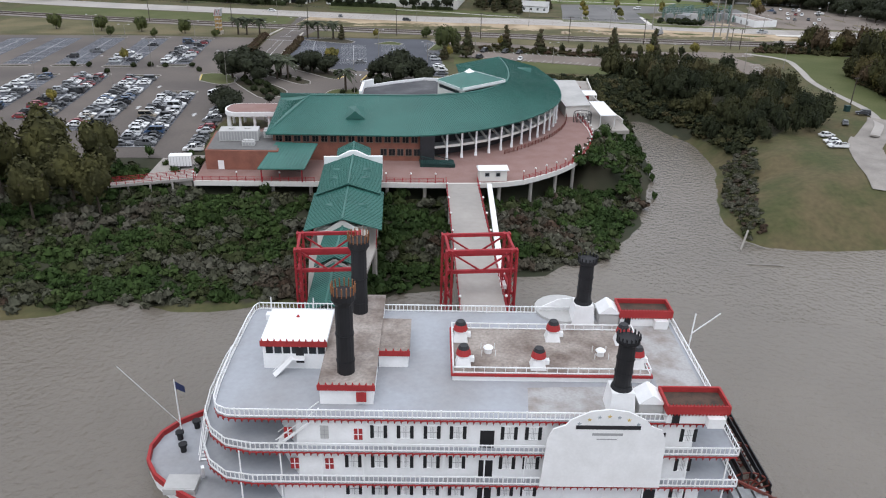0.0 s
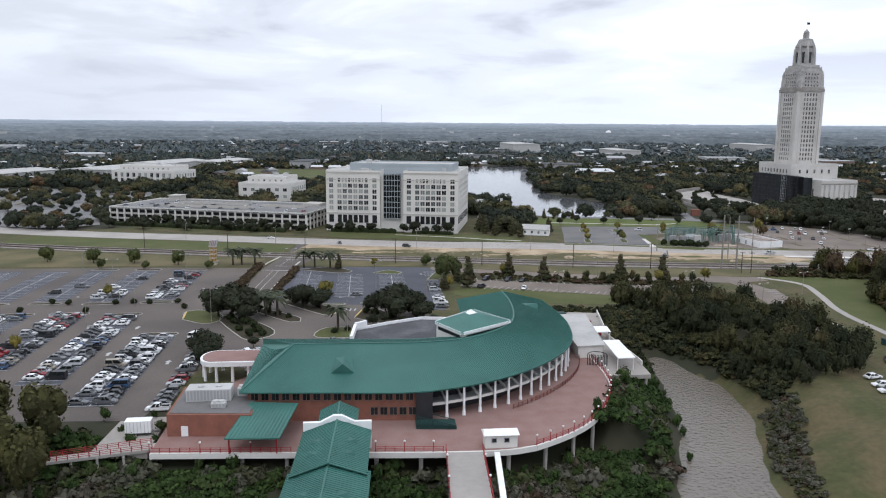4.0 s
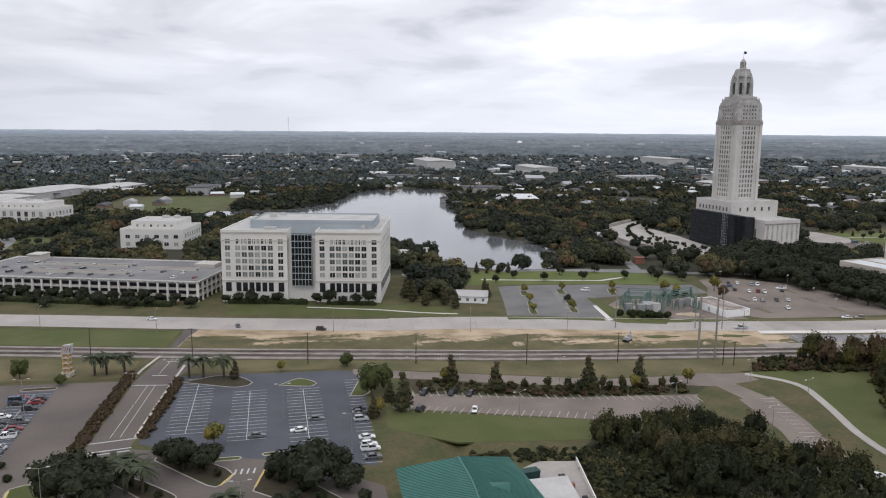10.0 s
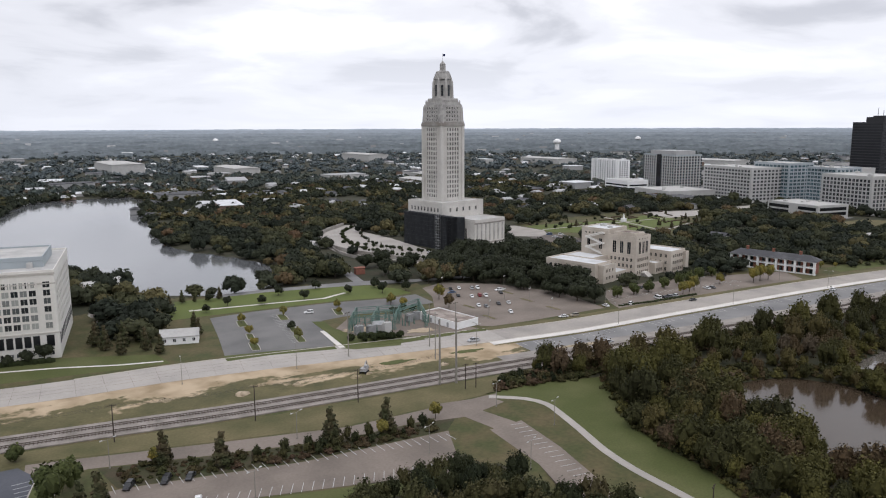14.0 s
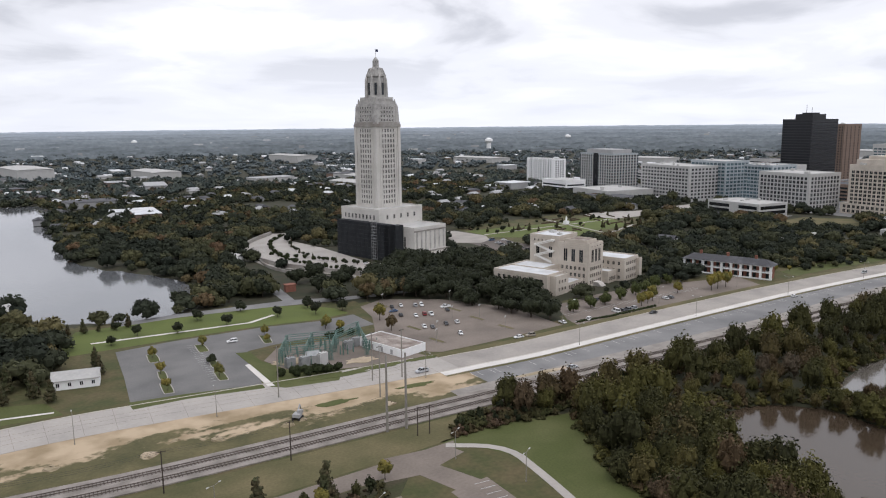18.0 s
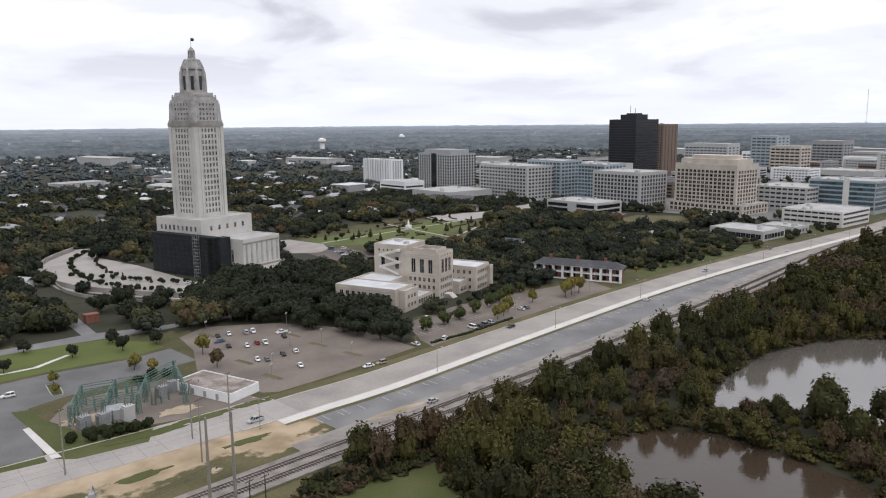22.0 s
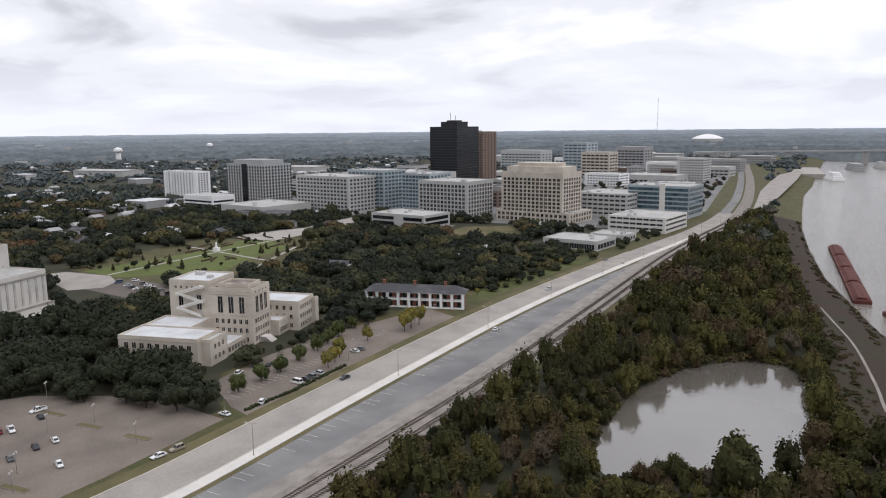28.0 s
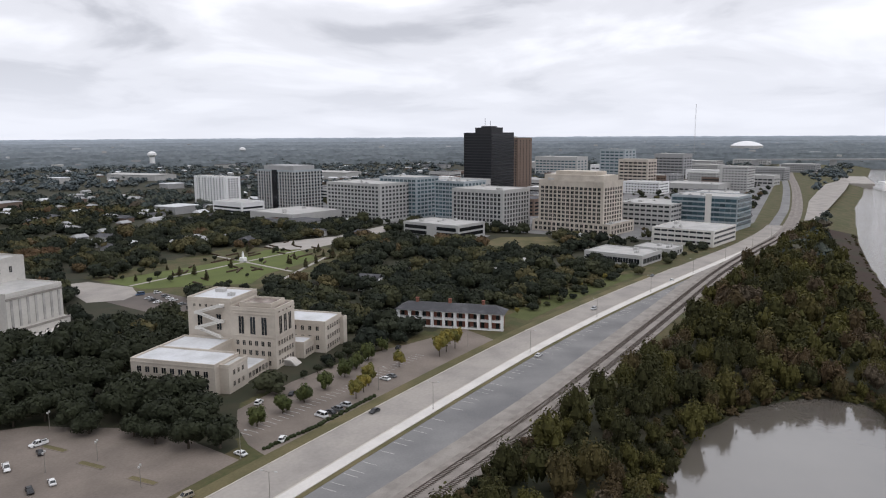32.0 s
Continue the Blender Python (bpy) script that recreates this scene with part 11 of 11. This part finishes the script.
for x, y, q in ((1830, 1990, 0.95), (1085, 3270, 0.85), (2560, 2260, 0.9)):
    b = empty("water_tower", pose(x, y, 0) @ Matrix.Scale(q, 4), "white water tower rising over far trees", "water tower")
    s = Shape(); s.cone(0, 0, 0, 30, 9, 8, 14)
    s.obj("shaft", ["white"], b)
    s = Shape(); s.cone(0, 0, 30, 36, 8, 14, 16); s.cone(0, 0, 36, 43, 14, 13, 16); s.cone(0, 0, 43, 48, 13, 4, 16)
    s.obj("tank", ["white"], b)
for x, y, h in ((60, 2250, 120), (2900, 560, 190)):
    b = empty("radio_mast", pose(x, y, 0), "slender lattice radio mast on the horizon", "mast")
    s = Shape()
    for k in range(3):
        t = 2.1 * k
        s.rod((2.0 * math.cos(t), 2.0 * math.sin(t), 0), (0.8 * math.cos(t), 0.8 * math.sin(t), h), 0.3)
    for k in range(24):
        z = h * k / 24
        s.rod((1.6, 0, z), (-0.9, 1.4, z + h / 24), 0.2)
    s.obj("lattice", ["offwhite"], b)

# dark bushes before the office block and the parking deck
for k in range(12):
    d_ = 3 + 6.6 * k
    if not 33 < d_ < 47:
        tree("lawn", -15.5 + 0.972 * d_ - 1.2, 458 - 0.233 * d_ - 5.0, 0.85 + 0.2 * (k % 3), label="dark bushy tree before the office block")
for k in range(14):
    d_ = 22 + 8.2 * k
    tree("lawn", -158 + 0.946 * d_ - 2.0, 503 - 0.326 * d_ - 6.0, 1.0 + 0.3 * ((k * 5) % 4) / 3, label="dark bushy tree before the parking deck")

# ---- islands, kerbs and markings of the car parks ----
def island(pts, planted="grass", label="kerbed planted island", tall=0.16, tips=(), rim="concrete"):
    """A kerbed island with a planted bed; tips: corners of the kerb painted yellow."""
    b = empty("traffic_island", Matrix.Identity(4), label, "island")
    ring = [tuple(p) for p in smooth_line(list(pts) + [pts[0]], 2.5)][:-1]
    s = Shape()
    line = [np.array(p) for p in ring + ring[:2]]
    s = strip(s, offset_line(line, -0.18)[:-1], offset_line(line, 0.18)[:-1], 0.0, tall)
    s.obj("kerb", [rim], b)
    s = Shape(); s.prism(ring, 0.0, tall - 0.03)
    s.obj("bed", [planted], b)
    for a, c in tips:
        s = Shape(); s.rod((*a, tall / 2 + 0.02), (*c, tall / 2 + 0.02), 0.5, tall + 0.12)
        s.obj("yellow_kerb", ["yellow"], b)


island([(-40.3, 243), (-40.3, 250), (-29, 242), (-21, 230), (-22, 223), (-28, 220), (-32, 226), (-37, 236)], "litter", "kerbed island planted with oaks and dark shrubs")
island([(-53, 246), (-54, 257), (-47, 258), (-40.8, 251), (-40.8, 243), (-45, 240)], label="kerbed lawn island beside planted oaks", tips=(((-53, 247), (-54, 256)),))
island([(-31, 256), (-28, 259), (-14, 245), (-17, 240)], "litter", "kerbed island planted with palms")
island([(-22, 267), (-19, 273), (-3, 258), (-1, 254), (-5, 248), (-12, 255)], "litter", "kerbed island with evergreen trees", tips=(((-1, 254.5), (-4, 248.5)),))
island([(4, 244), (7, 256), (11, 257), (20, 243), (29, 229), (26, 226), (14, 235)], "litter", "kerbed island beside the entrance drive", tips=(((4.5, 246), (6.8, 255.5)),))
island([(-8, 226), (-5, 232), (3, 231), (5, 221), (-7, 221)], label="kerbed lawn island with a palm")
island([(-22, 331), (-7, 336), (2, 326), (-3, 322), (-12, 326)], "litter", label="kerbed grass island with palms")
island([(11, 321), (18, 327), (24, 321), (22, 318)], label="small kerbed grass island")
island([(34, 306), (40, 323), (43, 313), (38, 305)], label="kerbed grass island with young trees")
for x0, x1, y in ((-7, 0, 264), (6.5, 12.5, 265)):
    island([(x0, y - 0.9), (x1, y - 0.9), (x1 + 0.5, y), (x1, y + 0.9), (x0, y + 0.9), (x0 - 0.5, y)], label="narrow kerbed grass island")
for x, y in ((-56, 228.5), (-74, 254.5), (-92, 256.5), (-110, 256.5), (-68, 271.5), (-88, 270.5), (-107, 272), (-126, 272), (-68, 333), (-88, 335), (-107, 336)):
    island([(x - 5, y - 1.3), (x + 5, y - 1.3), (x + 5.8, y), (x + 5, y + 1.3), (x - 5, y + 1.3), (x - 5.8, y)], "litter", label="narrow kerbed island closing a row of stalls")
for dx in (0, -21):
    for q in ([(163.5, 453), (167, 452), (164.5, 440), (161, 441)], [(159, 428), (161.5, 427), (159, 417), (156.5, 418)], [(154.5, 413), (157.5, 412), (155, 400), (152, 401)]):
        island([(x + dx, y) for x, y in q], label="kerbed grass island with a young tree")
island([(192, 448), (195, 446), (191, 433), (188, 434)], label="kerbed grass island with a young tree")
for x, y in ((247.5, 386.5), (287, 403), (286, 381.5), (252.5, 409.5), (290.5, 423.5), (268, 456)):
    island([(x - 1, y - 5), (x + 1, y - 5), (x + 1, y + 5), (x - 1, y + 5)], "drygrass", "narrow planted strip in the weathered car park", rim="asphalt_brown")
# access road: kerbs, lane lines, stop bars and crossings
for pts in ([(-44, 274), (-39.5, 336), (-33, 366)], [(-29.5, 284), (-25, 332), (-23, 350)]):
    edge([tuple(p) for p in smooth_line(pts, 8)], 0.07, 0.3, 0.8, closed=False, label="pale kerb of the access road")
s = Shape()
for a, b in (((-36.5, 285), (-33, 330)), ((-33.8, 285), (-30.4, 330)), ((-31, 342), (-27.5, 366)), ((-28.5, 376), (-25, 395))):
    s.rod((*a, 0.075), (*b, 0.075), 0.16, 0.05)
tagged(s.obj("lane_line", ["paint"]), "worn white painted lane lines on the access road", "road marking", kind="structure")
s = Shape()
for a, b in (((-42.5, 281.5), (-28.8, 283.5)), ((-38.5, 331), (-26.5, 329)), ((-42.8, 275), (-29.4, 277)), ((-42.9, 273), (-29.6, 275)), ((-33, 340.5), (-28, 339.8)), ((-30, 357), (-24, 356)), ((-30, 373), (-26.5, 372.5))):
    s.rod((*a, 0.08), (*b, 0.08), 0.5, 0.05)
for i in range(5):
    s.rod((-2.5 + 1.6 * i, 254, 0.06), (-2.1 + 1.6 * i, 257, 0.06), 0.5, 0.06)
tagged(s.obj("stop_bar", ["paint"]), "white painted stop bars and crossings", "road marking", kind="structure")
# stalls of the apron beside the railway, and of the annex drive
s = Shape()
run = [p for p in smooth_line([tuple(p) for p in pick(ROAD, 225, 700)], 3.0)]
lo = offset_line(run, -23.0); hi = offset_line(run, -18.0)
for i, (a, b) in enumerate(zip(lo, hi)):
    if (i * 37) % 11 < 6:
        s.rod((a[0], a[1], 0.07), (b[0], b[1], 0.07), 0.13, 0.05)
tagged(s.obj("stall_marking", ["concrete_pale"]), "faded stall lines along the railway apron", "road marking", kind="structure")
stall_lines("stall_marking", (324, 374.5), (425, 363.5), 36, 4.8)
stall_lines("stall_marking", (154, 402), (165, 453), 18, 4.6, z=0.085)
# joints of the concrete road
s = Shape()
far_road = [p for p in smooth_line([tuple(p) for p in pick(ROAD, -60, 224)], 6.0)]
for off in (-3.6, 0.2, 3.8):
    ribbon(s, far_road, off - 0.05, off + 0.05, 0.1, 0.128)
for a, b in zip(offset_line(far_road, -10.3), offset_line(far_road, 9.8)):
    s.rod((*a, 0.11), (*b, 0.11), 0.08, 0.035)
tagged(s.obj("road_joint", ["asphalt_brown"]), "dark sawn joints of the concrete road", "road joint", kind="stuff")
ribs = Shape()
ribbon(ribs, pick(ROAD, 208, 930), -11.2, -10.8, -0.2, 0.3); ribbon(ribs, pick(ROAD, 60, 230), 10.0, 10.4, -0.2, 0.28); ribbon(ribs, pick(ROAD, 228, 700), 4.7, 5.1, -0.2, 0.28)
tagged(ribs.obj("kerb", ["kerb"]), "pale kerb along the riverside road", "kerb", kind="structure")

# ---- forecourt: curved drive, pale upper court, planting and parked rows ----
lineA = smooth_line([(350, 735), (312, 700), (289, 656), (281, 606), (289, 570), (302, 534), (318, 512), (338, 500)], 6)
s = Shape(); ribbon(s, lineA, -0.6, 0.6, -0.5, 3.2)
tagged(s.obj("forecourt_wall", ["limestone_dark"]), "curved stained stone wall round the forecourt", "wall", kind="structure")
lineB = smooth_line([(362, 728), (326, 690), (306, 645), (298, 600), (306, 560), (322, 530), (344, 514)], 5)
for i, p in enumerate(lineB[2:-1]):
    tree("bush", p[0], p[1], 0.8 + 0.35 * ((i * 7) % 3), label="dark clipped bush on the forecourt", z=0.3, category="shrub")
for i, p in enumerate(offset_line(lineB, 16)[3:-3:2]):
    tree("cypress" if i % 3 == 0 else "lawn", p[0], p[1], 0.42 + 0.1 * (i % 3), label="small planted evergreen on the forecourt", z=0.3)
s = Shape()
for side in (5.5, 10.5):
    ring = offset_line(lineA, side)
    for a, b in zip(ring[3:-3], offset_line(lineA, side + 4.2)[3:-3]):
        s.rod((*a, 0.33), (*b, 0.33), 0.3, 0.05)
tagged(s.obj("stall_marking", ["roofgrey"]), "worn stall marks on the curved forecourt", "road marking", kind="structure")
for x, y, k in ((352, 540, "van"), (347, 536, "pickup"), (356, 533, "suv"), (330, 560, "sedan")):
    car(x, y, 20, k, "white", z=0.32, where="standing before the scaffold")

# ---- blotches of soil, dry grass and patched paving along the roadworks ----
def blob(x, y, rx, ry, mat, z, seed, turn=-12):
    rnd = random.Random(seed)
    c, q = math.cos(math.radians(turn)), math.sin(math.radians(turn))
    pts = []
    for k in range(22):
        t = 2 * math.pi * k / 22; r = rnd.uniform(0.65, 1.15)
        a, b = rx * r * math.cos(t), ry * r * math.sin(t)
        pts.append((x + a * c - b * q, y + a * q + b * c))
    s = Shape(); s.prism(pts, z - 0.3, z)
    tagged(s.obj("ground_patch", [mat]), {"dirt": "irregular patch of bare sandy soil", "drygrass": "irregular patch of dry grass", "grass": "irregular patch of green grass", "asphalt": "irregular patch of worn asphalt", "concrete": "patch of pale concrete"}[mat], "ground", kind="structure")


for i, (x, y, rx, ry, mat) in enumerate(((250, 325.5, 14, 1.6, "dirt"), (204, 347, 8, 2.0, "grass"), (172, 352, 8, 2.2, "grass"), (190, 376, 14, 2.6, "grass"), (208, 374, 12, 2.6, "grass"), (225, 370.5, 8, 2.0, "grass"), (184, 404, 8, 5, "dirt"), (206, 386, 8, 4, "dirt"))):
    blob(x, y, rx, ry, mat, 0.19 + 0.006 * i if mat != "grass" else 0.23 + 0.004 * i, i)
# scrub and bushes round the substation
for x, y, q in ((176, 386, 1.6), (180, 384, 1.7), (184, 383, 1.8), (188, 382, 1.6), (192, 381, 1.5), (172, 390, 1.4), (213, 421, 1.6), (219, 422, 1.8), (224, 420, 1.5)):
    tree("bush", x, y, q, label="dark dense bush beside the substation", category="shrub")
hs = empty("equipment_house", pose(190, 397, 0, 0, 0, -30), "white gabled equipment house in the substation", "hut")
s = Shape(); s.box(-2.6, 2.6, -2.0, 2.0, 0, 3.4)
s.obj("wall", ["offwhite"], hs)
s = Shape(); s.hexa([(-2.9, -2.3, 3.4), (2.9, -2.3, 3.4), (2.9, 2.3, 3.4), (-2.9, 2.3, 3.4)], [(-2.9, -0.1, 4.9), (2.9, -0.1, 4.9), (2.9, 0.1, 4.9), (-2.9, 0.1, 4.9)])
s.obj("roof", ["steel"], hs)
rnd = random.Random(4)
for i in range(22):
    t = i / 21
    for a, b, rz in (((436, 508), (466, 576), 155), ((444, 506), (474, 570), -25)):
        if rnd.random() < 0.7:
            car(a[0] + (b[0] - a[0]) * t, a[1] + (b[1] - a[1]) * t, rz, where="parked in a street by the gardens", group="cars beside the gardens") if i % 2 else None
# low shrubs filling the planted islands
for x, y, q in ((-26, 254, 0.9), (-22, 250, 0.9), (-18, 246, 0.8), (-29, 257, 0.8), (-18, 268, 1.0), (-14, 264, 1.0), (-9, 259, 1.0), (-5, 254, 0.9), (8, 250, 1.0), (11, 247, 1.1), (16, 242, 1.0), (20, 236, 1.1), (24, 231, 1.0), (-37, 245, 1.1), (-35, 239, 1.0), (-31, 238, 1.2), (-28, 234, 1.1), (-26, 229, 1.2), (-24, 225, 1.0), (-28, 224, 1.1), (-32, 231, 1.0), (-33, 243, 0.9), (-2, 226, 0.9), (2, 228, 0.8)):
    tree("bush", x, y, q, label="dark low shrub on a planted island", category="shrub")
for i in range(13):
    tree("lawn", -152 + 9.4 * i + 2 * math.sin(i * 2.1), 495 - 3.25 * i - (7 if i % 2 else 4), 0.7 + 0.12 * (i % 3), label="dark round tree before the parking deck")
for x, y, q in ((-60, 452, 0.9), (-75, 458, 1.0), (-100, 462, 0.9), (-128, 470, 1.0), (-150, 476, 1.0), (-30, 446, 0.8)):
    tree("oak", x, y, q * 0.7, label="dark oak on the lawn before the parking deck")
# white trailer and pad at the foot of the car park
s = Shape(); s.prism([(-47, 143), (-36, 142), (-36, 160), (-46, 160)], -1.6, 0.05)
tagged(s.obj("pad", ["concrete_old"]), "worn concrete pad beside the deck", "pavement", kind="structure")
tr = empty("box_trailer", pose(-42.5, 150.5, 0.05, 0, 0, 2), "white ribbed box trailer beside the deck", "trailer")
s = Shape(); s.box(0, 5.2, -1.2, 1.2, 0.7, 3.2); s.box(-0.05, 5.25, -1.25, 1.25, 3.2, 3.3)
s.obj("body", ["white"], tr)
for k in range(7):
    s = Shape(); s.box(0.35 + 0.72 * k, 0.43 + 0.72 * k, -1.26, -1.18, 0.75, 3.15)
    s.obj("rib", ["offwhite"], tr)
for a in (1.2, 2.2):
    for b_ in (-1.05, 1.05):
        put("wheel", WHEEL, tr, pose(a, b_, 0.33))
s = Shape(); s.rod((5.2, 0, 0.6), (6.6, 0, 0.5), 0.15); s.box(0.1, 5.1, -1.0, 1.0, 0.45, 0.7)
s.obj("chassis", ["blackmull"], tr)
# lamp and meter box beside the footpath
pole("utility_pole", 166, 201, 11, 0.2, "wood_pole", "dark timber pole beside the footpath", 1, rz=20)
s = Shape(); s.box(164.2, 165.6, 199.8, 201.4, -0.3, 1.6); s.box(164.1, 165.7, 199.7, 201.5, 1.6, 1.72)
tagged(s.obj("meter_box", ["darkgreen"]), "dark green meter box beside a footpath", "box")
# dark arched screen and gate on the service deck
gate = empty("gate_screen", pose(70.5, 186.5, 0.4, 0, 0, -18), "dark metal gate screen with an arched top", "gate")
for k in range(12):
    s = Shape(); s.box(-2.2 + 0.4 * k, -2.0 + 0.4 * k, -0.05, 0.05, 0, 3.0)
    s.obj("slat", ["blackmull"], gate)
s = Shape()
for k in range(10):
    q0, q1 = math.pi * k / 10, math.pi * (k + 1) / 10
    s.rod((-2.6 * math.cos(q0), 0, 3.0 + 0.9 * math.sin(q0)), (-2.6 * math.cos(q1), 0, 3.0 + 0.9 * math.sin(q1)), 0.16)
s.obj("arch", ["blackmull"], gate)
for a in (-2.6, 2.6):
    s = Shape(); s.box(a - 0.12, a + 0.12, -0.12, 0.12, 0, 3.1)
    s.obj("post", ["blackmull"], gate)
# trees and shrubs between the galleried house and the road
for x, y, q in ((545, 366, 0.9), (534, 352, 0.7), (556, 348, 0.9), (566, 356, 1.0), (580, 350, 0.9), (596, 352, 0.9), (612, 345, 0.8), (628, 350, 0.9), (645, 338, 0.8), (660, 345, 0.9), (676, 352, 0.9), (640, 356, 1.0), (600, 366, 1.0), (575, 368, 1.0)):
    tree("oak", x, y, q, label="dark oak on the lawn beside the road")
for x, y, q in ((505, 358, 0.8), (512, 352, 0.6), (590, 338, 0.6), (625, 332, 0.7)):
    tree("yellow", x, y, q, label="yellowing tree beside the riverside road")
# clutter on the service deck
box = empty("waste_container", pose(71.5, 236, 0.4, 0, 0, 8), "dark green waste container on the service deck", "container")
s = Shape(); s.hexa([(-3.2, -1.2, 0), (3.2, -1.2, 0), (3.2, 1.2, 0), (-3.2, 1.2, 0)], [(-3.4, -1.3, 2.2), (3.4, -1.3, 2.2), (3.4, 1.3, 2.2), (-3.4, 1.3, 2.2)])
s.obj("body", ["darkgreen"], box)
for k in range(6):
    s = Shape(); s.box(-3.0 + 1.15 * k, -2.85 + 1.15 * k, -1.42, -1.25, 0.1, 2.1)
    s.obj("rib", ["darkgreen"], box)
for i, (x, y, w, h, m_) in enumerate(((80, 233, 1.6, 1.4, "black"), (81, 229, 1.3, 1.1, "brick"), (79, 226, 1.5, 1.6, "steel"), (81.5, 222, 1.2, 1.0, "black"), (80, 216, 1.8, 1.3, "red"), (79, 213, 1.2, 1.0, "brick"))):
    s = Shape(); s.hexa([(x - w / 2, y - w / 2, 0.4), (x + w / 2, y - w / 2, 0.4), (x + w / 2, y + w / 2, 0.4), (x - w / 2, y + w / 2, 0.4)], [(x - w * 0.44, y - w * 0.44, 0.4 + h), (x + w * 0.44, y - w * 0.44, 0.4 + h), (x + w * 0.44, y + w * 0.44, 0.4 + h), (x - w * 0.44, y + w * 0.44, 0.4 + h)])
    s.box(x - w * 0.5, x + w * 0.5, y - w * 0.5, y + w * 0.5, 0.4 + h, 0.5 + h)
    tagged(s.obj("storage_bin", [m_]), {"black": "black lidded bin on the service deck", "brick": "rust red lidded bin on the service deck", "steel": "grey metal bin on the service deck", "red": "red lidded bin on the service deck"}[m_], "bin")

# ---- far downstream: moored vessels, dock and bridge ----
for x, y, rz, l, w, mat, lab in ((1672, 78, 10, 60, 22, "white", "white moored paddle steamer far downstream"), (2010, 10, 4, 110, 26, "grey", "grey moored warship far downstream"), (2120, -50, 4, 70, 20, "offwhite", "pale moored workboat far downstream")):
    b = empty("moored_vessel", pose(x, y, -9, 0, 0, rz), lab, "vessel")
    s = Shape(); s.hexa([(0, -w / 2, -0.5), (l, -w / 2, -0.5), (l + 4, 0, -0.5), (l, w / 2, -0.5), (0, w / 2, -0.5)], [(0, -w / 2, 4), (l, -w / 2, 4), (l + 6, 0, 4), (l, w / 2, 4), (0, w / 2, 4)])
    s.obj("hull", [mat], b)
    for k in range(3):
        s = Shape(); s.box(4 + 4 * k, l - 4 - 6 * k, -w / 2 + 2 + k, w / 2 - 2 - k, 4 + 3.6 * k, 7.3 + 3.6 * k)
        s.obj("deck_house", [mat], b)
    s = Shape(); s.rod((l * 0.4, 0, 14), (l * 0.4, 0, 30), 0.8); s.rod((l * 0.6, 0, 14), (l * 0.6, 0, 26), 0.8)
    s.obj("mast", ["grey"], b)
s = Shape(); s.prism([(1740, 95), (1990, 95), (1990, 190), (1740, 150)], -9.6, -1.0)
tagged(s.obj("dock", ["concrete"]), "concrete river dock far downstream", "dock", kind="structure")
br = empty("river_bridge", Matrix.Identity(4), "long grey road bridge over the river", "bridge")
s = Shape(); s.rod((2300, 330, 22), (2760, -2600, 44), 14, 4.0)
s.obj("deck", ["grey"], br)
for k in range(16):
    t = k / 16
    x, y = 2300 + 460 * t, 330 - 2930 * t
    s = Shape(); s.box(x - 4, x + 4, y - 8, y + 8, -12, 22 + 22 * t)
    s.obj("pier", ["grey"], br)
dm = empty("arena_dome", pose(3425, 424, 0), "pale shallow arena dome among far trees", "arena")
s = Shape(); s.cone(0, 0, 0, 40, 60, 62, 28)
s.obj("drum", ["offwhite"], dm)
s = Shape(); s.cone(0, 0, 40, 48, 62, 48, 28); s.cone(0, 0, 48, 55, 48, 26, 28); s.cone(0, 0, 55, 58, 26, 6, 28)
s.obj("dome", ["white"], dm)
